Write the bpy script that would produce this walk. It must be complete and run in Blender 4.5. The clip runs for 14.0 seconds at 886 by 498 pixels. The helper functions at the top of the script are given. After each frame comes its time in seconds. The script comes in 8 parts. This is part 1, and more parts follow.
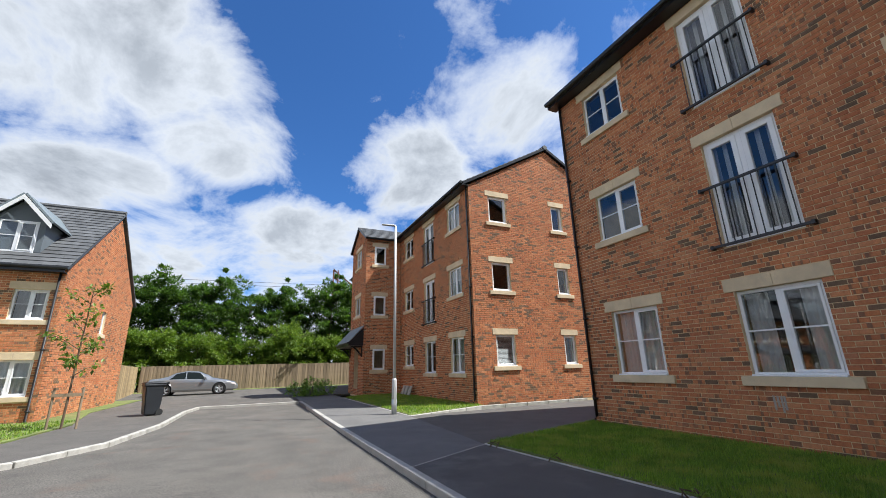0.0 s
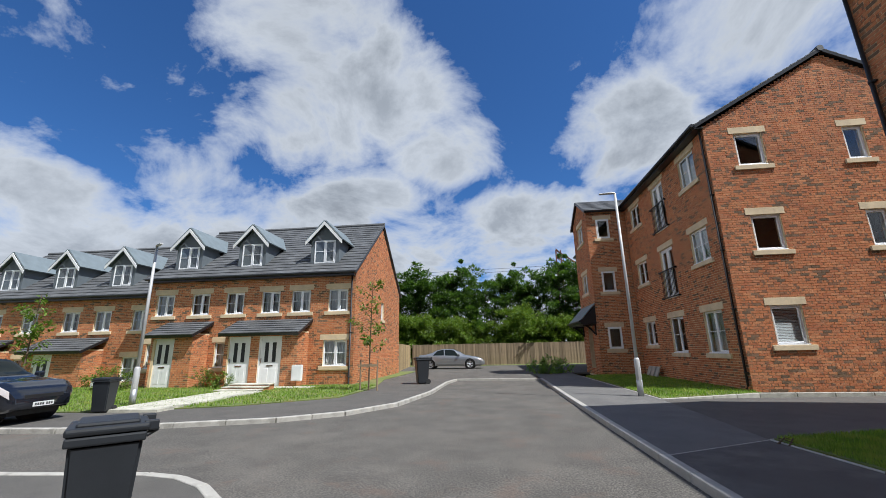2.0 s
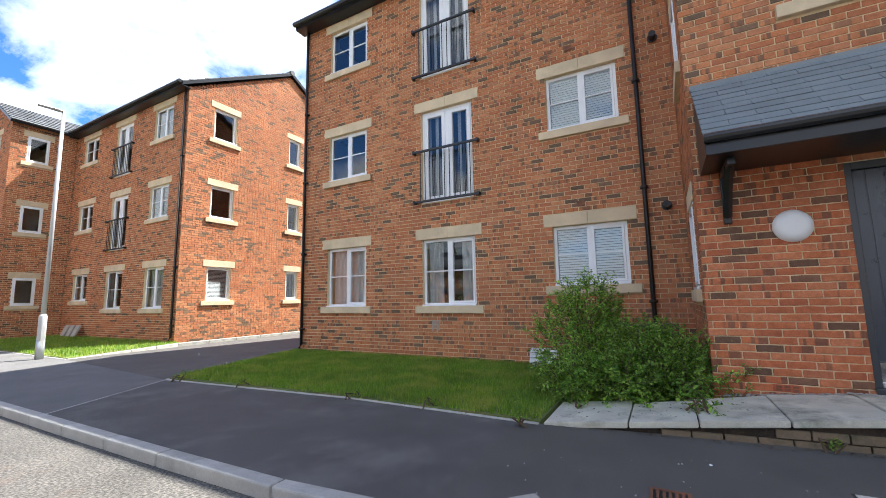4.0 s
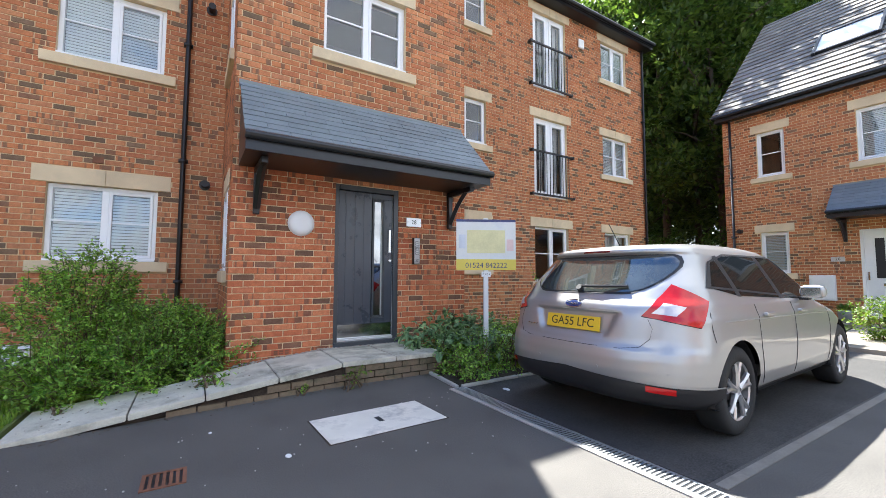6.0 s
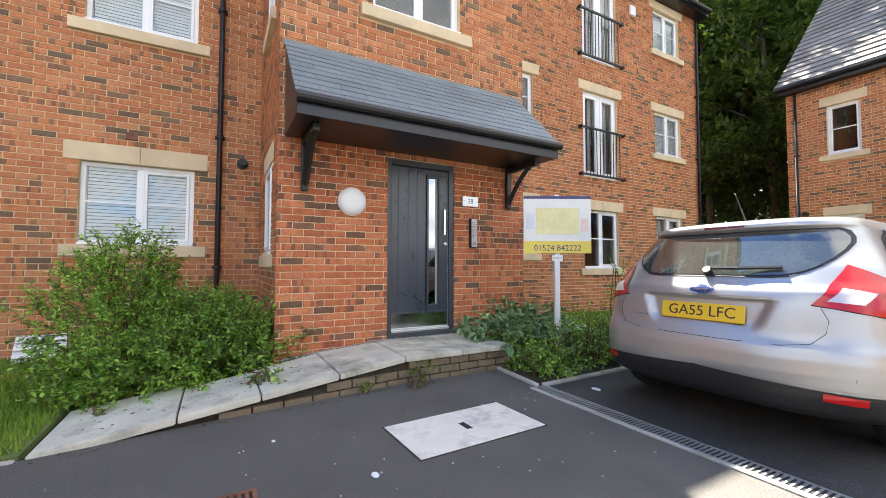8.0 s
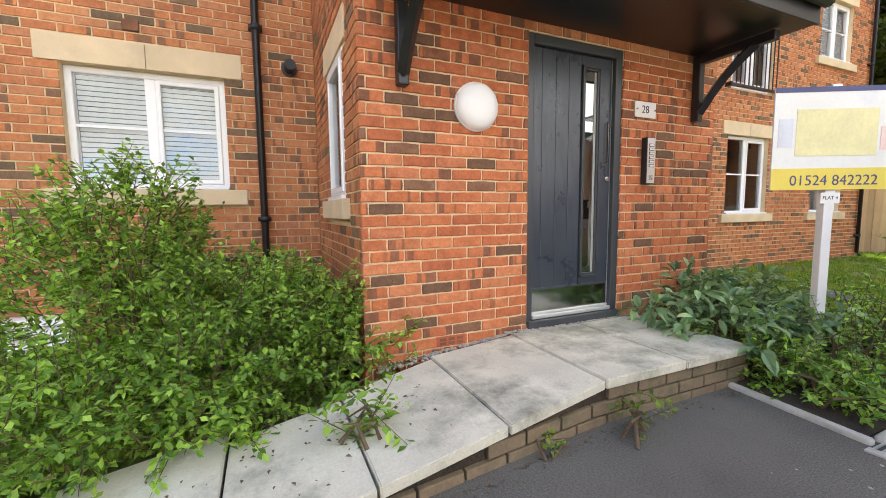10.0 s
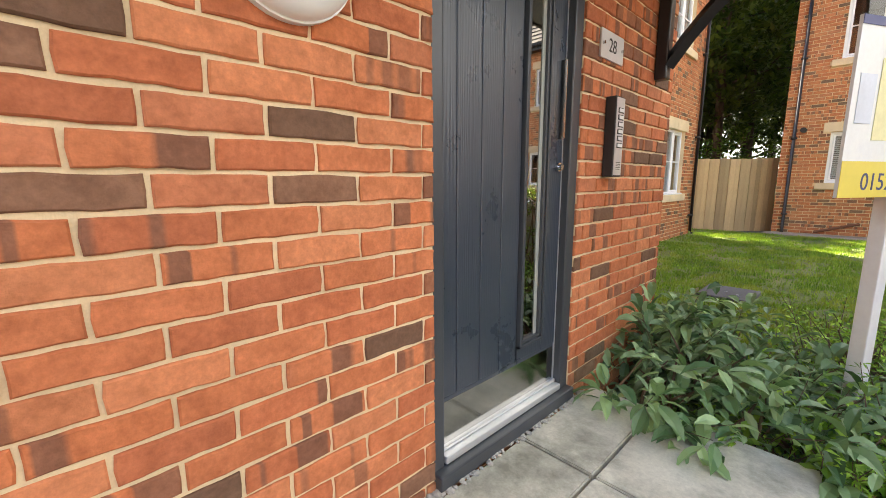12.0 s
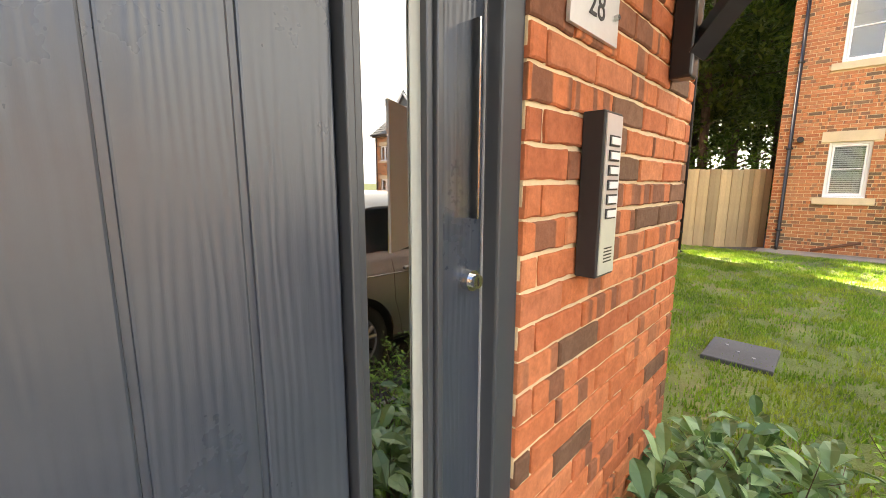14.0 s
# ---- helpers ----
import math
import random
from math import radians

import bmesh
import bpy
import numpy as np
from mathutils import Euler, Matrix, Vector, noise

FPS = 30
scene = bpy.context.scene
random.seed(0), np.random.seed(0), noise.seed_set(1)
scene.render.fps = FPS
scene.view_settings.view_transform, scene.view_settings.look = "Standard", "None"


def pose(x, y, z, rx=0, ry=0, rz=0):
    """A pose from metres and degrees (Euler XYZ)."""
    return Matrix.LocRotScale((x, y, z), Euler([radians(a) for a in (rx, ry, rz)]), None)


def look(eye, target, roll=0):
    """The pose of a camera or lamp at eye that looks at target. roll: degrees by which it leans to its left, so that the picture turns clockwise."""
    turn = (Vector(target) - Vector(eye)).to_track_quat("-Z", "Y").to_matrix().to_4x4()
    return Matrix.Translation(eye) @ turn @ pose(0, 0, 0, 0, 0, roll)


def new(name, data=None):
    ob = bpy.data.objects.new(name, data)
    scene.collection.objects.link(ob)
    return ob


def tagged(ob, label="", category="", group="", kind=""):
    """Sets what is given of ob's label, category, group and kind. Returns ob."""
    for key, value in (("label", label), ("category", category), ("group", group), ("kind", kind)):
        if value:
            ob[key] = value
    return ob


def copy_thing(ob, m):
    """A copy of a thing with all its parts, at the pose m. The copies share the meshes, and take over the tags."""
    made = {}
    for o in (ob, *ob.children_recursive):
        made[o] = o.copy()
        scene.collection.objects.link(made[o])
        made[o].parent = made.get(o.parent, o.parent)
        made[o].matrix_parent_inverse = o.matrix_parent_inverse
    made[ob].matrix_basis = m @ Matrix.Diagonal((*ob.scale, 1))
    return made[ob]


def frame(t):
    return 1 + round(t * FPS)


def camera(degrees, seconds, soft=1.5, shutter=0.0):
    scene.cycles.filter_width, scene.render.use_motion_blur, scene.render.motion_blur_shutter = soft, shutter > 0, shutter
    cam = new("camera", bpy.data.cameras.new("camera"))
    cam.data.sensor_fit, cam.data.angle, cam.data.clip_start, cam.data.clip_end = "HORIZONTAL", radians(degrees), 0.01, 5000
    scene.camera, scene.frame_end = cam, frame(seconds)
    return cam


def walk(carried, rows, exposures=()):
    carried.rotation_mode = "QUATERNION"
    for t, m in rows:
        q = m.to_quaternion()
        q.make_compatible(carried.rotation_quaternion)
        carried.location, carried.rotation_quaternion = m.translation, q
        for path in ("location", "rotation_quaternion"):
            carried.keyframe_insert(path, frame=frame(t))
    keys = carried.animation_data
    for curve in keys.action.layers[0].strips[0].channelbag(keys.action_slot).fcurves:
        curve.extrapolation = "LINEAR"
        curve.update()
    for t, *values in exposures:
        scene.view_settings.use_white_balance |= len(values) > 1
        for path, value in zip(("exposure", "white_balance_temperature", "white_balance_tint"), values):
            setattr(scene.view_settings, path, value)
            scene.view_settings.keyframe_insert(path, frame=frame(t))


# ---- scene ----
cam = camera(95.4, 14.0, soft=0.8)
EXPOSURES = [(0.0, 0.95, 5900, 8), (0.5, 0.65, 5850, 8), (1.0, 0.5, 5800, 8), (2.5, 0.55, 5800, 8), (3.3, 0.95, 5850, 8), (4.2, 2.05, 6000, 8), (6.3, 2.4, 5950, 8), (8.7, 2.8, 6900, 8), (11.0, 3.12, 7450, 8), (12.5, 3.02, 7600, 8), (13.0, 3.25, 7650, 8), (14.0, 3.66, 8250, 8)]
PATH = [
    (0, (0.042, 0.197, 1.311), (0.864, 1.932, 1.87), -1.5),
    (0.5, (0.069, 0.282, 1.308), (0.256, 2.199, 1.845), -1.2),
    (1, (0.093, 0.295, 1.296), (-0.069, 2.218, 1.822), -1.0),
    (1.5, (0.096, 0.311, 1.281), (-0.131, 2.231, 1.794), -0.9),
    (2, (0.113, 0.287, 1.283), (-0.103, 2.214, 1.773), -1.1),
    (2.5, (0.185, 0.309, 1.234), (0.15, 2.257, 1.683), -1.0),
    (3, (0.242, 0.179, 1.203), (0.823, 2.051, 1.6), -1.3),
    (3.5, (0.228, 0.036, 1.219), (1.463, 1.574, 1.546), -1.6),
    (4, (0.259, -0.105, 1.169), (2.004, 0.84, 1.416), -1.1),
    (4.2, (0.193, -0.105, 1.158), (2.074, 0.54, 1.375), -1.0),
    (6.3, (0.176, -0.15, 1.177), (1.824, -1.275, 1.309), 0.2),
    (6.5, (0.196, -0.143, 1.168), (1.828, -1.291, 1.3), 0.2),
    (7, (0.296, -0.105, 1.152), (1.917, -1.27, 1.282), 0.2),
    (7.5, (0.551, -0.048, 1.116), (2.181, -1.201, 1.226), 0.3),
    (8, (0.929, 0.029, 1.111), (2.674, -0.945, 1.191), 0.1),
    (8.5, (1.351, 0.101, 1.132), (3.209, -0.64, 1.115), -0.2),
    (8.7, (1.535, 0.124, 1.121), (3.404, -0.584, 1.047), -0.3),
    (11, (3.823, -0.237, 1.173), (5.539, -1.224, 0.89), -0.2),
    (11.5, (4.123, -0.549, 1.231), (5.733, -1.692, 0.911), -0.3),
    (12, (4.436, -0.85, 1.315), (5.858, -2.217, 0.989), -0.2),
    (12.5, (4.57, -1.16, 1.393), (5.757, -2.731, 1.038), 0.3),
    (13, (4.722, -1.448, 1.466), (5.87, -3.05, 1.113), 0.3),
    (13.5, (4.84, -1.70, 1.525), (6.03, -3.278, 1.212), 0.1),
    (14, (4.925, -1.928, 1.56), (6.298, -3.348, 1.237), 0.1),
]
walk(cam, [(t, look(eye, target, roll)) for t, eye, target, roll in PATH], EXPOSURES)
# ---- world, sun ----
SUN = Vector((0.58, -0.31, 1.0)).normalized()
w = bpy.data.worlds.new("sky")
scene.world = w
w.use_nodes = True
wn, wl = w.node_tree.nodes, w.node_tree.links
wn.clear()


def wmath(op, a, b=None, clamp=False):
    n = wn.new("ShaderNodeMath")
    n.operation, n.use_clamp = op, clamp
    for i, v in enumerate((a, b)):
        if v is None:
            continue
        if isinstance(v, (int, float)):
            n.inputs[i].default_value = v
        else:
            wl.new(v, n.inputs[i])
    return n.outputs[0]


sky = wn.new("ShaderNodeTexSky")
sky.sky_type, sky.sun_disc = "NISHITA", False
sky.sun_elevation, sky.sun_rotation = math.asin(SUN.z), math.atan2(SUN.x, SUN.y)
sky.air_density, sky.dust_density, sky.ozone_density = 1.0, 0.4, 2.5
tc = wn.new("ShaderNodeTexCoord")
sep = wn.new("ShaderNodeSeparateXYZ")
wl.new(tc.outputs["Generated"], sep.inputs[0])
# clouds on a flat layer overhead: direction divided by its height
hz = wmath("ADD", wmath("MAXIMUM", sep.outputs[2], 0.0), 0.42)
cx, cy = wmath("DIVIDE", sep.outputs[0], hz), wmath("DIVIDE", sep.outputs[1], hz)
comb = wn.new("ShaderNodeCombineXYZ")
wl.new(cx, comb.inputs[0]), wl.new(cy, comb.inputs[1])


def wnoise(scale, detail, rough, off, dist=0.0):
    mp = wn.new("ShaderNodeMapping")
    mp.inputs["Location"].default_value = off
    wl.new(comb.outputs[0], mp.inputs[0])
    n = wn.new("ShaderNodeTexNoise")
    n.inputs["Scale"].default_value, n.inputs["Detail"].default_value = scale, detail
    n.inputs["Roughness"].default_value, n.inputs["Distortion"].default_value = rough, dist
    wl.new(mp.outputs[0], n.inputs["Vector"])
    return n.outputs["Fac"]


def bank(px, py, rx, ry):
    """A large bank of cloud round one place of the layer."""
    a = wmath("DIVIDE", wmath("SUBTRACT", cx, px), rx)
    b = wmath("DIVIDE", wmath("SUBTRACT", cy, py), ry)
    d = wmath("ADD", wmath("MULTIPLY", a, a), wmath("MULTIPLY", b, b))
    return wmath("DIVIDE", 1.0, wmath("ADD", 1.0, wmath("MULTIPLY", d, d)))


# the last five banks lie out of view, added to brighten the shaded fronts
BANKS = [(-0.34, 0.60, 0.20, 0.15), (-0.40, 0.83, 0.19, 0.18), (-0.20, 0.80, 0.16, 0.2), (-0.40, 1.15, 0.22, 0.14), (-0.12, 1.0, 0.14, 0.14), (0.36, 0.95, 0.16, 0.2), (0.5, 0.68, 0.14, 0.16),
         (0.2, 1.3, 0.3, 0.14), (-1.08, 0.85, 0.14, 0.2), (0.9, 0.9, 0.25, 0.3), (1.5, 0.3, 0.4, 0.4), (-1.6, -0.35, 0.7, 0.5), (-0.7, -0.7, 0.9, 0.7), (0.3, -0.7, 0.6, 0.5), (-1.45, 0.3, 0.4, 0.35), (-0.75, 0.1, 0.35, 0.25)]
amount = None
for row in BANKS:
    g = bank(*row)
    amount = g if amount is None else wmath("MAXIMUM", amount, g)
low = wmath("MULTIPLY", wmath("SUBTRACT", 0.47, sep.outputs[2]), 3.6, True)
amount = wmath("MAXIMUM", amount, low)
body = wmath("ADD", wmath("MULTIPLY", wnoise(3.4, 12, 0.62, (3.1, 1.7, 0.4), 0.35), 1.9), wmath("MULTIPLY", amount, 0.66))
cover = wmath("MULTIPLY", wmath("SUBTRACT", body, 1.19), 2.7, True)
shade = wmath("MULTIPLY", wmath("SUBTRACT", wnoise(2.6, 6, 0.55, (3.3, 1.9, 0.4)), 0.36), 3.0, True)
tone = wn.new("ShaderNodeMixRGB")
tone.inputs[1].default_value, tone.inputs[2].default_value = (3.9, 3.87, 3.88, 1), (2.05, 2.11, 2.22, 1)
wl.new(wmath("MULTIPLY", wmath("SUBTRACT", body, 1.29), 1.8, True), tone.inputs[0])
lit = wn.new("ShaderNodeMixRGB")
lit.blend_type = "MULTIPLY"
wl.new(wmath("MULTIPLY", wmath("MULTIPLY", wmath("SUBTRACT", body, 1.3), 1.6, True), 0.3), lit.inputs[0])
wl.new(tone.outputs[0], lit.inputs[1]), wl.new(shade, lit.inputs[2])
deep = wn.new("ShaderNodeMixRGB")
deep.blend_type = "MULTIPLY"
deep.inputs[0].default_value, deep.inputs[2].default_value = 1.0, (0.215, 0.345, 0.50, 1)
wl.new(sky.outputs[0], deep.inputs[1])
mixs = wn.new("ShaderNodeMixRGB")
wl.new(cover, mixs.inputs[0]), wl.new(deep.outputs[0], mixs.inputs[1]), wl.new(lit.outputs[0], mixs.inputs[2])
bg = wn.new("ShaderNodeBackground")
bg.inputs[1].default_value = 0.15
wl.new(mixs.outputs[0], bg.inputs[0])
out = wn.new("ShaderNodeOutputWorld")
wl.new(bg.outputs[0], out.inputs[0])

sun = new("sun", bpy.data.lights.new("sun", "SUN"))
sun.data.energy, sun.data.angle, sun.data.color = 4.4, radians(0.53), (1.0, 0.93, 0.83)
sun.matrix_world = look(SUN * 60, (0, 0, 0))

# ---- materials ----
def nodes_of(name):
    m = bpy.data.materials.new(name)
    m.use_nodes = True
    return m, m.node_tree.nodes, m.node_tree.links, m.node_tree.nodes["Principled BSDF"]


def tex_noise(N, L, vec, scale, detail=4.0, rough=0.55):
    n = N.new("ShaderNodeTexNoise")
    n.inputs["Scale"].default_value, n.inputs["Detail"].default_value, n.inputs["Roughness"].default_value = scale, detail, rough
    L.new(vec, n.inputs["Vector"])
    return n.outputs["Fac"]


def ramp_of(N, L, fac, stops, mode="LINEAR"):
    r = N.new("ShaderNodeValToRGB")
    r.color_ramp.interpolation = mode
    el = r.color_ramp.elements
    while len(el) < len(stops):
        el.new(0.5)
    for e, (p, c) in zip(el, stops):
        e.position, e.color = p, (*c, 1)
    L.new(fac, r.inputs[0])
    return r.outputs[0]


def blend(N, L, fac, a, b, mode="MIX"):
    x = N.new("ShaderNodeMixRGB")
    x.blend_type = mode
    for i, v in ((0, fac), (1, a), (2, b)):
        if isinstance(v, (int, float)):
            x.inputs[i].default_value = v
        elif isinstance(v, tuple):
            x.inputs[i].default_value = (*v, 1)
        else:
            L.new(v, x.inputs[i])
    return x.outputs[0]


def bumped(N, L, P, height, strength, dist):
    b = N.new("ShaderNodeBump")
    b.inputs["Strength"].default_value, b.inputs["Distance"].default_value = strength, dist
    L.new(height, b.inputs["Height"])
    L.new(b.outputs[0], P.inputs["Normal"])


def mat(name, color, rough=0.6, metal=0.0, var=0.18, scale=3.0, fine=45.0, bump=0.25, dist=0.004, coat=0.0, spec=0.5, island=0.0, stain=None, stain_scale=0.7, stretch=None, single=False, grain=None, blot=None):
    """A surface with variation at two scales: broad patches and fine grain with relief."""
    m, N, L, P = nodes_of(name)
    tcx = N.new("ShaderNodeTexCoord").outputs["Object"]
    if stretch:
        mp = N.new("ShaderNodeMapping")
        mp.inputs["Scale"].default_value = stretch
        L.new(tcx, mp.inputs[0])
        tcx = mp.outputs[0]
    big, small = tex_noise(N, L, tcx, scale, 5), tex_noise(N, L, tcx, fine, 4, 0.65)
    lo, hi = tuple(c * (1 - var) for c in color), tuple(min(1, c * (1 + var)) for c in color)
    c = ramp_of(N, L, big, [(0.3, lo), (0.7, hi)])
    g = ramp_of(N, L, small, [(0.36 if grain else 0.25, (1 - (grain or var),) * 3), (0.64 if grain else 0.75, (min(1.0 + (grain or var) * 0.5, 1.4),) * 3)])
    c = blend(N, L, 0.8, c, g, "MULTIPLY")
    if island:
        geo = N.new("ShaderNodeObjectInfo").outputs["Random"] if single else N.new("ShaderNodeNewGeometry").outputs["Random Per Island"]
        c = blend(N, L, 1.0, c, ramp_of(N, L, geo, [(0, (1 - island,) * 3), (1, (1 + island * 0.6,) * 3)]), "MULTIPLY")
    if stain:
        f = ramp_of(N, L, tex_noise(N, L, tcx, stain_scale, 8, 0.7), [(0.5, (0, 0, 0)), (0.68, (1, 1, 1))])
        c = blend(N, L, f, c, stain)
    if blot:
        mv = N.new("ShaderNodeMapping")
        mv.inputs["Location"].default_value = (13.0, 7.0, 0.0)
        L.new(tcx, mv.inputs[0])
        f = ramp_of(N, L, tex_noise(N, L, mv.outputs[0], 1.3, 7, 0.72), [(0.56, (0, 0, 0)), (0.66, (0.7, 0.7, 0.7))])
        c = blend(N, L, f, c, blot)
    if grain and stain:
        c = blend(N, L, 0.6, c, g, "MULTIPLY")
    L.new(c, P.inputs["Base Color"])
    P.inputs["Roughness"].default_value, P.inputs["Metallic"].default_value = rough, metal
    P.inputs["Coat Weight"].default_value, P.inputs["Specular IOR Level"].default_value = coat, spec
    P.inputs["Coat Roughness"].default_value = 0.03
    if bump:
        bumped(N, L, P, small, bump, dist)
    return m


def brick_mat(name, single, tint=(1, 1, 1)):
    """Facing brick: red-orange with a share of dark burnt ones; single: bricks that are objects of their own."""
    m, N, L, P = nodes_of(name)
    tcx = N.new("ShaderNodeTexCoord").outputs["Object"]
    if single:
        mp = N.new("ShaderNodeVectorMath")
        mp.operation = "MULTIPLY_ADD"
        mp.inputs[1].default_value = (1, 1, 1)
        sc = N.new("ShaderNodeVectorMath")
        sc.operation = "SCALE"
        sc.inputs[0].default_value = (37, 23, 51)
        L.new(N.new("ShaderNodeObjectInfo").outputs["Random"], sc.inputs["Scale"])
        L.new(tcx, mp.inputs[0]), L.new(sc.outputs[0], mp.inputs[2])
        tcx = mp.outputs[0]
    rnd = N.new("ShaderNodeObjectInfo").outputs["Random"] if single else N.new("ShaderNodeNewGeometry").outputs["Random Per Island"]
    cols = [(0.0, (0.54, 0.175, 0.082)), (0.15, (0.57, 0.19, 0.09)), (0.28, (0.50, 0.155, 0.075)), (0.4, (0.60, 0.22, 0.11)), (0.52, (0.56, 0.178, 0.08)),
            (0.63, (0.47, 0.145, 0.072)), (0.72, (0.58, 0.205, 0.10)), (0.8, (0.51, 0.18, 0.095)), (0.91, (0.18, 0.098, 0.066)), (0.96, (0.24, 0.122, 0.08))]
    c = ramp_of(N, L, rnd, [(p, tuple(a * b * c for a, b, c in zip(k, tint, (0.95, 1.03, 1.0)))) for p, k in cols], "CONSTANT")
    # burnt bands across a brick, as broad as the kiln's stacking left them
    sx = N.new("ShaderNodeSeparateXYZ")
    L.new(tcx, sx.inputs[0])
    run = N.new("ShaderNodeMath")
    run.operation = "ADD"
    L.new(sx.outputs[0], run.inputs[0]), L.new(sx.outputs[1], run.inputs[1])
    zz = N.new("ShaderNodeMath")
    zz.operation = "MULTIPLY"
    zz.inputs[1].default_value = 90.0
    L.new(rnd, zz.inputs[0])
    cv = N.new("ShaderNodeCombineXYZ")
    L.new(run.outputs[0], cv.inputs[0]), L.new(zz.outputs[0], cv.inputs[1])
    fire = ramp_of(N, L, tex_noise(N, L, cv.outputs[0], 11.0, 1), [(0.52, (0, 0, 0)), (0.55, (1, 1, 1))])
    some = ramp_of(N, L, rnd, [(0.0, (0, 0, 0)), (0.16, (0.85, 0.85, 0.85)), (0.3, (0, 0, 0)), (0.52, (0.8, 0.8, 0.8)), (0.65, (0, 0, 0)), (0.73, (0.6, 0.6, 0.6)), (0.8, (0, 0, 0))], "CONSTANT")
    c = blend(N, L, blend(N, L, 1.0, fire, some, "MULTIPLY"), c, tuple(a * b for a, b in zip((0.18, 0.095, 0.064), tint)))
    grain = tex_noise(N, L, tcx, 70, 5, 0.7)
    c = blend(N, L, 0.55, c, ramp_of(N, L, grain, [(0.3, (0.62, 0.6, 0.58)), (0.7, (1.15, 1.12, 1.1))]), "MULTIPLY")
    streak = ramp_of(N, L, tex_noise(N, L, tcx, 0.6, 6, 0.7), [(0.35, (0.82, 0.82, 0.82)), (0.65, (1.1, 1.08, 1.05))])
    c = blend(N, L, 0.8, c, streak, "MULTIPLY")
    L.new(c, P.inputs["Base Color"])
    P.inputs["Roughness"].default_value, P.inputs["Specular IOR Level"].default_value = 0.82, 0.25
    c = blend(N, L, 0.8, c, ramp_of(N, L, tex_noise(N, L, tcx, 17, 4, 0.65), [(0.32, (0.72, 0.66, 0.62)), (0.68, (1.12, 1.12, 1.12))]), "MULTIPLY")
    L.new(c, P.inputs["Base Color"])
    bumped(N, L, P, tex_noise(N, L, tcx, 42, 9, 0.72), 0.75, 0.006)
    return m


def glass_mat(name, tint=(0.9, 0.95, 0.95), gloss=0.06):
    m = bpy.data.materials.new(name)
    m.use_nodes = True
    N, L = m.node_tree.nodes, m.node_tree.links
    N.clear()
    o, mx = N.new("ShaderNodeOutputMaterial"), N.new("ShaderNodeMixShader")
    t, g, f = N.new("ShaderNodeBsdfTransparent"), N.new("ShaderNodeBsdfGlossy"), N.new("ShaderNodeFresnel")
    t.inputs[0].default_value = (*tint, 1)
    g.inputs["Roughness"].default_value = 0.01
    f.inputs[0].default_value = 1.65
    ad = N.new("ShaderNodeMath")
    ad.operation, ad.use_clamp = "ADD", True
    ad.inputs[1].default_value = gloss
    L.new(f.outputs[0], ad.inputs[0])
    L.new(ad.outputs[0], mx.inputs[0]), L.new(t.outputs[0], mx.inputs[1]), L.new(g.outputs[0], mx.inputs[2]), L.new(mx.outputs[0], o.inputs[0])
    return m


def leaf_mat(name, a, b, rough=0.45, trans=0.35, dry=None):
    m, N, L, P = nodes_of(name)
    rnd = N.new("ShaderNodeNewGeometry").outputs["Random Per Island"]
    c = ramp_of(N, L, rnd, [(0.0, a), (0.6, tuple((x + y) / 2 for x, y in zip(a, b))), (1.0, b)])
    tcx = N.new("ShaderNodeTexCoord").outputs["Object"]
    c = blend(N, L, 0.7, c, ramp_of(N, L, tex_noise(N, L, tcx, 1.3, 4), [(0.3, (0.6, 0.62, 0.6)), (0.7, (1.25, 1.2, 1.1))]), "MULTIPLY")
    if dry:
        c = blend(N, L, ramp_of(N, L, tex_noise(N, L, tcx, 1.9, 6, 0.65), [(0.48, (0, 0, 0)), (0.64, (0.8, 0.8, 0.8))]), c, dry)
    L.new(c, P.inputs["Base Color"])
    P.inputs["Roughness"].default_value, P.inputs["Specular IOR Level"].default_value = rough, 0.4
    tr = N.new("ShaderNodeBsdfTranslucent")
    L.new(blend(N, L, 1.0, c, (1.3, 1.5, 0.6), "MULTIPLY"), tr.inputs[0])
    mx = N.new("ShaderNodeMixShader")
    mx.inputs[0].default_value = trans
    L.new(P.outputs[0], mx.inputs[1]), L.new(tr.outputs[0], mx.inputs[2])
    L.new(mx.outputs[0], N["Material Output"].inputs[0])
    return m


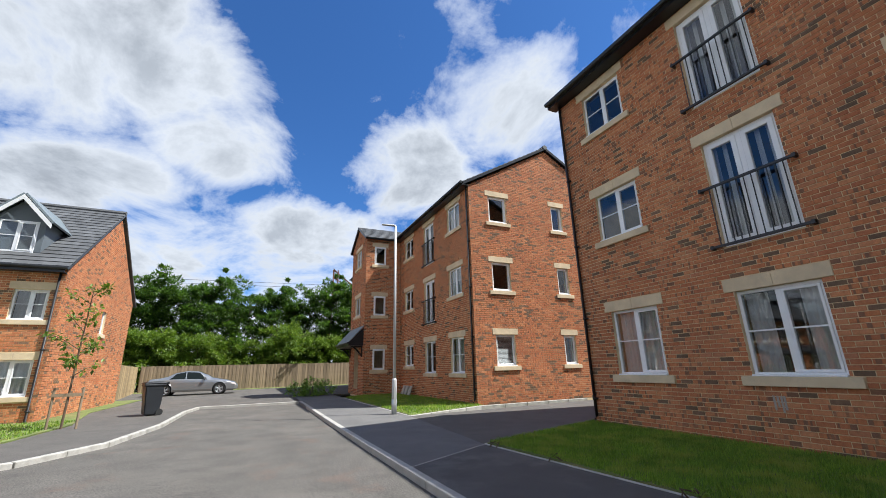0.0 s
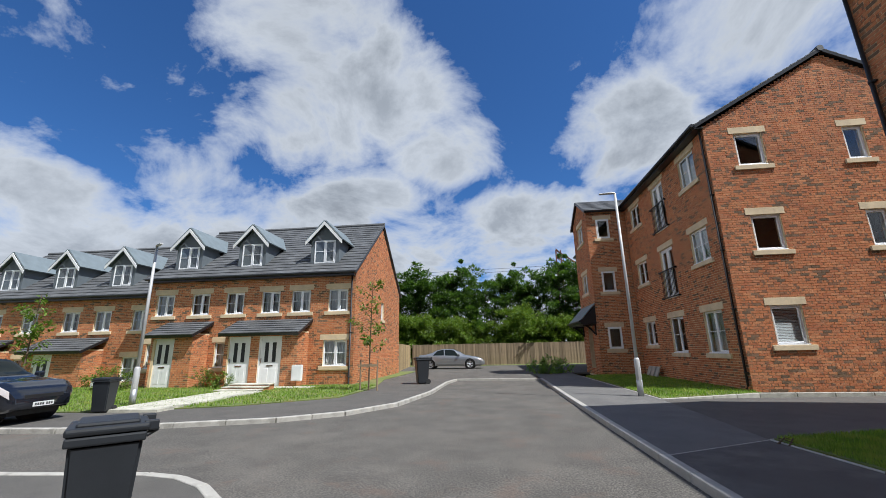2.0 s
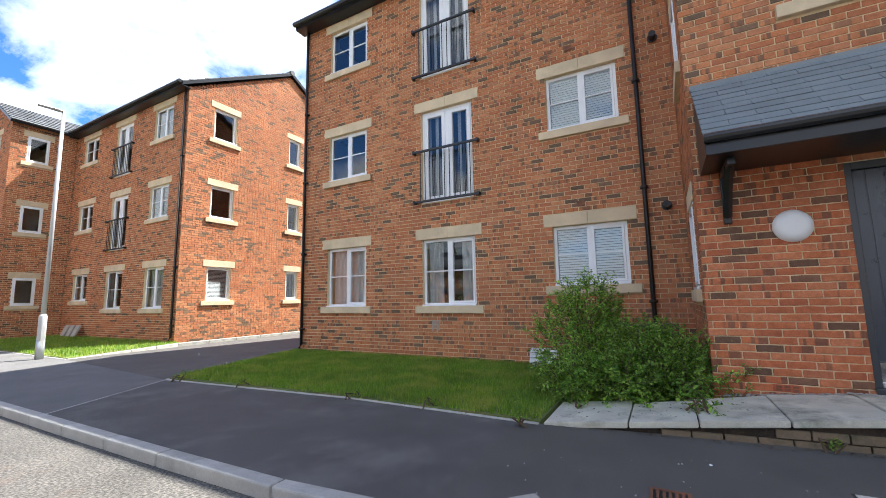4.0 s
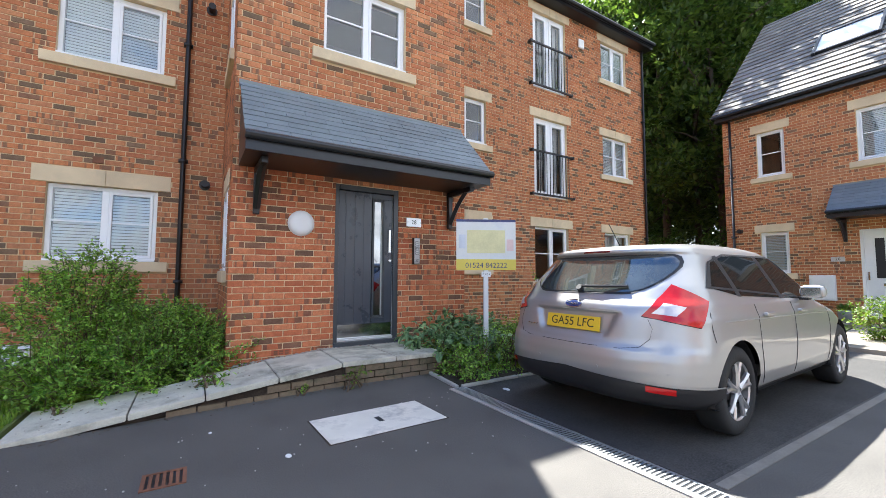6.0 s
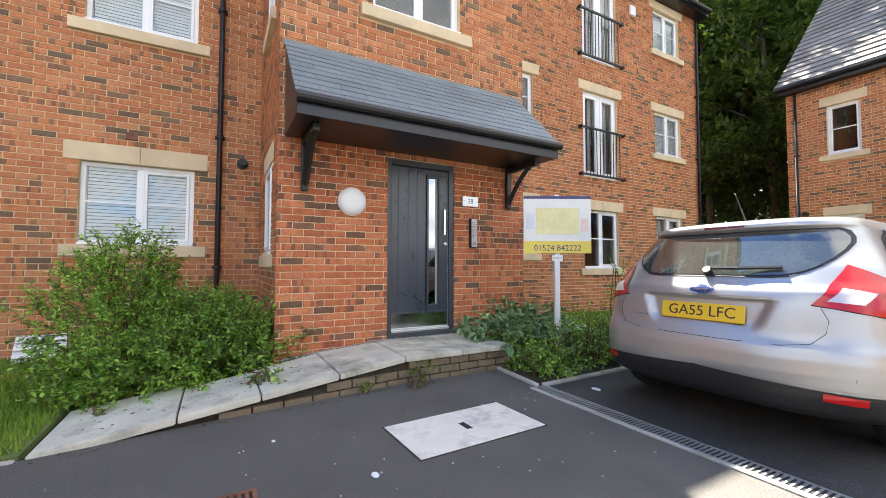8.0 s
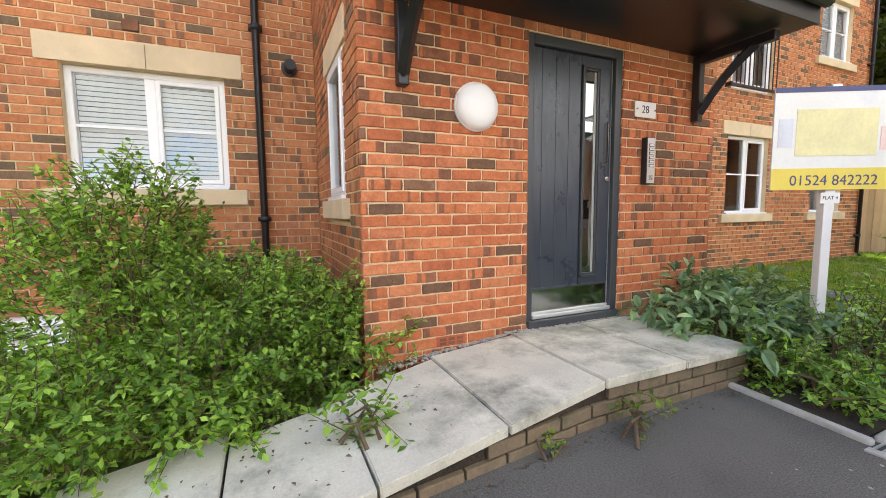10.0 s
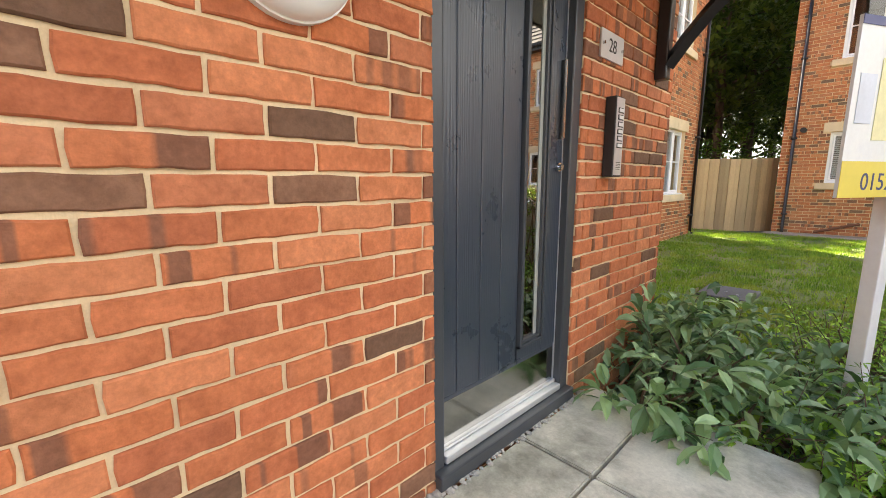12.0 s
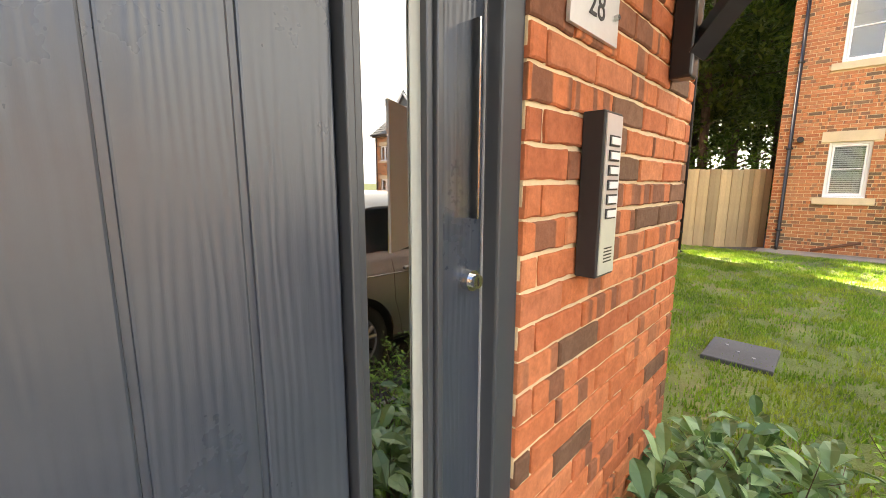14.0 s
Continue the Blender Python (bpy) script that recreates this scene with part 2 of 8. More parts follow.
M = {
    "brick": brick_mat("facing_brick", False, (1.08, 1.25, 1.26)), "brick1": brick_mat("facing_brick_single", True, (1.13, 1.08, 1.08)),
    "brick_t": brick_mat("terrace_brick", False, (1.2, 1.42, 1.4)),
    "mortar": mat("mortar", (0.70, 0.55, 0.345), 0.9, fine=120, bump=0.5, var=0.14),
    "stone": mat("buff_stone", (0.68, 0.55, 0.36), 0.85, fine=90, scale=2.5, var=0.12, stain=(0.55, 0.45, 0.30), stain_scale=2.2),
    "upvc": mat("white_upvc", (0.84, 0.85, 0.86), 0.25, var=0.03, bump=0.0),
    "white": mat("white_paint", (0.80, 0.80, 0.79), 0.4, var=0.06, bump=0.05),
    "black": mat("black_plastic", (0.018, 0.018, 0.02), 0.5, var=0.2, bump=0.05),
    "fascia": mat("black_fascia", (0.014, 0.015, 0.018), 0.3, var=0.15, bump=0.04),
    "iron": mat("black_painted_iron", (0.022, 0.023, 0.026), 0.4, var=0.2, bump=0.1),
    "slate": mat("grey_roof_tile", (0.105, 0.108, 0.112), 0.7, var=0.25, scale=1.2, fine=60, bump=0.3, island=0.22),
    "lead": mat("grey_plastic_tile", (0.185, 0.22, 0.235), 0.5, var=0.12, scale=3, fine=80, bump=0.2, island=0.1),
    # grey tile with the sun's brightness put into its colour
    "sunlit_tile": mat("sunlit_roof_tile", (0.22, 0.205, 0.18), 0.75, var=0.25, scale=1.2, fine=50, bump=0.4, island=0.2),
    "road": mat("road_asphalt", (0.120, 0.110, 0.096), 0.9, var=0.2, grain=0.6, scale=1.6, fine=44, bump=0.7, dist=0.008, stain=(0.150, 0.135, 0.116), stain_scale=0.5, blot=(0.135, 0.100, 0.080)),
    "path": mat("footpath_tarmac", (0.108, 0.102, 0.095), 0.85, var=0.16, grain=0.4, scale=1.6, fine=120, bump=0.5, dist=0.005, stain=(0.165, 0.155, 0.142), stain_scale=0.8, blot=(0.105, 0.10, 0.093)),
    "court": mat("court_tarmac", (0.110, 0.102, 0.091), 0.85, var=0.16, grain=0.4, scale=1.6, fine=120, bump=0.5, dist=0.005, stain=(0.120, 0.111, 0.098), stain_scale=0.6, blot=(0.082, 0.077, 0.07)),
    "bay": mat("bay_tarmac", (0.055, 0.053, 0.050), 0.85, var=0.16, grain=0.5, scale=1.6, fine=85, bump=0.5, dist=0.005, stain=(0.068, 0.065, 0.06), stain_scale=0.8),
    "path_slab": mat("tan_path_slab", (0.34, 0.30, 0.235), 0.88, var=0.18, scale=1.8, fine=80, bump=0.35, stain=(0.24, 0.21, 0.17), stain_scale=1.2),
    "spacer": mat("pale_glazing_spacer", (0.34, 0.36, 0.33), 0.35, var=0.08, bump=0.0),
    "old_line": mat("worn_block_line", (0.24, 0.22, 0.185), 0.88, var=0.18, scale=2, fine=80, bump=0.4, stain=(0.17, 0.155, 0.13), stain_scale=1.5),
    "old_path": mat("aged_tarmac", (0.150, 0.145, 0.138), 0.88, var=0.14, grain=0.35, scale=1.3, fine=95, bump=0.45, dist=0.005, stain=(0.180, 0.172, 0.160), stain_scale=0.7),
    "kerb": mat("concrete_kerb", (0.42, 0.40, 0.36), 0.88, var=0.16, scale=2, fine=70, bump=0.4, stain=(0.25, 0.24, 0.21), stain_scale=1.6),
    "slab": mat("concrete_slab", (0.58, 0.555, 0.46), 0.85, var=0.2, scale=2.2, fine=90, bump=0.35, stain=(0.22, 0.215, 0.17), stain_scale=1.7),
    "cover": mat("concrete_cover", (0.72, 0.68, 0.59), 0.85, var=0.1, scale=3, fine=140, bump=0.4, stain=(0.38, 0.36, 0.33), stain_scale=2.5),
    "soil": mat("soil", (0.055, 0.04, 0.028), 0.95, var=0.4, scale=4, fine=60, bump=0.9, dist=0.02),
    "turf": mat("turf", (0.15, 0.19, 0.05), 0.95, var=0.35, scale=1.2, fine=50, bump=0.8, dist=0.02, stain=(0.23, 0.20, 0.08), stain_scale=1.4),
    "field": mat("rough_ground", (0.07, 0.085, 0.03), 0.95, var=0.3, scale=0.3, fine=5, bump=0.5),
    "door": mat("anthracite_door", (0.045, 0.053, 0.066), 0.26, var=0.10, spec=0.7, scale=2, fine=22, bump=0.55, dist=0.002, stretch=(6, 6, 0.7)),
    "frame_g": mat("anthracite_frame", (0.05, 0.056, 0.065), 0.3, var=0.06, bump=0.0),
    "steel": mat("stainless_steel", (0.62, 0.62, 0.61), 0.16, 1.0, var=0.05, bump=0.02, fine=20),
    "kick": mat("scuffed_steel_kickplate", (0.50, 0.50, 0.49), 0.12, 1.0, var=0.08, bump=0.06, fine=9),
    "silver": mat("brushed_aluminium", (0.70, 0.71, 0.72), 0.3, 0.6, var=0.05, bump=0.05),
    "galv": mat("galvanised_steel", (0.45, 0.47, 0.48), 0.45, 0.7, var=0.15, bump=0.1),
    "pole": mat("painted_grey_column", (0.50, 0.50, 0.49), 0.5, 0.2, var=0.08, bump=0.1),
    "fence": mat("weathered_fence_board", (0.30, 0.225, 0.145), 0.85, var=0.25, scale=1.5, fine=30, bump=0.5, island=0.35, single=True, stretch=(4, 4, 0.5)),
    "fence_n": mat("pale_fence_board", (0.44, 0.33, 0.18), 0.8, var=0.2, scale=1.5, fine=30, bump=0.5, island=0.35, single=True, stretch=(4, 4, 0.5)),
    "bark": mat("bark", (0.10, 0.08, 0.06), 0.95, var=0.35, scale=3, fine=18, bump=1.0, dist=0.02, stretch=(3, 3, 0.6)),
    "stem": mat("twig", (0.13, 0.09, 0.055), 0.9, var=0.3, fine=60, bump=0.4),
    "blind": mat("pale_window_blind", (0.72, 0.74, 0.76), 0.6, var=0.04, bump=0.0),
    "curtain": mat("pale_net_curtain", (0.62, 0.60, 0.60), 0.9, var=0.15, scale=3, fine=25, bump=0.2, stretch=(4, 4, 0.6)),
    # room surfaces: the indoor gloom is put into this dark colour
    "room": mat("shade_dark_room_plaster", (0.10, 0.10, 0.10), 0.9, var=0.1, bump=0.0),
    "glass": glass_mat("window_glass"), "doorglass": glass_mat("mirror_tinted_door_glass", (0.20, 0.23, 0.22), 0.42),
    "leaf_bush": leaf_mat("shrub_leaf", (0.075, 0.175, 0.025), (0.40, 0.62, 0.11)),
    "leaf_laurel": leaf_mat("glossy_evergreen_leaf", (0.065, 0.145, 0.065), (0.33, 0.48, 0.25), 0.3, 0.2),
    "leaf_tree": leaf_mat("tree_leaf", (0.028, 0.066, 0.015), (0.12, 0.20, 0.035), 0.5, 0.45),
    "leaf_wood": leaf_mat("woodland_leaf", (0.03, 0.062, 0.018), (0.15, 0.205, 0.055), 0.4, 0.45),
    "leaf_light": leaf_mat("light_shrub_leaf", (0.08, 0.15, 0.02), (0.22, 0.29, 0.045)),
    "grass": leaf_mat("grass_blade", (0.11, 0.22, 0.025), (0.29, 0.42, 0.06), 0.6, 0.35, (0.36, 0.38, 0.08)),
    "lamp_w": mat("opal_lamp_cover", (0.85, 0.85, 0.84), 0.35, var=0.02, bump=0.0),
    "terracotta": mat("terracotta_airbrick", (0.42, 0.10, 0.045), 0.8, var=0.15, fine=60),
    "rust": mat("rusty_iron", (0.20, 0.085, 0.045), 0.85, var=0.3, fine=60, bump=0.5),
    "bin": mat("dark_grey_bin_plastic", (0.022, 0.025, 0.03), 0.45, var=0.12, fine=90, bump=0.12),
    "cladding": mat("grey_dormer_cladding", (0.13, 0.15, 0.165), 0.6, var=0.08, bump=0.1),
    "stump": mat("pale_pipe", (0.55, 0.53, 0.50), 0.6, var=0.1),
    "edge": mat("weathered_edging_brick", (0.21, 0.155, 0.10), 0.9, var=0.3, scale=3, fine=60, bump=0.5, stain=(0.09, 0.085, 0.05), stain_scale=3),
    "board": mat("white_print_board", (0.72, 0.73, 0.70), 0.5, var=0.06, bump=0.0, stain=(0.62, 0.64, 0.66), stain_scale=3),
    "yellow": mat("yellow_print", (0.72, 0.58, 0.10), 0.5, var=0.05, bump=0.0),
    "yellow_p": mat("pale_yellow_print", (0.70, 0.66, 0.36), 0.5, var=0.12, bump=0.0, scale=4),
    "pink_p": mat("faint_pink_print", (0.74, 0.56, 0.52), 0.5, var=0.1, bump=0.0, scale=4),
    "grey_p": mat("faint_grey_print", (0.58, 0.62, 0.68), 0.5, var=0.1, bump=0.0, scale=4),
    "navy": mat("navy_print", (0.05, 0.06, 0.16), 0.5, var=0.05, bump=0.0),
}


def door_mat():
    """Dark woodgrain-embossed composite door."""
    m, N, L, P = nodes_of("embossed_anthracite_door")
    mp = N.new("ShaderNodeMapping")
    mp.inputs["Scale"].default_value = (1.0, 1.0, 0.11)
    L.new(N.new("ShaderNodeTexCoord").outputs["Object"], mp.inputs[0])
    w = N.new("ShaderNodeTexWave")
    w.wave_type, w.bands_direction = "BANDS", "Y"
    w.inputs["Scale"].default_value, w.inputs["Distortion"].default_value, w.inputs["Detail"].default_value, w.inputs["Detail Scale"].default_value = 24.0, 14.0, 3.0, 0.55
    L.new(mp.outputs[0], w.inputs["Vector"])
    fine = tex_noise(N, L, mp.outputs[0], 160, 4, 0.7)
    dust = tex_noise(N, L, N["Texture Coordinate"].outputs["Object"], 4, 6, 0.7)
    c = ramp_of(N, L, dust, [(0.3, (0.030, 0.040, 0.058)), (0.75, (0.048, 0.058, 0.075))])
    L.new(c, P.inputs["Base Color"])
    L.new(ramp_of(N, L, dust, [(0.3, (0.24, 0.24, 0.24)), (0.7, (0.38, 0.38, 0.38))]), P.inputs["Roughness"])
    P.inputs["Specular IOR Level"].default_value = 0.7
    h = blend(N, L, 0.35, w.outputs["Fac"], fine)
    bumped(N, L, P, h, 0.34, 0.0014)
    return m


M["door"] = door_mat()

# ---- builders ----
def part(name, bm, material, parent=None, label="", smooth=False):
    me = bpy.data.meshes.new(name)
    if isinstance(bm, tuple):
        me.from_pydata(bm[0], [], bm[1])
    else:
        bmesh.ops.recalc_face_normals(bm, faces=bm.faces)
        bm.to_mesh(me)
        bm.free()
    me.materials.append(material)
    if smooth:
        for p in me.polygons:
            p.use_smooth = True
    ob = new(name, me)
    ob.parent = parent
    if label:
        tagged(ob, label)
    return ob


def thing(name, loc, label, category, group="", kind=""):
    ob = new(name)
    ob.location = loc
    ob.empty_display_size = 0.2
    return tagged(ob, label, category, group, kind)


def box(bm, x0, x1, y0, y1, z0, z1, bevel=0.0, m=None):
    b = bmesh.ops.create_cube(bm, size=1.0)
    vs = b["verts"]
    for v in vs:
        v.co = Vector(((x0 + x1) / 2 + v.co.x * (x1 - x0), (y0 + y1) / 2 + v.co.y * (y1 - y0), (z0 + z1) / 2 + v.co.z * (z1 - z0)))
    if bevel:
        es = list({e for v in vs for e in v.link_edges})
        r = bmesh.ops.bevel(bm, geom=es, offset=bevel, segments=2, affect="EDGES", profile=0.5)
        vs = list({v for f in r["faces"] for v in f.verts} | {v for v in vs if v.is_valid})
    if m is not None:
        bmesh.ops.transform(bm, matrix=m, verts=vs)
    return bm


def boxes(*rows, bevel=0.0):
    bm = bmesh.new()
    for r in rows:
        box(bm, *r, bevel=bevel)
    return bm


def tube(bm, pts, radii, seg=8, cap=True):
    """A round bar through points, with a radius at each."""
    pts = [Vector(p) for p in pts]
    rings = []
    for i, p in enumerate(pts):
        d = (pts[min(i + 1, len(pts) - 1)] - pts[max(i - 1, 0)]).normalized()
        a = d.cross(Vector((0, 0, 1)) if abs(d.z) < 0.9 else Vector((1, 0, 0))).normalized()
        b = d.cross(a)
        r = radii[i] if isinstance(radii, (list, tuple)) else radii
        rings.append([bm.verts.new(p + (a * math.cos(k * math.tau / seg) + b * math.sin(k * math.tau / seg)) * r) for k in range(seg)])
    for r0, r1 in zip(rings, rings[1:]):
        for k in range(seg):
            bm.faces.new((r0[k], r0[(k + 1) % seg], r1[(k + 1) % seg], r1[k]))
    if cap:
        bm.faces.new(rings[0][::-1]), bm.faces.new(rings[-1])
    return bm


def prism(bm, pts, z0, z1):
    """An upright prism over a polygon of (x, y)."""
    a = [bm.verts.new((x, y, z0)) for x, y in pts]
    b = [bm.verts.new((x, y, z1)) for x, y in pts]
    n = len(pts)
    bm.faces.new(a[::-1]), bm.faces.new(b)
    for i in range(n):
        bm.faces.new((a[i], a[(i + 1) % n], b[(i + 1) % n], b[i]))
    return bm


class Face:
    """A wall's outer face: origin at its left foot as seen from outside, u to the right, n outward."""

    def __init__(self, x, y, ux, uy):
        self.o, self.u = Vector((x, y, 0)), Vector((ux, uy, 0))
        self.n = Vector((uy, -ux, 0))

    def at(self, u, z, d=0.0):
        return self.o + self.u * u + self.n * d + Vector((0, 0, z))

    def matrix(self):
        """u, outward, up as the local x, -y, z."""
        return Matrix(((self.u.x, -self.n.x, 0, self.o.x), (self.u.y, -self.n.y, 0, self.o.y), (0, 0, 1, 0), (0, 0, 0, 1)))


def wall_mesh(f, u0, u1, z0, z1, holes, thick=0.3, d=-0.008, top=None):
    """The mortar-faced wall with its openings; top: (u, z) of a gable's point."""
    us = sorted({u0, u1, *[min(max(h[i], u0), u1) for h in holes for i in (0, 1)]})
    zs = sorted({z0, z1, *[min(max(h[i], z0), z1) for h in holes for i in (2, 3)]})
    verts, faces, index = [], [], {}

    def v(u, z, dd):
        k = (round(u, 4), round(z, 4), dd)
        if k not in index:
            index[k] = len(verts)
            verts.append(tuple(f.at(u, z, dd)))
        return index[k]

    def solid(i, j):
        if not (0 <= i < len(us) - 1 and 0 <= j < len(zs) - 1):
            return False
        cu, cz = (us[i] + us[i + 1]) / 2, (zs[j] + zs[j + 1]) / 2
        return not any(h[0] < cu < h[1] and h[2] < cz < h[3] for h in holes)

    bk = d - thick
    for i in range(len(us) - 1):
        for j in range(len(zs) - 1):
            if not solid(i, j):
                continue
            a, b, c, e = us[i], us[i + 1], zs[j], zs[j + 1]
            faces.append((v(a, c, d), v(b, c, d), v(b, e, d), v(a, e, d)))
            faces.append((v(b, c, bk), v(a, c, bk), v(a, e, bk), v(b, e, bk)))
            if not solid(i - 1, j):
                faces.append((v(a, c, bk), v(a, c, d), v(a, e, d), v(a, e, bk)))
            if not solid(i + 1, j):
                faces.append((v(b, c, d), v(b, c, bk), v(b, e, bk), v(b, e, d)))
            if not solid(i, j - 1):
                faces.append((v(a, c, bk), v(b, c, bk), v(b, c, d), v(a, c, d)))
            if not solid(i, j + 1):
                faces.append((v(a, e, d), v(b, e, d), v(b, e, bk), v(a, e, bk)))
    if top:
        a, b, c = v(u0, z1, d), v(u1, z1, d), v(top[0], top[1], d)
        a2, b2, c2 = v(u0, z1, bk), v(u1, z1, bk), v(top[0], top[1], bk)
        faces += [(a, b, c), (b2, a2, c2), (a, c, c2, a2), (c, b, b2, c2)]
    return verts, faces


def brick_rows(u0, u1, z0, z1, holes, top=None, shift=0.0):
    """The bricks of a stretcher bond as (left, right, bottom), cut at openings and verges."""
    out, j = [], 0
    z = z0
    zt = top[1] if top else z1
    while z + 0.06 < zt:
        a, b = u0, u1
        if top and z + 0.065 > z1:
            k = (z + 0.065 - z1) / (top[1] - z1)
            a, b = u0 + (top[0] - u0) * k, u1 + (top[0] - u1) * k
        spans = [(a, b)]
        for h in holes:
            if h[2] < z + 0.04 < h[3]:
                nxt = []
                for s, e in spans:
                    if h[1] <= s or h[0] >= e:
                        nxt.append((s, e))
                    else:
                        if h[0] - s > 0.03:
                            nxt.append((s, h[0]))
                        if e - h[1] > 0.03:
                            nxt.append((h[1], e))
                spans = nxt
        for s, e in spans:
            k = math.floor((s - u0) / 0.225) - 1
            while True:
                l = u0 + k * 0.225 + (0.1125 if j % 2 else 0) + shift
                r = l + 0.2145
                k += 1
                if l >= e:
                    break
                l2, r2 = max(l, s), min(r, e)
                if r2 - l2 > 0.025:
                    out.append((l2, r2, z))
        z += 0.075
        j += 1
    return out


def brickwork(name, f, rows, material, parent, seed=1):
    """Many bricks joined, each with its own edges and depth."""
    rnd = random.Random(seed)
    verts, faces = [], []
    for l, r, z in rows:
        d = rnd.uniform(-0.0012, 0.0018)
        k = len(verts)
        j = rnd.uniform(-0.0015, 0.0015)
        t = z + 0.065 + j
        for u, zz, dd in ((l, z, -0.012), (r, z, -0.012), (r, t, -0.012), (l, t, -0.012), (l + 0.002, z + 0.002, d), (r - 0.002, z + 0.002, d), (r - 0.002, t - 0.002, d), (l + 0.002, t - 0.002, d)):
            verts.append(tuple(f.at(u, zz, dd)))
        faces += [(k + 4, k + 5, k + 6, k + 7), (k, k + 1, k + 5, k + 4), (k + 1, k + 2, k + 6, k + 5), (k + 2, k + 3, k + 7, k + 6), (k + 3, k, k + 4, k + 7)]
    ob = part(name, (verts, faces), material, parent)
    return tagged(ob, "red-brown facing bricks laid in stretcher bond", kind="stuff")


def fbox(bm, f, u0, u1, z0, z1, d0, d1, bevel=0.0):
    """A box on a face: d outward from it."""
    return box(bm, u0, u1, -d1, -d0, z0, z1, bevel, f.matrix())


def ring(f, u0, u1, z0, z1, e, d0, d1):
    """A rectangular frame in one piece with slightly rounded front edges."""
    bm = bmesh.new()
    loops = []
    for a, d in ((0.0, d0), (0.0, d1 - 0.006), (0.006, d1), (e - 0.006, d1), (e, d1 - 0.006), (e, d0)):
        loops.append([bm.verts.new(f.at(u, z, d)) for u, z in ((u0 + a, z0 + a), (u1 - a, z0 + a), (u1 - a, z1 - a), (u0 + a, z1 - a))])
    for r0, r1 in zip(loops, loops[1:] + loops[:1]):
        for k in range(4):
            bm.faces.new((r0[k], r0[(k + 1) % 4], r1[(k + 1) % 4], r1[k]))
    return bm


def window(parent, f, u0, u1, z0, z1, style="pair", fill="", lintel=True, sill=True, bar=True, frame_mat="upvc", dp=-0.075):
    """A casement window in its opening, with panes, stone lintel and sill."""
    e = 0.055
    win = part("window", ring(f, u0, u1, z0, z1, e, dp - 0.07, dp), M[frame_mat], parent, "white plastic framed window")
    um = (u0 + u1) / 2
    panes = [(u0 + e, u1 - e)]
    if style in ("pair", "french"):
        part("mullion", fbox(bmesh.new(), f, um - 0.04, um + 0.04, z0 + e, z1 - e, dp - 0.07, dp + 0.004, 0.006), M[frame_mat], win)
        panes = [(u0 + e, um - 0.04), (um + 0.04, u1 - e)]
    inner = []
    for i, (a, b) in enumerate(panes):
        k = 0.04 if style != "french" else 0.085
        if style == "french" or i == len(panes) - 1 or style == "single":
            part("casement", ring(f, a, b, z0 + e, z1 - e, k, dp - 0.05, dp + 0.012), M[frame_mat], win)
            a, b, c, g = a + k, b - k, z0 + e + k, z1 - e - k
        else:
            c, g = z0 + e, z1 - e
        if bar and style != "french":
            zm = (c + g) / 2 + 0.02
            part("glazing_bar", fbox(bmesh.new(), f, a, b, zm - 0.012, zm + 0.012, dp - 0.03, dp - 0.005), M[frame_mat], win)
        inner.append((a, b, c, g))
    for a, b, c, g in inner:
        p = part("pane", (
            [tuple(f.at(u, z, dp - 0.022)) for u, z in ((a, c), (b, c), (b, g), (a, g))], [(0, 1, 2, 3)]), M["glass"], win)
        p.visible_shadow = False
    if lintel:
        bm = bmesh.new()
        for a, b in ((u0 - 0.15, um - 0.002), (um + 0.002, u1 + 0.15)) if u1 - u0 > 1 else ((u0 - 0.13, u1 + 0.13),):
            fbox(bm, f, a, b, z1 + 0.003, z1 + 0.218, -0.1, 0.012, 0.005)
        part("lintel", bm, M["stone"], win, "buff stone lintel")
    if sill:
        bm = fbox(bmesh.new(), f, u0 - 0.15, u1 + 0.15, z0 - 0.147, z0 - 0.004, -0.09, 0.055, 0.008)
        part("sill", bm, M["stone"], win, "buff stone sill")
        fb = fbox(bmesh.new(), f, u0 + 0.005, u1 - 0.005, z0 - 0.003, z0 + 0.028, -0.08, 0.03, 0.008)
        part("plastic_sill", fb, M[frame_mat], win)
    if fill == "blind":
        bm = bmesh.new()
        z = z0 + 0.06
        while z < z1 - 0.06:
            fbox(bm, f, u0 + 0.06, u1 - 0.06, z, z + 0.034, dp - 0.085, dp - 0.075)
            z += 0.044
        part("blind", bm, M["blind"], win, "white slatted blind, lowered")
    elif fill in ("curtain", "vertical", "half"):
        verts, faces, k = [], [], 0
        step = 0.03 if fill != "vertical" else 0.09
        spans = [(u0 + 0.05, u1 - 0.05)] if fill != "half" else [(u0 + 0.05, u0 + 0.38), (u1 - 0.38, u1 - 0.05)]
        for s, t in spans:
            u, i, base = s, 0, len(verts)
            while u <= t:
                dd = dp - 0.16 + (0.018 * math.sin(i * 1.3 + z0) if fill != "vertical" else (0.012 if i % 2 else -0.012))
                verts += [tuple(f.at(u, z0 + 0.05, dd)), tuple(f.at(u, z1 - 0.05, dd))]
                u, i = u + step, i + 1
            faces += [(base + 2 * q, base + 2 * q + 2, base + 2 * q + 3, base + 2 * q + 1) for q in range(i - 1) if fill != "vertical" or q % 2 == 0]
        part("curtain", (verts, faces), M["curtain"], win, "pale curtain behind the glass")
    return win


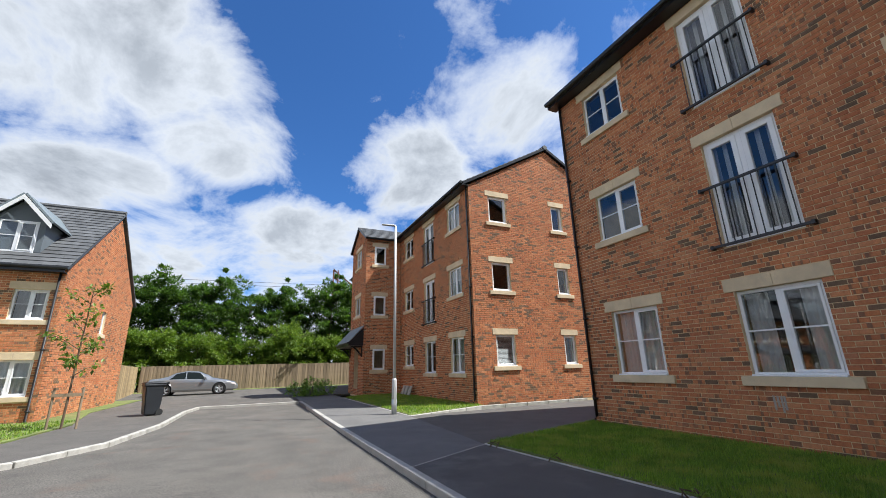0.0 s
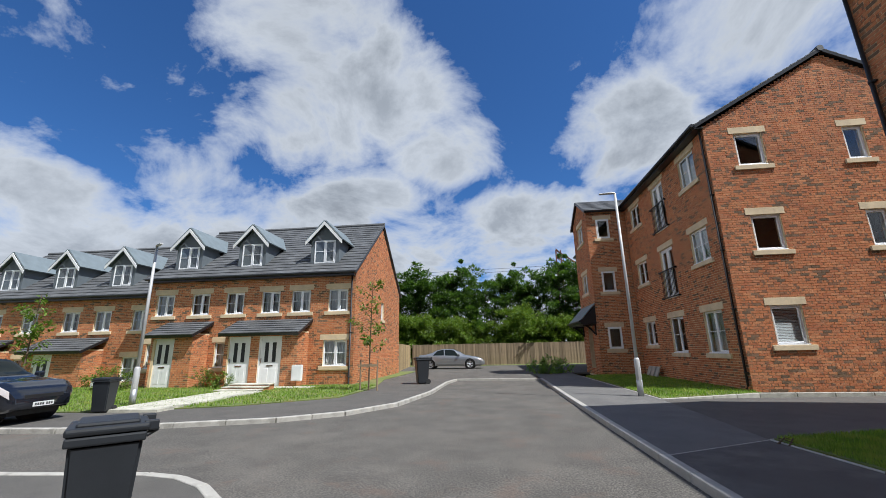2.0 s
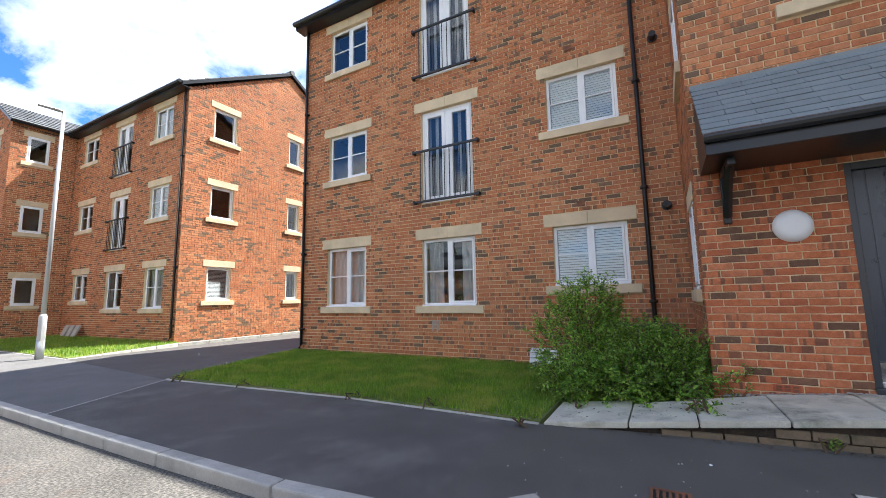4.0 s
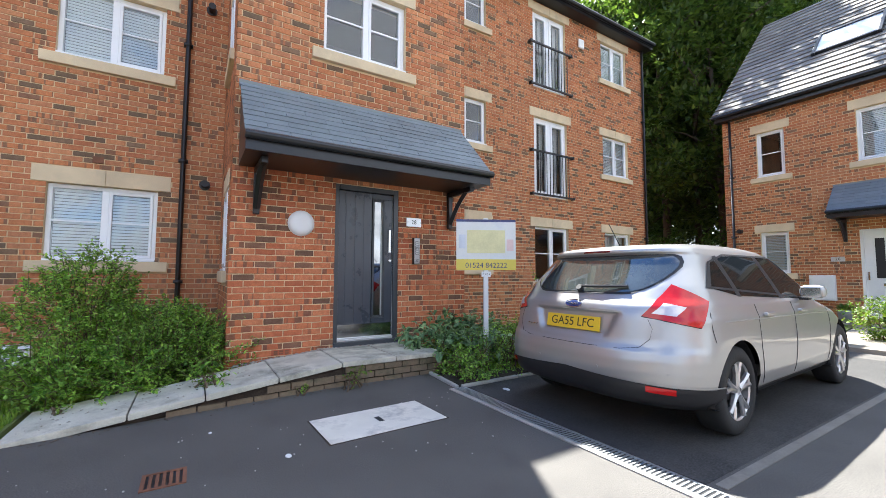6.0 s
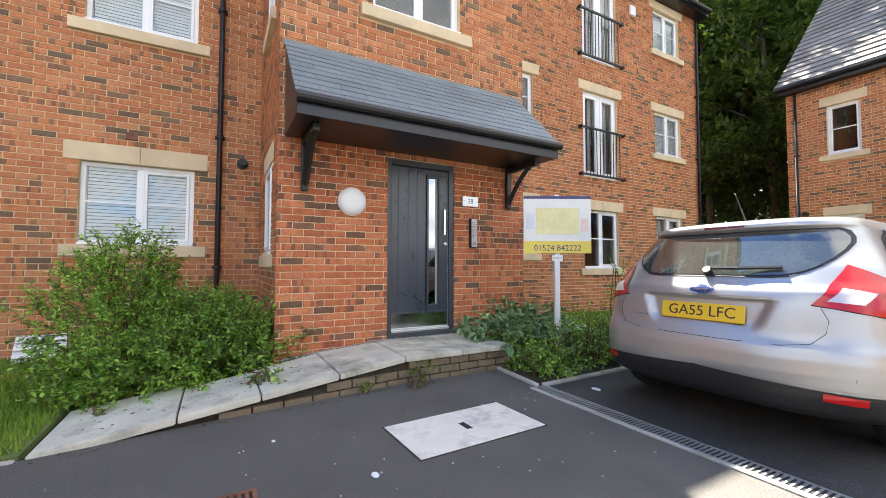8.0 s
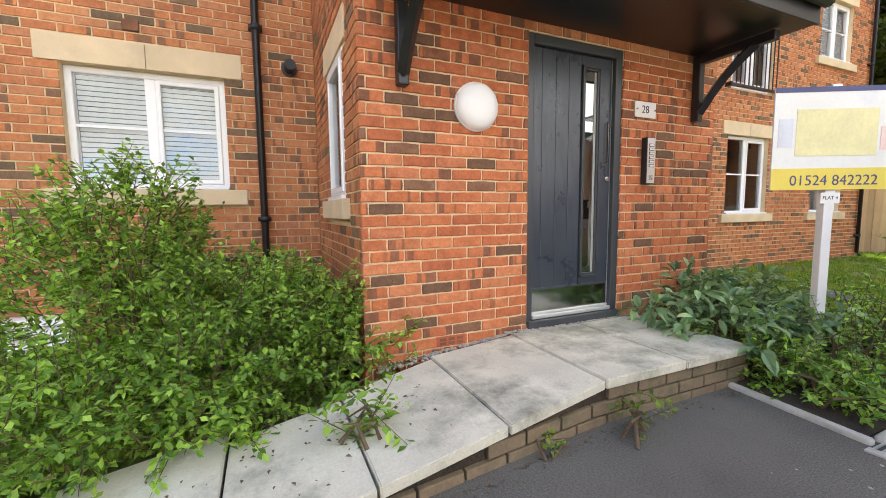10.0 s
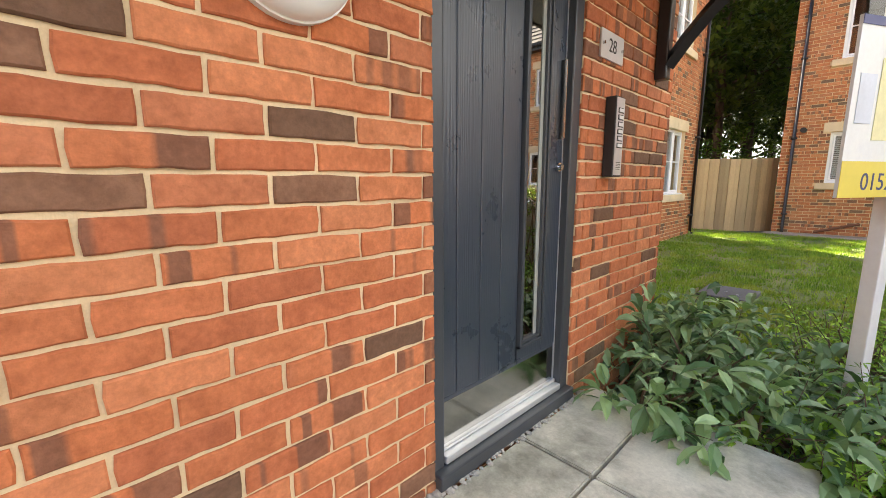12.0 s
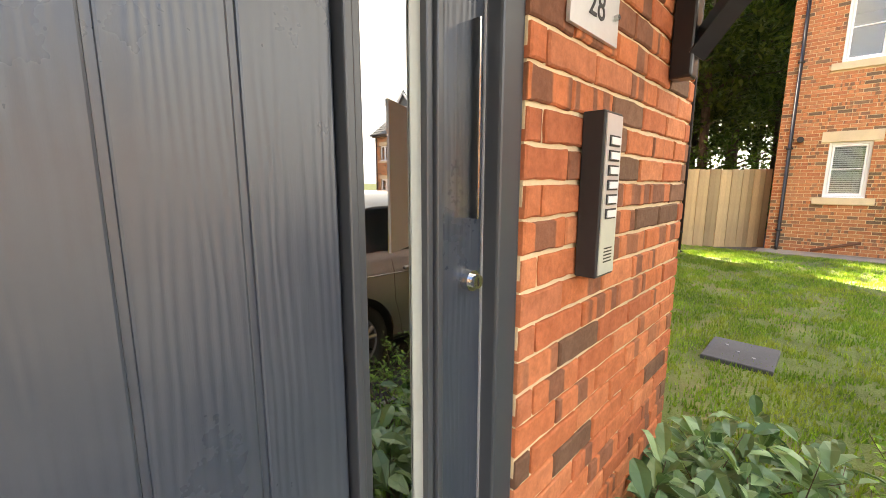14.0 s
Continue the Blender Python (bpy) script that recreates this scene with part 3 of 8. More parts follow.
def balconette(parent, f, u0, u1, zb, zt):
    """A black guard rail across a French window."""
    for z in (zt, zb):
        bm = bmesh.new()
        fbox(bm, f, u0 - 0.16, u1 + 0.16, z - 0.022, z + 0.022, 0.05, 0.095, 0.006)
        for u in (u0 - 0.16, u1 + 0.11):
            fbox(bm, f, u, u + 0.05, z - 0.035, z + 0.035, 0.0, 0.105, 0.006)
        if z == zt:
            rail = part("guard_rail", bm, M["iron"], parent, "black iron balcony guard rail")
        else:
            part("lower_rail", bm, M["iron"], rail)
    u = u0 + 0.02
    first = None
    while u < u1:
        if first is None:
            bm = fbox(bmesh.new(), f, u - 0.007, u + 0.007, zb + 0.022, zt - 0.022, 0.062, 0.076)
            first = part("baluster", bm, M["iron"], rail)
            u_first = u
        else:
            c = new("baluster", first.data)
            c.parent = rail
            c.location = f.u * (u - u_first)
        u += 0.115
    return rail


def pipe_run(parent, f, u, z0, z1, d=0.06, name="downpipe", r=0.034):
    bm = tube(bmesh.new(), [f.at(u, z0 + 0.08, d + 0.05), f.at(u, z0 + 0.16, d), f.at(u, z1, d)], r, 12)
    for z in [z0 + 0.5 + i * 1.8 for i in range(int((z1 - z0) / 1.8))]:
        tube(bm, [f.at(u, z, d), f.at(u, z + 0.05, d)], r * 1.35, 10)
        fbox(bm, f, u - 0.06, u + 0.06, z + 0.005, z + 0.045, 0.0, d)
    return part(name, bm, M["black"], parent, "black plastic rainwater pipe", True)


def tiled(parent, o, u, s, width, length, material, tw=0.3, th=0.26, name="roof_tiles", label="overlapping grey roof tiles", seed=3, thick=0.022, skip=None):
    """A slope of overlapping tiles: o its lower left corner, u along the eaves, s up the slope."""
    o, u, s = Vector(o), Vector(u).normalized(), Vector(s).normalized()
    n = u.cross(s)
    rnd = random.Random(seed)
    verts, faces = [], []
    for j in range(int(length / th + 0.99)):
        a = j * th
        b = min(a + th * 1.15, length)
        x = -(tw / 2) * (j % 2)
        while x < width:
            l, r = max(x, 0.0), min(x + tw - 0.004, width)
            x += tw
            if r - l < 0.03 or (skip and skip((l + r) / 2, (a + b) / 2)):
                continue
            h = thick + rnd.uniform(-0.002, 0.003)
            k = len(verts)
            for pu, ps, pn in ((l, a, 0), (r, a, 0), (r, b, -0.004), (l, b, -0.004), (l, a, h + 0.012), (r, a, h + 0.012), (r, b, 0.006), (l, b, 0.006)):
                verts.append(tuple(o + u * pu + s * ps + n * pn))
            faces += [(k + 4, k + 5, k + 6, k + 7), (k, k + 1, k + 5, k + 4), (k + 1, k + 2, k + 6, k + 5), (k + 3, k, k + 4, k + 7)]
    ob = part(name, (verts, faces), material, parent, label)
    return tagged(ob, kind="stuff")


def flat_part(name, pts, material, parent=None, label="", thick=0.05):
    """A thick plate through coplanar points."""
    p = [Vector(q) for q in pts]
    n = (p[1] - p[0]).cross(p[2] - p[0]).normalized()
    bm = bmesh.new()
    a = [bm.verts.new(q) for q in p]
    b = [bm.verts.new(q - n * thick) for q in p]
    k = len(p)
    bm.faces.new(a), bm.faces.new(b[::-1])
    for i in range(k):
        bm.faces.new((a[i], b[i], b[(i + 1) % k], a[(i + 1) % k]))
    return part(name, bm, material, parent, label)

# ---- ground ----
def sheet(name, pts, z, material, label, category, thick=0.1):
    ob = part(name, prism(bmesh.new(), pts, z - thick, z), material)
    return tagged(ob, label, category, kind="structure")


GZ = -0.09
tagged(part("ground", ([(-900, -900, -0.2), (900, -900, -0.2), (900, 900, -0.2), (-900, 900, -0.2)], [(0, 1, 2, 3)]), M["field"]), "rough green open ground", "ground", kind="structure")
sheet("road", [(2.2, -30), (2.2, 1.2), (2.2, 19.6), (2.3, 48), (-12, 48), (-30, 30), (-45, 10), (-45, -30)], GZ, M["road"], "worn grey asphalt road with faint patches", "road")
COURT = [(2.2, 1.2), (2.2, -0.6), (-1.2, -0.9), (-14, -0.9), (-14, -30), (9, -30), (9, -2.0), (4.6, -2.0), (4.1, 1.2)]
sheet("parking_court", COURT, 0.0, M["court"], "dark tarmac parking court", "ground")
sheet("pavement_1", [(2.2, 1.2), (4.1, 1.2), (4.15, 3.3), (3.9, 6.85), (2.2, 5.95)], 0.0, M["path"], "dark tarmac footpath beside the road", "pavement")
sheet("pavement_4", [(2.2, 5.95), (3.9, 6.85), (4.3, 11.6), (4.3, 20.5), (4.4, 24), (2.3, 24), (2.2, 19.6)], 0.0, M["old_path"], "older grey tarmac footpath beside the road", "pavement")
sheet("driveway_1", [(3.9, 6.85), (7.6, 8.0), (18, 8.0), (18, 12.6), (4.3, 11.6)], 0.002, M["court"], "tarmac driveway between the flats", "ground")
sheet("parking_north", [(-6, 19.9), (2.3, 19.9), (2.3, 24), (8, 24), (8, 37), (-9, 37), (-9, 26)], 0.0, M["road"], "pale tarmac parking court", "ground")
sheet("pavement_2", [(-45, 7.4), (-8.1, 7.6), (-6.2, 8.2), (-4.4, 8.8), (-3.25, 9.66), (-2.4, 11.2), (-1.95, 14.2), (-1.85, 18.2), (-1.6, 19.9), (-6, 19.9), (-4.2, 15.6), (-4.4, 12.4), (-6.5, 10.6), (-9, 9.6), (-45, 9.2)], 0.0, M["court"], "tarmac footpath round the corner", "pavement")
sheet("pavement_3", [(-45, 5.0), (-5.7, 5.02), (-4.0, 5.1), (-3.1, 4.8), (-2.4, 4.2), (-2.1, 3.0), (-2.1, -0.9), (-14, -0.9), (-45, -0.9)], -0.06, M["court"], "tarmac footpath with a kerb", "pavement")


def kerb_line(pts, name="kerb", top=0.006, w=0.125, length=0.9, inset=1, label="pale concrete kerb stones in a row"):
    """Kerb stones laid end to end along a line, each an object."""
    root = thing(name, (pts[0][0], pts[0][1], 0), label, "kerb", kind="structure")
    made = {}
    o = Vector((pts[0][0], pts[0][1], 0))
    for (x0, y0), (x1, y1) in zip(pts, pts[1:]):
        d = Vector((x1 - x0, y1 - y0, 0))
        n = max(1, round(d.length / length))
        l = d.length / n
        key = round(l, 2)
        if key not in made:
            bm = box(bmesh.new(), 0.004, l - 0.004, -w / 2, w / 2, -0.22, top, 0.015)
            me = bpy.data.meshes.new("kerb_stone")
            bm.to_mesh(me)
            bm.free()
            me.materials.append(M["kerb"])
            made[key] = me
        ang = math.atan2(d.y, d.x)
        for i in range(n):
            c = new("kerb_stone", made[key])
            c.parent = root
            c.location = Vector((x0, y0, 0)) + d * (i / n) - o
            c.rotation_euler = (0, 0, ang)
    return root


kerb_line([(2.75, 0.62), (2.42, 0.95), (2.26, 1.4), (2.19, 2.2), (2.17, 3.5), (2.16, 5.2), (2.16, 8.4), (2.2, 13), (2.3, 19.8)])
kerb_line([(2.3, 19.85), (-1.6, 19.95)])
kerb_line([(-20, 7.5), (-8.1, 7.6), (-6.2, 8.2), (-4.4, 8.8), (-3.25, 9.66), (-2.4, 11.2), (-1.95, 14.2), (-1.85, 18.2), (-1.6, 19.9)])
kerb_line([(-20, 5.0), (-5.7, 5.02), (-4.0, 5.1), (-3.5, 5.0), (-3.0, 4.72), (-2.55, 4.3), (-2.25, 3.8), (-2.12, 3.0), (-2.1, 1.0)], top=-0.05)
kerb_line([(4.3, 11.62), (7.3, 12.85), (12, 12.85)], top=0.012, w=0.08)
kerb_line([(4.3, 11.62), (4.3, 20.6)], top=0.012, w=0.06)
kerb_line([(4.12, 1.0), (4.16, 3.3), (3.9, 6.85)], top=0.012, w=0.05)
kerb_line([(3.9, 6.85), (7.4, 7.95)], top=0.012, w=0.05)
kerb_line([(4.46, -2.62), (3.76, -2.55)], top=0.03, w=0.05, length=0.7)
kerb_line([(3.76, -2.6), (3.84, -5.8), (3.92, -8.2)], top=0.03, w=0.05)

kerb_line([(2.2, 5.95), (3.9, 6.85)], top=0.004, w=0.035, length=1.9, label="thin pale edging strip across the footpath")

LAWNS = [
    ("lawn_1", [(4.15, 1.0), (5.2, 1.0), (5.2, -0.5), (7.5, -0.5), (7.5, 7.95), (3.95, 6.85), (4.19, 3.3)], 0.02, "short green lawn in front of the flats"),
    ("lawn_2", [(3.86, -3.95), (5.5, -3.8), (9.2, -3.7), (9.2, -13.15), (3.15, -13.15), (2.95, -11.5), (2.5, -9.0), (2.5, -8.5), (3.94, -8.25)], 0.06, "short green lawn with bare mossy patches"),
    ("lawn_3", [(4.35, 11.7), (7.4, 12.9), (7.5, 21.4), (5.4, 21.4), (4.35, 20.4)], 0.02, "small green lawn beside the flats"),
    ("lawn_4", [(-45, 9.25), (-9, 9.65), (-6.5, 10.65), (-4.45, 12.45), (-4.25, 15.6), (-5.0, 19.9), (-4.8, 27.5), (-45, 27.5)], 0.02, "grass in front of the brick terrace"),
    ("lawn_5", [(-9, 36.2), (8, 36.2), (8, 60), (-40, 60), (-40, 28), (-9, 28)], 0.02, "rough grass along the fence"),
]
for nm, pts, z, lab in LAWNS:
    sheet(nm, pts, z, M["turf"], lab, "lawn", 0.2)


sheet("planting_bed", [(3.8, -2.6), (4.47, -2.6), (4.47, -2.8), (5.5, -2.8), (5.5, -3.8), (3.8, -3.95)], 0.015, M["soil"], "dark soil planting bed by the step", "ground", 0.1)


def blades(name, count, inside, z, h=(0.03, 0.07), seed=5, width=0.006, bare=9.0):
    rnd = random.Random(seed)
    verts, faces = [], []
    for _ in range(count):
        x, y = inside(rnd)
        patch = noise.noise((x * 1.7, y * 1.7, seed)) + 0.5 * noise.noise((x * 5.1, y * 5.1, seed))
        if patch > bare and rnd.random() < 0.85:
            continue
        a, k = rnd.uniform(0, math.tau), len(verts)
        hh, lean, wd = rnd.uniform(*h), rnd.uniform(0.0, 0.6), width * rnd.uniform(0.6, 1.4)
        c, s = math.cos(a), math.sin(a)
        verts += [(x - s * wd, y + c * wd, z), (x + s * wd, y - c * wd, z), (x + c * hh * lean, y + s * hh * lean, z + hh)]
        faces.append((k, k + 1, k + 2))
    ob = part(name, (verts, faces), M["grass"])
    return tagged(ob, "fine green grass blades", "grass", kind="stuff")


def in_poly(pts):
    xs, ys = [p[0] for p in pts], [p[1] for p in pts]

    def pick(rnd):
        while True:
            x, y = rnd.uniform(min(xs), max(xs)), rnd.uniform(min(ys), max(ys))
            hit = False
            for (x0, y0), (x1, y1) in zip(pts, pts[1:] + pts[:1]):
                if (y0 > y) != (y1 > y) and x < (x1 - x0) * (y - y0) / (y1 - y0) + x0:
                    hit = not hit
            if hit:
                return x, y
    return pick


blades("grass", 70000, in_poly([(4.17, 1.02), (5.1, 1.02), (5.1, 0.4), (7.3, 0.4), (7.3, 7.8), (4.0, 6.85), (4.2, 3.3)]), 0.02, (0.03, 0.075), 5)
blades("grass", 95000, in_poly([(3.9, -3.2), (4.8, -3.2), (5.5, -3.8), (7.3, -3.8), (7.6, -13.1), (3.2, -13.1), (3.0, -11.5), (2.6, -9.0), (2.6, -8.55), (3.95, -8.3)]), 0.06, (0.02, 0.055), 6, bare=0.12)
blades("grass", 15000, in_poly(LAWNS[2][1]), 0.02, (0.03, 0.09), 7, 0.009)
blades("grass", 30000, in_poly([(-22, 9.5), (-9, 9.7), (-6.5, 10.7), (-4.5, 12.5), (-4.4, 16.8), (-22, 16.8)]), 0.02, (0.03, 0.08), 8, 0.012)

# ---- blocks of flats ----
TOPS = (2.39, 5.165, 7.94)
EAVE, RIDGE, DEEP = 8.3, 10.65, 8.1


def canopy(parent, f, u0, u1, zt, zb, out, gallows):
    """A lean-to porch roof on timber gallows brackets."""
    run = Vector((0, 0, zt - zb)) - f.n * out
    tiled(parent, f.at(u0, zb + 0.02, out), f.u, run, u1 - u0, run.length, M["lead"], 0.45, 0.115, "canopy_tiles", "grey-blue slate-effect canopy tiles", thick=0.001)
    bm = bmesh.new()
    fbox(bm, f, u0 + 0.01, u1 - 0.01, zb - 0.16, zb + 0.005, out - 0.03, out - 0.005, 0.004)
    tube(bm, [f.at(u0, zb - 0.01, out + 0.03), f.at(u1, zb - 0.01, out + 0.03)], 0.045, 10)
    a = f.matrix()
    for u in (u0 + 0.015, u1 - 0.04):
        pts = [(-out + 0.02, zb - 0.15), (-out + 0.02, zb - 0.01), (-0.004, zt - 0.05), (-0.004, zb - 0.15)]
        lo = [bm.verts.new(a @ Vector((u, y, z))) for y, z in pts]
        hi = [bm.verts.new(a @ Vector((u + 0.025, y, z))) for y, z in pts]
        bm.faces.new(lo), bm.faces.new(hi[::-1])
        for i in range(4):
            bm.faces.new((lo[i], hi[i], hi[(i + 1) % 4], lo[(i + 1) % 4]))
    fbox(bm, f, u0 + 0.04, u1 - 0.04, zb - 0.15, zb - 0.135, 0.003, out - 0.03)
    part("canopy_fascia", bm, M["fascia"], parent, "black fascia and soffit of the canopy")
    bm = fbox(bmesh.new(), f, u0 - 0.01, u1 + 0.01, zt - 0.03, zt + 0.05, 0.003, 0.02)
    part("flashing", bm, M["lead"], parent)
    for u in gallows:
        bm = bmesh.new()
        zc = zb - 0.16
        fbox(bm, f, u - 0.035, u + 0.035, zc - 0.55, zc, 0.003, 0.07, 0.008)
        fbox(bm, f, u - 0.035, u + 0.035, zc - 0.075, zc - 0.002, 0.07, out - 0.16, 0.008)
        d0, d1 = f.at(u, zc - 0.48, 0.06), f.at(u, zc - 0.05, out * 0.62)
        way = (d1 - d0).normalized()
        mid = [d0 + (d1 - d0) * t + (f.n * 0.03 - Vector((0, 0, 0.05))) * math.sin(t * math.pi) * -0.6 for t in (0, 0.25, 0.5, 0.75, 1)]
        tube(bm, mid, 0.04, 4)
        part("bracket", bm, M["fascia"], parent, "black timber gallows bracket")


def apartment(yc, label, near):
    root = thing("apartment_building", (7.33, yc, 0), label, "building", "blocks of flats")
    front, south, north, back = Face(0, 9.8, 0, -1), Face(0, -9.8, 1, 0), Face(DEEP, 9.8, -1, 0), Face(DEEP, -9.8, 0, 1)
    PW, PD, CORNER = 1.65, 1.97, 0.035
    cols = [(0.85, 2.01, "a"), (3.485, 4.68, "b"), (6.17, 7.37, "c")]
    cols += [(19.6 - b, 19.6 - a, k) for a, b, k in cols[::-1]]
    openings, holes = [], []
    for i, (a, b, k) in enumerate(cols):
        for fl, t in enumerate(TOPS):
            if k == "b" and fl:
                o = (a, b, t - 2.0, t)
            else:
                o = (a, b, t - (1.03 if k == "c" else (1.35 if fl == 0 else 1.13)), t)
            openings.append((o, k, fl, i))
            holes.append(o)
    lint = [(a - 0.15, b + 0.15, t, t + 0.22) for (a, b, c, t), *_ in openings]
    sills = [(a - 0.15, b + 0.15, c - 0.15, c) for (a, b, c, t), k, fl, i in openings if not (k == "b" and fl)]
    tower = (9.8 - PW + CORNER, 9.8 + PW, -0.1, EAVE + 1)
    wall = part("wall", wall_mesh(front, 0.009, 19.591, -0.1, EAVE, holes + [tower]), M["mortar"], root, "red brick front wall")
    brickwork("brickwork", front, brick_rows(0, 19.6, 0.0, EAVE, holes + lint + sills + [tower]), M["brick"], wall, 11)
    fills = {(0, 0): "curtain", (1, 0): "half", (2, 0): "blind", (0, 1): "", (1, 1): "vertical", (2, 1): "blind", (0, 2): "", (1, 2): "vertical", (3, 0): "half", (4, 0): "", (5, 0): "curtain",
             (4, 1): "vertical", (4, 2): "vertical", (5, 1): "blind", (5, 2): "blind", (3, 1): ""}
    for o, k, fl, i in openings:
        fr = k == "b" and fl > 0
        window(wall, front, *o, style="french" if fr else "pair", fill=fills.get((i, fl), "curtain" if (i + fl) % 3 == 0 else ""), sill=not fr)
        if fr:
            balconette(wall, front, o[0], o[1], o[2] + 0.02, o[2] + 1.1)
    # gables
    for f, nm in ((south, "wall"), (north, "wall")):
        ws = []
        if f is south:
            for t in TOPS:
                ws += [(0.88, 1.74, t - 1.13, t), (4.08, 4.68, t - 1.13, t)]
        gl = [(a - 0.13, b + 0.13, t, t + 0.22) for a, b, c, t in ws] + [(a - 0.15, b + 0.15, c - 0.15, c) for a, b, c, t in ws]
        g = part(nm, wall_mesh(f, 0.31, DEEP - 0.31, -0.1, EAVE, ws, top=(DEEP / 2, RIDGE - 0.12)), M["mortar"], root, "red brick gable wall")
        if f is south:
            brickwork("brickwork", f, brick_rows(0, DEEP, 0.0, EAVE, ws + gl, top=(DEEP / 2, RIDGE)), M["brick"], g, 12)
            for q in ws:
                window(g, f, *q, style="single", bar=False, fill="blind" if q[3] < 3 and q[1] < 2 else "")
            cap = [f.at(0, -0.1, -0.008), f.at(0.312, -0.1, -0.008), f.at(0.312, EAVE, -0.008), f.at(0, EAVE, -0.008)]
            part("quoin", ([tuple(p) for p in cap], [(0, 1, 2, 3)]), M["mortar"], g)
        else:
            brickwork("brickwork", f, brick_rows(0, DEEP, 0.0, EAVE, [], top=(DEEP / 2, RIDGE)), M["brick"], g, 13)
    part("wall", wall_mesh(back, 0.31, 19.29, -0.1, EAVE, []), M["brick"], root, "red brick rear wall")
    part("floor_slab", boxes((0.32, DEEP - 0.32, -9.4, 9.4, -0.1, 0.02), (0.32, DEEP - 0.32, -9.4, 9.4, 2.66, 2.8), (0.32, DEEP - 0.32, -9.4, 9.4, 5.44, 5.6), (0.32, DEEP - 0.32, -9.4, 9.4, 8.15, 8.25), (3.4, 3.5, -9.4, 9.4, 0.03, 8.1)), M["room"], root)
    # main roof
    rise = RIDGE - EAVE
    for side in (0, 1):
        x0, sx = (-0.32, 1) if side == 0 else (DEEP + 0.32, -1)
        z0 = EAVE + 0.08 - 0.32 * rise / (DEEP / 2) + 0.1
        s = Vector((sx * (DEEP / 2 + 0.32), 0, RIDGE + 0.14 - z0))
        u = Vector((0, -1, 0)) if side == 0 else Vector((0, 1, 0))
        o = Vector((x0, 9.9 if side == 0 else -9.9, z0))
        tiled(root, o, u, s, 19.8, s.length, M["slate"], 0.3, 0.3, "roof_tiles", "dark grey concrete roof tiles", 21 + side)
        p = [o, o + u * 19.8, o + u * 19.8 + s, o + s]
        flat_part("roof", [q + Vector((0, 0, -0.012)) for q in p], M["fascia"], root, "dark pitched roof deck", 0.09)
    part("ridge_tiles", tube(bmesh.new(), [(DEEP / 2, -9.92, RIDGE + 0.14), (DEEP / 2, 9.92, RIDGE + 0.14)], 0.11, 8), M["slate"], root)
    for a, b in ((-9.9, -PW - 0.02), (PW + 0.02, 9.9)):
        part("gutter", tube(boxes((-0.30, -0.27, a, b, EAVE - 0.12, EAVE + 0.05), (-0.28, -0.003, a, b, EAVE - 0.12, EAVE - 0.10)), [(-0.36, a, EAVE + 0.0), (-0.36, b, EAVE + 0.0)], 0.06, 8), M["fascia"], root, "black gutter and fascia")
    pipe_run(root, front, 0.1, 0.0, EAVE - 0.05)
    pipe_run(root, front, 19.5, 0.0, EAVE - 0.05)
    pipe_run(root, front, 7.66, 0.55, EAVE - 0.05)
    # stair tower with the entrance
    tf, tn, ts = Face(-PD, PW, 0, -1), Face(0, PW - CORNER, -1, 0), Face(-PD, -PW, 1, 0)
    door = (1.25, 2.16, 0.28, 2.385)
    tw = [(1.05, 2.25, t - 1.03, t) for t in TOPS[1:]]
    th = [door, *tw]
    g = part("wall", wall_mesh(tf, CORNER + 0.009, 2 * PW - 0.009, -0.1, EAVE, th, top=(PW, EAVE + 1.0)), M["mortar"], root, "red brick entrance tower wall")
    cut = th + [(a - 0.15, b + 0.15, t, t + 0.22) for a, b, c, t in tw] + [(a - 0.15, b + 0.15, c - 0.15, c) for a, b, c, t in tw]
    rows = brick_rows(CORNER, 2 * PW, -0.0075, EAVE, cut, top=(PW, EAVE + 1.0), shift=-0.025 - CORNER)
    close = []
    if near:
        close = [r for r in rows if (r[2] < 2.42 and r[1] <= 1.3) or (0.4 < r[2] < 2.3 and r[0] >= 2.1)]
        kept = set(close)
        rows = [r for r in rows if r not in kept]
    brickwork("brickwork", tf, rows, M["brick"], g, 14)
    for q in tw:
        window(g, tf, *q)
    for f in (tn, ts):
        sw = [(0.85, 1.5, t - 1.16, t - 0.12) if f is tn else (PD - 1.5, PD - 0.85, t - 1.16, t - 0.12) for t in TOPS]
        h = part("wall", wall_mesh(f, 0.0 if f is tn else 0.3, PD - 0.3 if f is tn else PD, -0.1, EAVE, sw), M["mortar"], root, "red brick tower side wall")
        part("quoin", ([tuple(f.at(u, z, -0.0085)) for u, z in (((PD - 0.31, -0.1), (PD - 0.005, -0.1), (PD - 0.005, EAVE), (PD - 0.31, EAVE)) if f is tn else ((0.005, -0.1), (0.31, -0.1), (0.31, EAVE), (0.005, EAVE)))], [(0, 1, 2, 3)]), M["mortar"], h)
        cut = sw + [(a - 0.13, b + 0.13, t, t + 0.22) for a, b, c, t in sw] + [(a - 0.15, b + 0.15, c - 0.15, c) for a, b, c, t in sw]
        brickwork("brickwork", f, brick_rows(0, PD, -0.0075, EAVE, cut), M["brick"], h, 15)
        for q in sw:
            window(h, f, *q, style="single", bar=False, dp=0.0)
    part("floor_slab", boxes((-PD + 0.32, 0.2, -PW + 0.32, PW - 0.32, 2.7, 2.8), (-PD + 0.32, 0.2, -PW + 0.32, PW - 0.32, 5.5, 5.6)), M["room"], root)
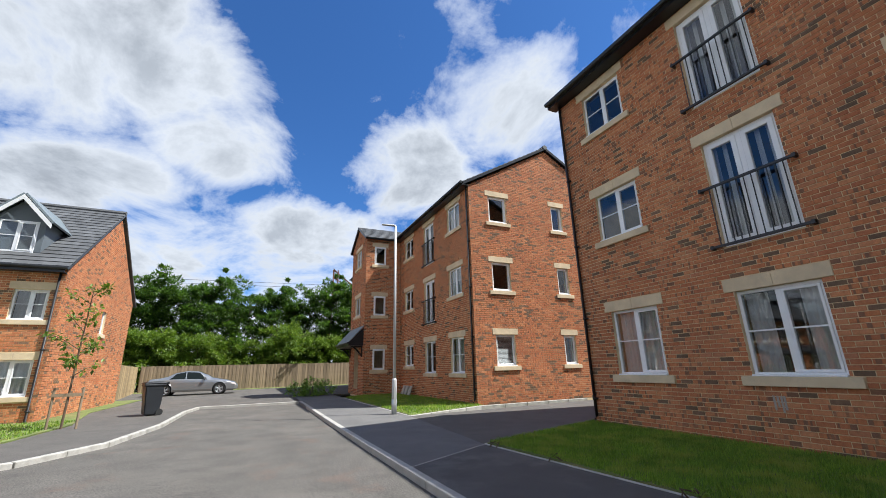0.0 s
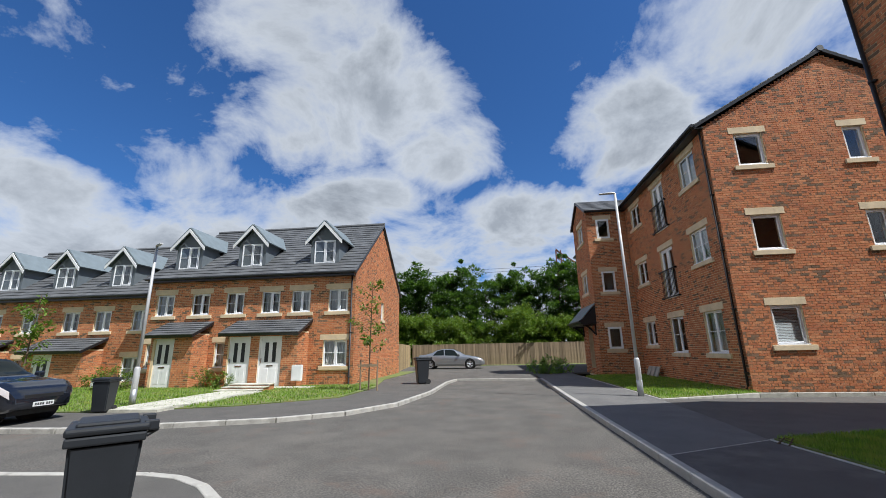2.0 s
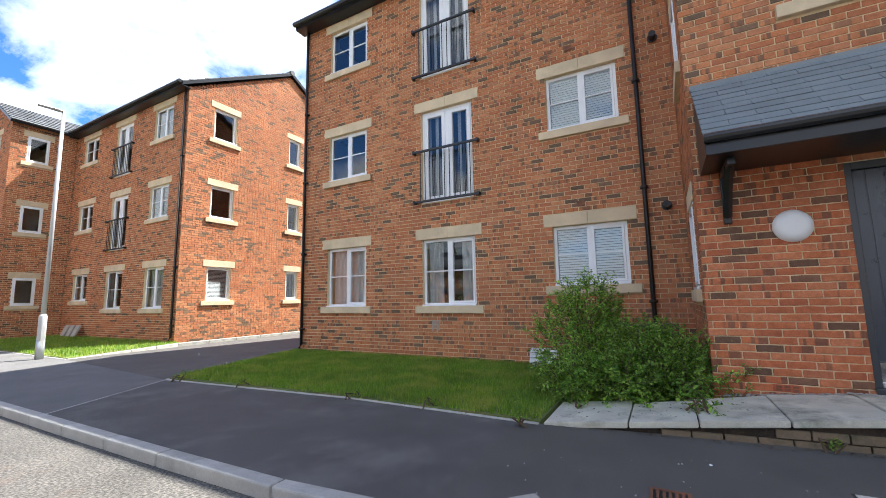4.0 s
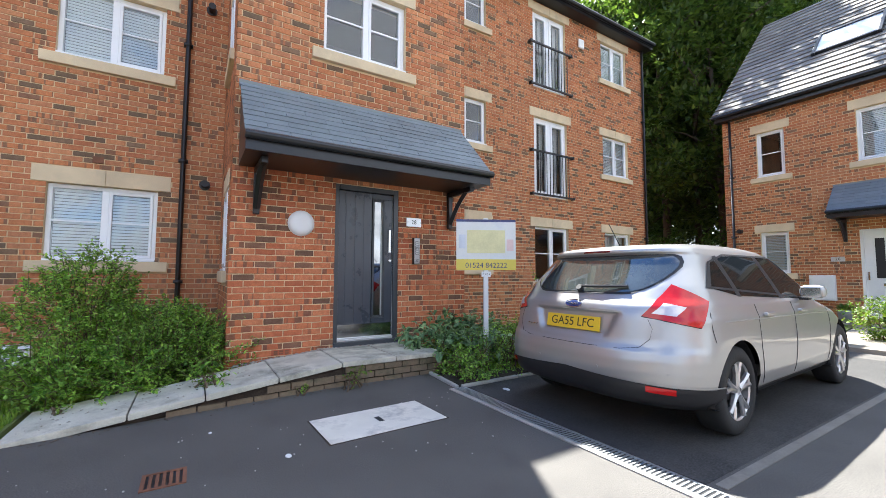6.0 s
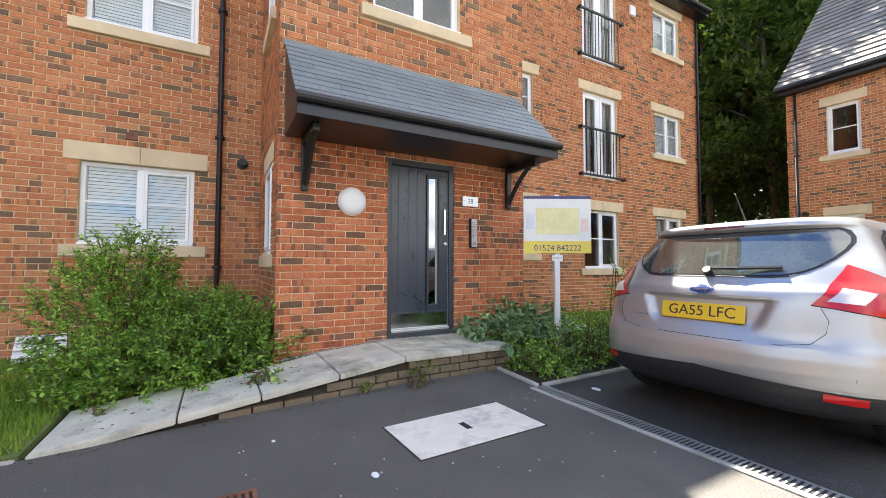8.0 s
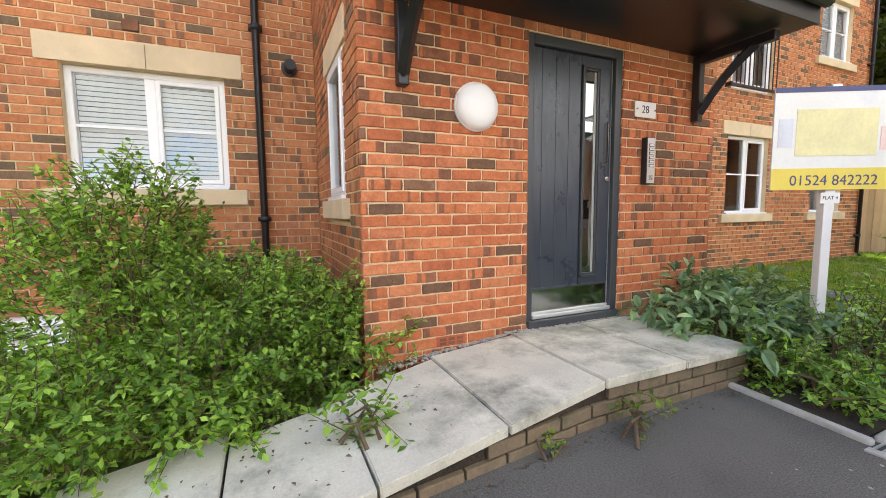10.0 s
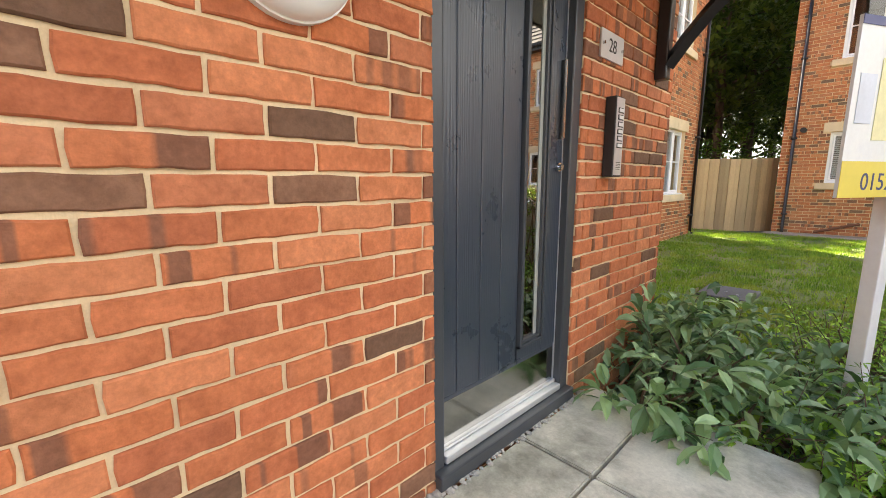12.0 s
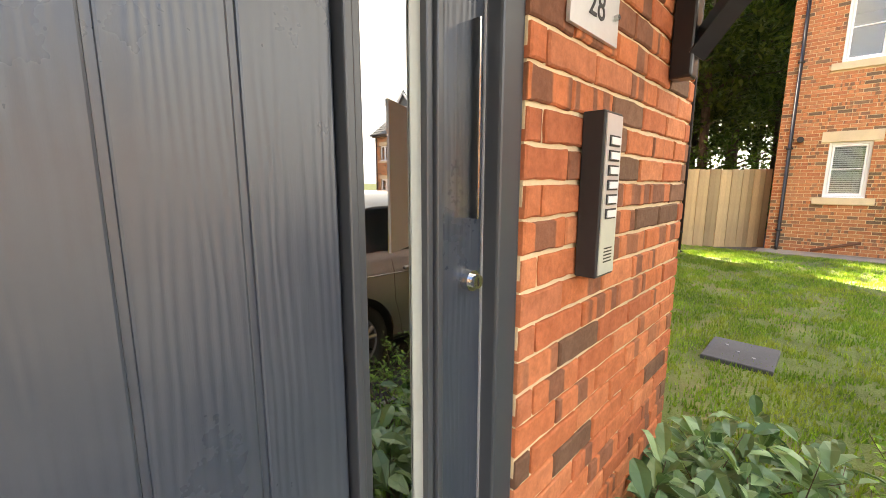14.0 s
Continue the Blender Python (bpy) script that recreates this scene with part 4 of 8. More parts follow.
    for sy in (1, -1):
        s = Vector((0, -sy * (PW + 0.25), 1.15))
        o = Vector((-PD - 0.12, sy * (PW + 0.25), EAVE - 0.05))
        if sy == 1:
            tiled(root, o + Vector((4.1, 0, 0)), (-1, 0, 0), s, 4.1, s.length, M["slate"], 0.3, 0.3, "roof_tiles", "dark grey concrete roof tiles", 31)
            flat_part("roof", [o + Vector((4.1, 0, -0.012)), o + Vector((0, 0, -0.012)), o + s + Vector((0, 0, -0.012)), o + s + Vector((4.1, 0, -0.012))], M["fascia"], root, "", 0.09)
        else:
            tiled(root, o, (1, 0, 0), s, 4.1, s.length, M["slate"], 0.3, 0.3, "roof_tiles", "dark grey concrete roof tiles", 32)
            flat_part("roof", [o + Vector((0, 0, -0.012)), o + Vector((4.1, 0, -0.012)), o + s + Vector((4.1, 0, -0.012)), o + s + Vector((0, 0, -0.012))], M["fascia"], root, "", 0.09)
    canopy(root, tf, 0.085, 3.22, 3.43, 2.6, 0.78, (0.3, 3.0))
    return root, g, tf, close


flats_a, tower_wall, TF, CLOSE = apartment(-2.1, "three-storey red brick flats with stone lintels and entrance tower", True)
flats_b, tower_b, TF_B, _ = apartment(22.9, "three-storey red brick flats with a tall gable", False)

# ---- terrace of houses across the road ----
def house_door(parent, f, u0, u1, z0, z1, material="white", label="white panelled front door with two narrow panes"):
    bm = bmesh.new()
    e = 0.06
    for a, b, c, g in ((u0, u0 + e, z0, z1), (u1 - e, u1, z0, z1), (u0 + e, u1 - e, z1 - e, z1)):
        fbox(bm, f, a, b, c, g, -0.12, -0.03, 0.004)
    fbox(bm, f, u0 + e, u1 - e, z0 + 0.04, z1 - e, -0.11, -0.065, 0.004)
    um = (u0 + u1) / 2
    for s in (-1, 1):
        a = um + s * 0.17
        for c, g in ((z0 + 0.2, z0 + 0.75),):
            fbox(bm, f, a - 0.11, a + 0.11, c, g, -0.066, -0.055, 0.006)
    d = part("door", bm, M[material], parent, label)
    for s in (-1, 1):
        a = um + s * 0.16
        part("pane", ([tuple(f.at(u, z, -0.06)) for u, z in ((a - 0.08, z0 + 1.0), (a + 0.08, z0 + 1.0), (a + 0.08, z1 - 0.25), (a - 0.08, z1 - 0.25))], [(0, 1, 2, 3)]), M["black"], d, "dark glazed panel")
    part("letter_plate", fbox(bmesh.new(), f, um - 0.14, um + 0.14, z0 + 0.82, z0 + 0.88, -0.064, -0.05, 0.004), M["steel"], d)
    part("handle", fbox(bmesh.new(), f, u0 + 0.1, u0 + 0.13, z0 + 0.95, z0 + 1.15, -0.064, -0.03, 0.006), M["steel"], d, "chrome door handle")
    return d


def dormer(parent, f, u, zb, w, depth, slope):
    """A gabled dormer with white bargeboards and a two-light window."""
    h, rise = 1.15, 0.75
    bm = bmesh.new()
    fr = -0.4
    a = f.matrix()
    pts = [(u - w / 2, zb - 0.15), (u + w / 2, zb - 0.15), (u + w / 2, zb + h), (u, zb + h + rise * 0.92), (u - w / 2, zb + h)]
    lo = [bm.verts.new(a @ Vector((x, -fr, z))) for x, z in pts]
    hi = [bm.verts.new(a @ Vector((x, -fr + depth, z))) for x, z in pts]
    bm.faces.new(lo), bm.faces.new(hi[::-1])
    for i in range(5):
        bm.faces.new((lo[i], lo[(i + 1) % 5], hi[(i + 1) % 5], hi[i]))
    g = part("dormer", bm, M["cladding"], parent, "grey-clad gabled dormer")
    for s in (-1, 1):
        over, z0 = 0.2, zb + h - 0.13
        o = f.at(u + s * (w / 2 + over), z0, fr + 0.2)
        sl = f.u * (-s * (w / 2 + over)) + Vector((0, 0, rise + 0.2))
        n = Vector((0, 0, 1))
        p = [o, o - f.n * (depth + 0.2), o - f.n * (depth + 0.2) + sl, o + sl]
        if s == 1:
            p = p[::-1]
        flat_part("dormer_roof", [q + n * 0.03 for q in (p if s == 1 else p)], M["lead"], g, "smooth grey dormer roof", 0.06)
        bm = bmesh.new()
        q = [o + f.n * 0.01, o + f.n * 0.01 + sl, o + f.n * 0.01 + sl - n * 0.17, o + f.n * 0.01 - n * 0.17]
        v1, v2 = [bm.verts.new(k) for k in q], [bm.verts.new(k + f.n * 0.03) for k in q]
        bm.faces.new(v1), bm.faces.new(v2[::-1])
        for i in range(4):
            bm.faces.new((v1[i], v1[(i + 1) % 4], v2[(i + 1) % 4], v2[i]))
        part("bargeboard", bm, M["white"], g, "white bargeboard")
    ff = Face(f.at(0, 0, fr + 0.1).x, f.at(0, 0, fr + 0.1).y, f.u.x, f.u.y)
    window(g, ff, u - 0.5, u + 0.5, zb + 0.02, zb + 1.1, lintel=False, sill=False)


def terrace(x_right, y, width, units, label, ztop=0.0, wins=(), lows=(), porches=(), dorm=(), doors=()):
    """A row of houses whose front faces -y. Numbers along the front are metres from its left end."""
    root = thing("terraced_house", (x_right - width, y, ztop), label, "house", "brick terrace")
    f, east, west = Face(0, 0, 1, 0), Face(width, 0, 0, 1), Face(0, 8.6, 0, -1)
    EV, RG, DP = 4.75, 8.0, 8.6
    ups = [(u, u + 0.87, 3.03, 4.0) for u in wins]
    los = [(u, u + 1.05, 0.75, 1.82) for u in lows]
    ds = [(u, u + 0.95, 0.0, 2.0) for u in doors]
    hs = ups + los
    cut = hs + [(a - 0.13, b + 0.13, t, t + 0.22) for a, b, c, t in hs] + [(a - 0.15, b + 0.15, c - 0.15, c) for a, b, c, t in hs]
    wall = part("wall", wall_mesh(f, 0.009, width - 0.009, -0.4, EV, hs), M["mortar"], root, "brown-red brick front wall")
    brickwork("brickwork", f, brick_rows(0, width, -0.4, EV, cut), M["brick_t"], wall, 41)
    for i, q in enumerate(hs):
        window(wall, f, *q, fill="half" if i % 2 else "curtain")
    e = part("wall", wall_mesh(east, 0.31, DP, -0.4, EV, [(4.3, 4.8, 2.95, 3.9)], top=(DP / 2, RG - 0.1)), M["mortar"], root, "orange-red brick gable wall")
    brickwork("brickwork", east, brick_rows(0, DP, -0.4, EV, [(4.3, 4.8, 2.95, 3.9), (4.17, 4.93, 2.8, 2.95)], top=(DP / 2, RG)), M["brick_t"], e, 42)
    part("quoin", ([tuple(east.at(u, z, -0.009)) for u, z in ((0, -0.4), (0.312, -0.4), (0.312, EV), (0, EV))], [(0, 1, 2, 3)]), M["mortar"], e)
    window(e, east, 4.3, 4.8, 2.95, 3.9, style="single", lintel=False)
    part("wall", wall_mesh(west, 0, DP - 0.31, -0.4, EV, [], top=(DP / 2, RG - 0.1)), M["brick_t"], root, "brick party wall")
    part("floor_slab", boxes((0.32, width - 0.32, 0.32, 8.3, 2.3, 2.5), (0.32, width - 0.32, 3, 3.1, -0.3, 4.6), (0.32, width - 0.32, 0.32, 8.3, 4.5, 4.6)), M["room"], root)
    s = Vector((0, DP / 2 + 0.3, RG - EV + 0.25))
    tiled(root, (-0.1, -0.3, EV - 0.02), (1, 0, 0), s, width + 0.2, s.length, M["slate"], 0.33, 0.3, "roof_tiles", "dark grey concrete roof tiles", 44)
    o = Vector((-0.1, -0.3, EV - 0.035))
    w_ = Vector((width + 0.2, 0, 0))
    flat_part("roof", [o, o + w_, o + w_ + s, o + s], M["fascia"], root, "", 0.08)
    s2 = Vector((0, -s.y, s.z))
    o2 = Vector((-0.1, DP + 0.3, EV - 0.02))
    flat_part("roof", [o2 + w_, o2, o2 + s2, o2 + s2 + w_], M["slate"], root, "", 0.08)
    part("ridge_tiles", tube(bmesh.new(), [(-0.1, DP / 2, RG + 0.24), (width + 0.1, DP / 2, RG + 0.24)], 0.11, 8), M["slate"], root)
    part("gutter", tube(boxes((0, width, -0.28, -0.25, EV - 0.2, EV - 0.03), (0, width, -0.26, -0.003, EV - 0.2, EV - 0.18)), [(-0.1, -0.34, EV - 0.06), (width + 0.1, -0.34, EV - 0.06)], 0.055, 8), M["fascia"], root, "black gutter and fascia")
    pipe_run(root, f, width - 0.15, -0.2, EV - 0.1)
    for u in dorm:
        dormer(wall, f, u, 5.25, 1.35, 2.6, s)
    for a, b, list_d in porches:
        pf = Face(a, -1.0, 1, 0)
        holes = [(d - a, d - a + 0.98, -0.1, 2.0) for d in list_d]
        pw = part("wall", wall_mesh(pf, 0.009, b - a - 0.009, -0.4, 2.2, holes), M["mortar"], root, "brick entrance porch")
        brickwork("brickwork", pf, brick_rows(0, b - a, -0.4, 2.2, holes), M["brick_t"], pw, 45)
        for fc, w in ((Face(b, -1.0, 0, 1), 1), (Face(a, 0, 0, -1), 1)):
            sw = part("wall", wall_mesh(fc, 0.01, 0.99, -0.4, 2.2, [], 0.2), M["mortar"], root)
            brickwork("brickwork", fc, brick_rows(0, 1.0, -0.4, 2.2, []), M["brick_t"], sw, 46)
        for d in list_d:
            house_door(pw, pf, d - a, d - a + 0.98, -0.02, 2.0)
        sl = Vector((0, 1.3, 0.62))
        tiled(root, (a - 0.15, -1.3, 2.12), (1, 0, 0), sl, b - a + 0.3, sl.length, M["slate"], 0.33, 0.24, "roof_tiles", "grey tiled porch roof", 47)
        o = Vector((a - 0.15, -1.3, 2.105))
        k = Vector((b - a + 0.3, 0, 0))
        flat_part("roof", [o, o + k, o + k + sl, o + sl], M["fascia"], root, "black-edged porch roof", 0.1)
    return root


terrace(-5.65, 17.2, 9.75, 3, "brown brick terraced houses with three dormers", 0.0, wins=(0.35, 2.1, 3.75, 5.45, 6.85, 8.55), lows=(0.15, 3.45, 8.4), dorm=(1.35, 4.55, 8.1), porches=((1.25, 3.15, (1.35,)), (4.6, 7.75, (4.75, 6.1))))
terrace(-15.45, 17.9, 12.0, 3, "brown brick terraced houses with dormers, set lower", -0.55, wins=(0.5, 2.6, 4.6, 6.9, 8.6, 10.6), lows=(0.5, 4.6, 10.4), dorm=(2.9, 6.1, 9.3), porches=((1.7, 4.3, (1.9, 3.1)), (6.4, 9.4, (6.9,))))
terrace(-30.5, 18.6, 12.0, 3, "brown brick terraced houses further along", -1.0, wins=(0.5, 2.6, 4.6, 6.9, 8.6, 10.6), lows=(0.5, 4.6, 10.4), dorm=(2.9, 6.1, 9.3), porches=((1.7, 4.3, (1.9, 3.1)),))


# ---- house beside the lawn ----
def side_house():
    root = thing("detached_house", (6.0, -13.87, 0), "red brick house with roof tiles coloured as sunlit, and roof window", "house")
    f = Face(0, 0, -1, 0)
    W, EV, RG, DP = 11.0, 6.0, 10.3, 8.0
    hs = [(0.85, 1.5, 4.0, 5.3), (2.92, 3.6, 4.0, 5.3), (0.85, 1.5, 1.27, 2.42), (5.4, 6.4, 1.2, 2.4), (5.2, 6.0, 4.0, 5.3), (7.5, 8.5, 1.2, 2.4), (7.5, 8.3, 4.0, 5.3)]
    dr = (2.86, 3.82, 0.15, 2.35)
    cut = hs + [dr] + [(a - 0.13, b + 0.13, t, t + 0.22) for a, b, c, t in hs] + [(a - 0.15, b + 0.15, c - 0.15, c) for a, b, c, t in hs]
    wall = part("wall", wall_mesh(f, 0.009, W - 0.009, -0.1, EV, hs + [dr]), M["mortar"], root, "red brick front wall")
    brickwork("brickwork", f, brick_rows(0, W, 0.0, EV, cut), M["brick"], wall, 51)
    for i, q in enumerate(hs):
        window(wall, f, *q, style="single", fill="blind" if i in (1, 2) else "")
    house_door(wall, f, *dr)
    canopy(wall, f, 2.45, 4.3, 3.45, 2.75, 0.7, (2.62, 4.12))
    pipe_run(root, f, 0.22, 0.0, EV)
    east = Face(0, -DP, 0, 1)
    e = part("wall", wall_mesh(east, 0, DP - 0.31, -0.1, EV, [], top=(DP / 2, RG - 0.1)), M["mortar"], root, "red brick gable wall")
    brickwork("brickwork", east, brick_rows(0, DP, 0.0, EV, [], top=(DP / 2, RG)), M["brick"], e, 52)
    west = Face(-W, 0, 0, -1)
    part("wall", wall_mesh(west, 0.31, DP, -0.1, EV, [], top=(DP / 2, RG - 0.1)), M["brick"], root, "red brick gable wall")
    part("floor_slab", boxes((-W + 0.32, -0.32, -7.6, -0.32, 2.8, 3.0), (-W + 0.32, -0.32, -3.4, -3.3, 0, 5.9), (-W + 0.32, -0.32, -7.6, -0.32, 5.8, 5.9)), M["room"], root)
    s = Vector((0, -DP / 2 - 0.25, RG - EV + 0.1))
    # front slope takes the sunlit tile colour, the rear slope the plain slate
    tiled(root, (0.15, 0.25, EV + 0.08), (-1, 0, 0), s, W + 0.3, s.length, M["sunlit_tile"], 0.33, 0.28, "roof_tiles", "grey flat roof tiles in rows, coloured pale as if sunlit", 53, 0.03)
    o, k = Vector((0.15, 0.25, EV + 0.06)), Vector((-W - 0.3, 0, 0))
    flat_part("roof", [o, o + k, o + k + s, o + s], M["fascia"], root, "", 0.08)
    s2, o2 = Vector((0, -s.y, s.z)), Vector((0.15, -DP - 0.25, EV + 0.06))
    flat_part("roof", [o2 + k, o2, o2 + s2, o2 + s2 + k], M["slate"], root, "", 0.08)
    part("gutter", tube(boxes((-W, 0.1, 0.22, 0.25, EV - 0.14, EV + 0.04), (-W, 0.1, 0.003, 0.23, EV - 0.14, EV - 0.12)), [(0.15, 0.31, EV + 0.01), (-W, 0.31, EV + 0.01)], 0.055, 8), M["fascia"], root, "black gutter and fascia")
    # roof window
    n = Vector((-1, 0, 0)).cross(s).normalized()
    c = Vector((-1.9, 0.25, EV + 0.1)) + s * 0.30
    ux, su = Vector((-1, 0, 0)), s.normalized()
    bm = bmesh.new()
    mt = Matrix((( *ux, 0), (*su, 0), (*n, 0), (0, 0, 0, 1))).transposed()
    mt.translation = c
    for a, b, p, q in ((0, 0.08, 0, 1.2), (1.32, 1.4, 0, 1.2), (0.08, 1.32, 0, 0.08), (0.08, 1.32, 1.12, 1.2)):
        box(bm, a, b, p, q, 0.0, 0.1, 0.01, mt)
    rw = part("roof_window", bm, M["fascia"], root, "tilted roof window with grey frame")
    part("pane", ([tuple(mt @ Vector(v)) for v in ((0.08, 0.08, 0.07), (1.32, 0.08, 0.07), (1.32, 1.12, 0.07), (0.08, 1.12, 0.07))], [(0, 1, 2, 3)]), M["silver"], rw, "bright reflecting roof glass")
    return root


side_house()


# houses behind the walk, which show in the glass
terrace_behind = terrace(0, 0, 12.0, 3, "brick terraced houses across the parking court", 0.0, wins=(0.5, 2.6, 4.6, 6.9, 8.6, 10.6), lows=(0.5, 4.6, 10.4), dorm=(2.9, 6.1, 9.3), porches=((1.7, 4.3, (1.9, 3.1)),))
terrace_behind.location, terrace_behind.rotation_euler = (-5.0, -19.0, 0.0), (0, 0, math.pi)
terrace_west = terrace(0, 0, 12.0, 3, "brick terraced houses along the side road", 0.0, wins=(0.5, 2.6, 4.6, 6.9, 8.6, 10.6), lows=(0.5, 4.6, 10.4), dorm=(2.9, 6.1, 9.3), porches=((1.7, 4.3, (1.9, 3.1)), (6.4, 9.4, (6.9,))))
terrace_west.location, terrace_west.rotation_euler = (-20.0, -11.0, 0.0), (0, 0, math.pi / 2)

# ---- entrance of the flats ----
def text_part(name, words, size, m, material, parent, label="", depth=0.0006):
    cu = bpy.data.curves.new(name, "FONT")
    cu.body, cu.size, cu.extrude, cu.align_x, cu.align_y = words, size, depth, "CENTER", "CENTER"
    tmp = new("tmp", cu)
    me = bpy.data.meshes.new_from_object(tmp.evaluated_get(bpy.context.evaluated_depsgraph_get()))
    bpy.data.objects.remove(tmp)
    me.transform(m)
    me.materials.clear()
    me.materials.append(material)
    ob = new(name, me)
    ob.parent = parent
    if label:
        tagged(ob, label)
    return ob


def upright(f, u, z, d):
    """Writing set upright on a face."""
    m = f.matrix() @ Matrix(((1, 0, 0, u), (0, 0, -1, -d), (0, 1, 0, z), (0, 0, 0, 1)))
    return m


DU0, DU1, DZ0, DZ1 = 1.25, 2.16, 0.28, 2.385
f = TF
bm = bmesh.new()
for a, b, c, g in ((DU0, DU0 + 0.056, DZ0, DZ1), (DU1 - 0.07, DU1, DZ0, DZ1), (DU0 + 0.056, DU1 - 0.07, DZ1 - 0.07, DZ1)):
    fbox(bm, f, a, b, c, g, -0.11, -0.012, 0.006)
fbox(bm, f, DU0 - 0.0, DU1, DZ0 - 0.028, DZ0 + 0.03, -0.12, 0.03, 0.006)
frame_ob = part("door_frame", bm, M["frame_g"], flats_a, "dark grey door frame")
L0, L1, LZ0, LZ1 = DU0 + 0.06, DU1 - 0.074, DZ0 + 0.06, DZ1 - 0.074
GU0, GU1, GZ0, GZ1 = 1.826, 1.93, 0.63, 2.2
bm = bmesh.new()
BOARDS = []
# boards with grooves between them on the blank side, plain stile on the lock side
edges = [L0, 1.405, 1.534, 1.656, GU0 - 0.045]
for i, (a, b) in enumerate(zip(edges, edges[1:])):
    BOARDS.append((a + (0.004 if i else 0), b - 0.004))
fbox(bm, f, L0, GU0 - 0.05, LZ0 + 0.19, LZ1, -0.10, -0.058)
fbox(bm, f, GU0 - 0.05, L1, GZ1 + 0.04, LZ1, -0.10, -0.05, 0.004)
fbox(bm, f, GU1 + 0.04, L1, LZ0 + 0.2, GZ1 + 0.04, -0.10, -0.05, 0.004)
fbox(bm, f, GU0 - 0.045, GU1 + 0.04, LZ0 + 0.2, GZ0 - 0.035, -0.10, -0.05, 0.004)
fbox(bm, f, L0, L1, LZ0, LZ0 + 0.2, -0.10, -0.054, 0.004)
door = part("door", bm, M["door"], flats_a, "anthracite wood-grain entrance door with a glazed strip, shut")
for a, b in BOARDS:
    part("board", fbox(bmesh.new(), f, a, b, LZ0 + 0.2, LZ1, -0.09, -0.0535, 0.0035), M["door"], door)
bm = bmesh.new()
for k, (o, d) in enumerate(((0.0, -0.036), (0.016, -0.044))):
    a, b, c, g = GU0 - 0.042 + o, GU1 + 0.037 - o, GZ0 - 0.032 + o, GZ1 + 0.037 - o
    for p, q, r, s in ((a, a + 0.015, c, g), (b - 0.015, b, c, g), (a, b, g - 0.015, g), (a, b, c, c + 0.015)):
        fbox(bm, f, p, q, r, s, -0.07, d, 0.003)
part("glazing_bead", bm, M["frame_g"], door)
part("glass_edge", fbox(bmesh.new(), f, GU1 - 0.016, GU1 + 0.006, GZ0, GZ1, -0.0612, -0.058), M["spacer"], door, "pale spacer along the glass edge")
part("edge_seal", fbox(bmesh.new(), f, L1 + 0.0005, L1 + 0.0035, LZ0, LZ1, -0.09, -0.048), M["silver"], door, "bright strip along the lock edge")
p = part("pane", ([tuple(f.at(u, z, -0.062)) for u, z in ((GU0 - 0.01, GZ0), (GU1 + 0.005, GZ0), (GU1 + 0.005, GZ1), (GU0 - 0.01, GZ1))], [(0, 1, 2, 3)]), M["doorglass"], door, "narrow reflecting glass strip")
part("kick_plate", fbox(bmesh.new(), f, L0 + 0.008, L1 - 0.01, LZ0 + 0.015, LZ0 + 0.185, -0.056, -0.051), M["kick"], door, "polished steel kick plate")
part("weather_bar", fbox(fbox(bmesh.new(), f, L0, L1, DZ0 + 0.033, DZ0 + 0.062, -0.09, -0.005, 0.004), f, L0, L1, DZ0 + 0.064, DZ0 + 0.078, -0.08, -0.035, 0.003), M["silver"], door, "bright aluminium threshold strip")
ph = part("pull_plate", fbox(fbox(bmesh.new(), f, 2.016, 2.062, 1.50, 1.82, -0.05, -0.046), f, 2.012, 2.016, 1.5, 1.82, -0.05, 0.0), M["steel"], door, "bent polished steel pull plate")
for z in (1.515, 1.66, 1.805):
    part("screw", tube(bmesh.new(), [f.at(2.05, z, -0.052), f.at(2.05, z, -0.043)], 0.005, 8), M["steel"], ph)
lk = part("lock_cylinder", tube(tube(bmesh.new(), [f.at(2.045, 1.38, -0.05), f.at(2.045, 1.38, -0.034)], 0.02, 16), [f.at(2.045, 1.38, -0.034), f.at(2.045, 1.38, -0.022)], 0.013, 16), M["steel"], door, "chrome lock cylinder")
part("keyhole", fbox(bmesh.new(), f, 2.043, 2.047, 1.372, 1.388, -0.022, -0.0215), M["black"], lk)
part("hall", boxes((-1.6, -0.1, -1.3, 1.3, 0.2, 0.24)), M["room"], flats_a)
# the entrance wall's own bricks, one by one
variants = []


def rough_brick(width, seed):
    """A brick with an uneven, slightly rounded outline."""
    rnd = random.Random(seed)
    k = max(1, round(width / 0.036))
    line = [(width * i / k, 0.0) for i in range(k)] + [(width, 0.065 * i / 2) for i in range(2)] + [(width - width * i / k, 0.065) for i in range(k)] + [(0.0, 0.065 - 0.065 * i / 2) for i in range(2)]
    line = [(x + rnd.uniform(-0.0026, 0.0026), z + rnd.uniform(-0.0024, 0.0024)) for x, z in line]
    bm = bmesh.new()
    c = Vector((width / 2, 0, 0.0325))
    loops = []
    for d, inset in ((0.03, 0.0), (0.004, 0.0), (0.0, 0.004)):
        loops.append([bm.verts.new((x + (inset if x < width / 2 else -inset), d + rnd.uniform(-0.0006, 0.0006) * (d < 0.01), z + (inset if z < 0.03 else -inset))) for x, z in line])
    n = len(line)
    for r0, r1 in zip(loops, loops[1:]):
        for i in range(n):
            bm.faces.new((r0[i], r0[(i + 1) % n], r1[(i + 1) % n], r1[i]))
    bm.faces.new(loops[-1])
    bmesh.ops.recalc_face_normals(bm, faces=bm.faces)
    me = bpy.data.meshes.new("brick")
    bm.to_mesh(me)
    bm.free()
    me.materials.append(M["brick1"])
    return me


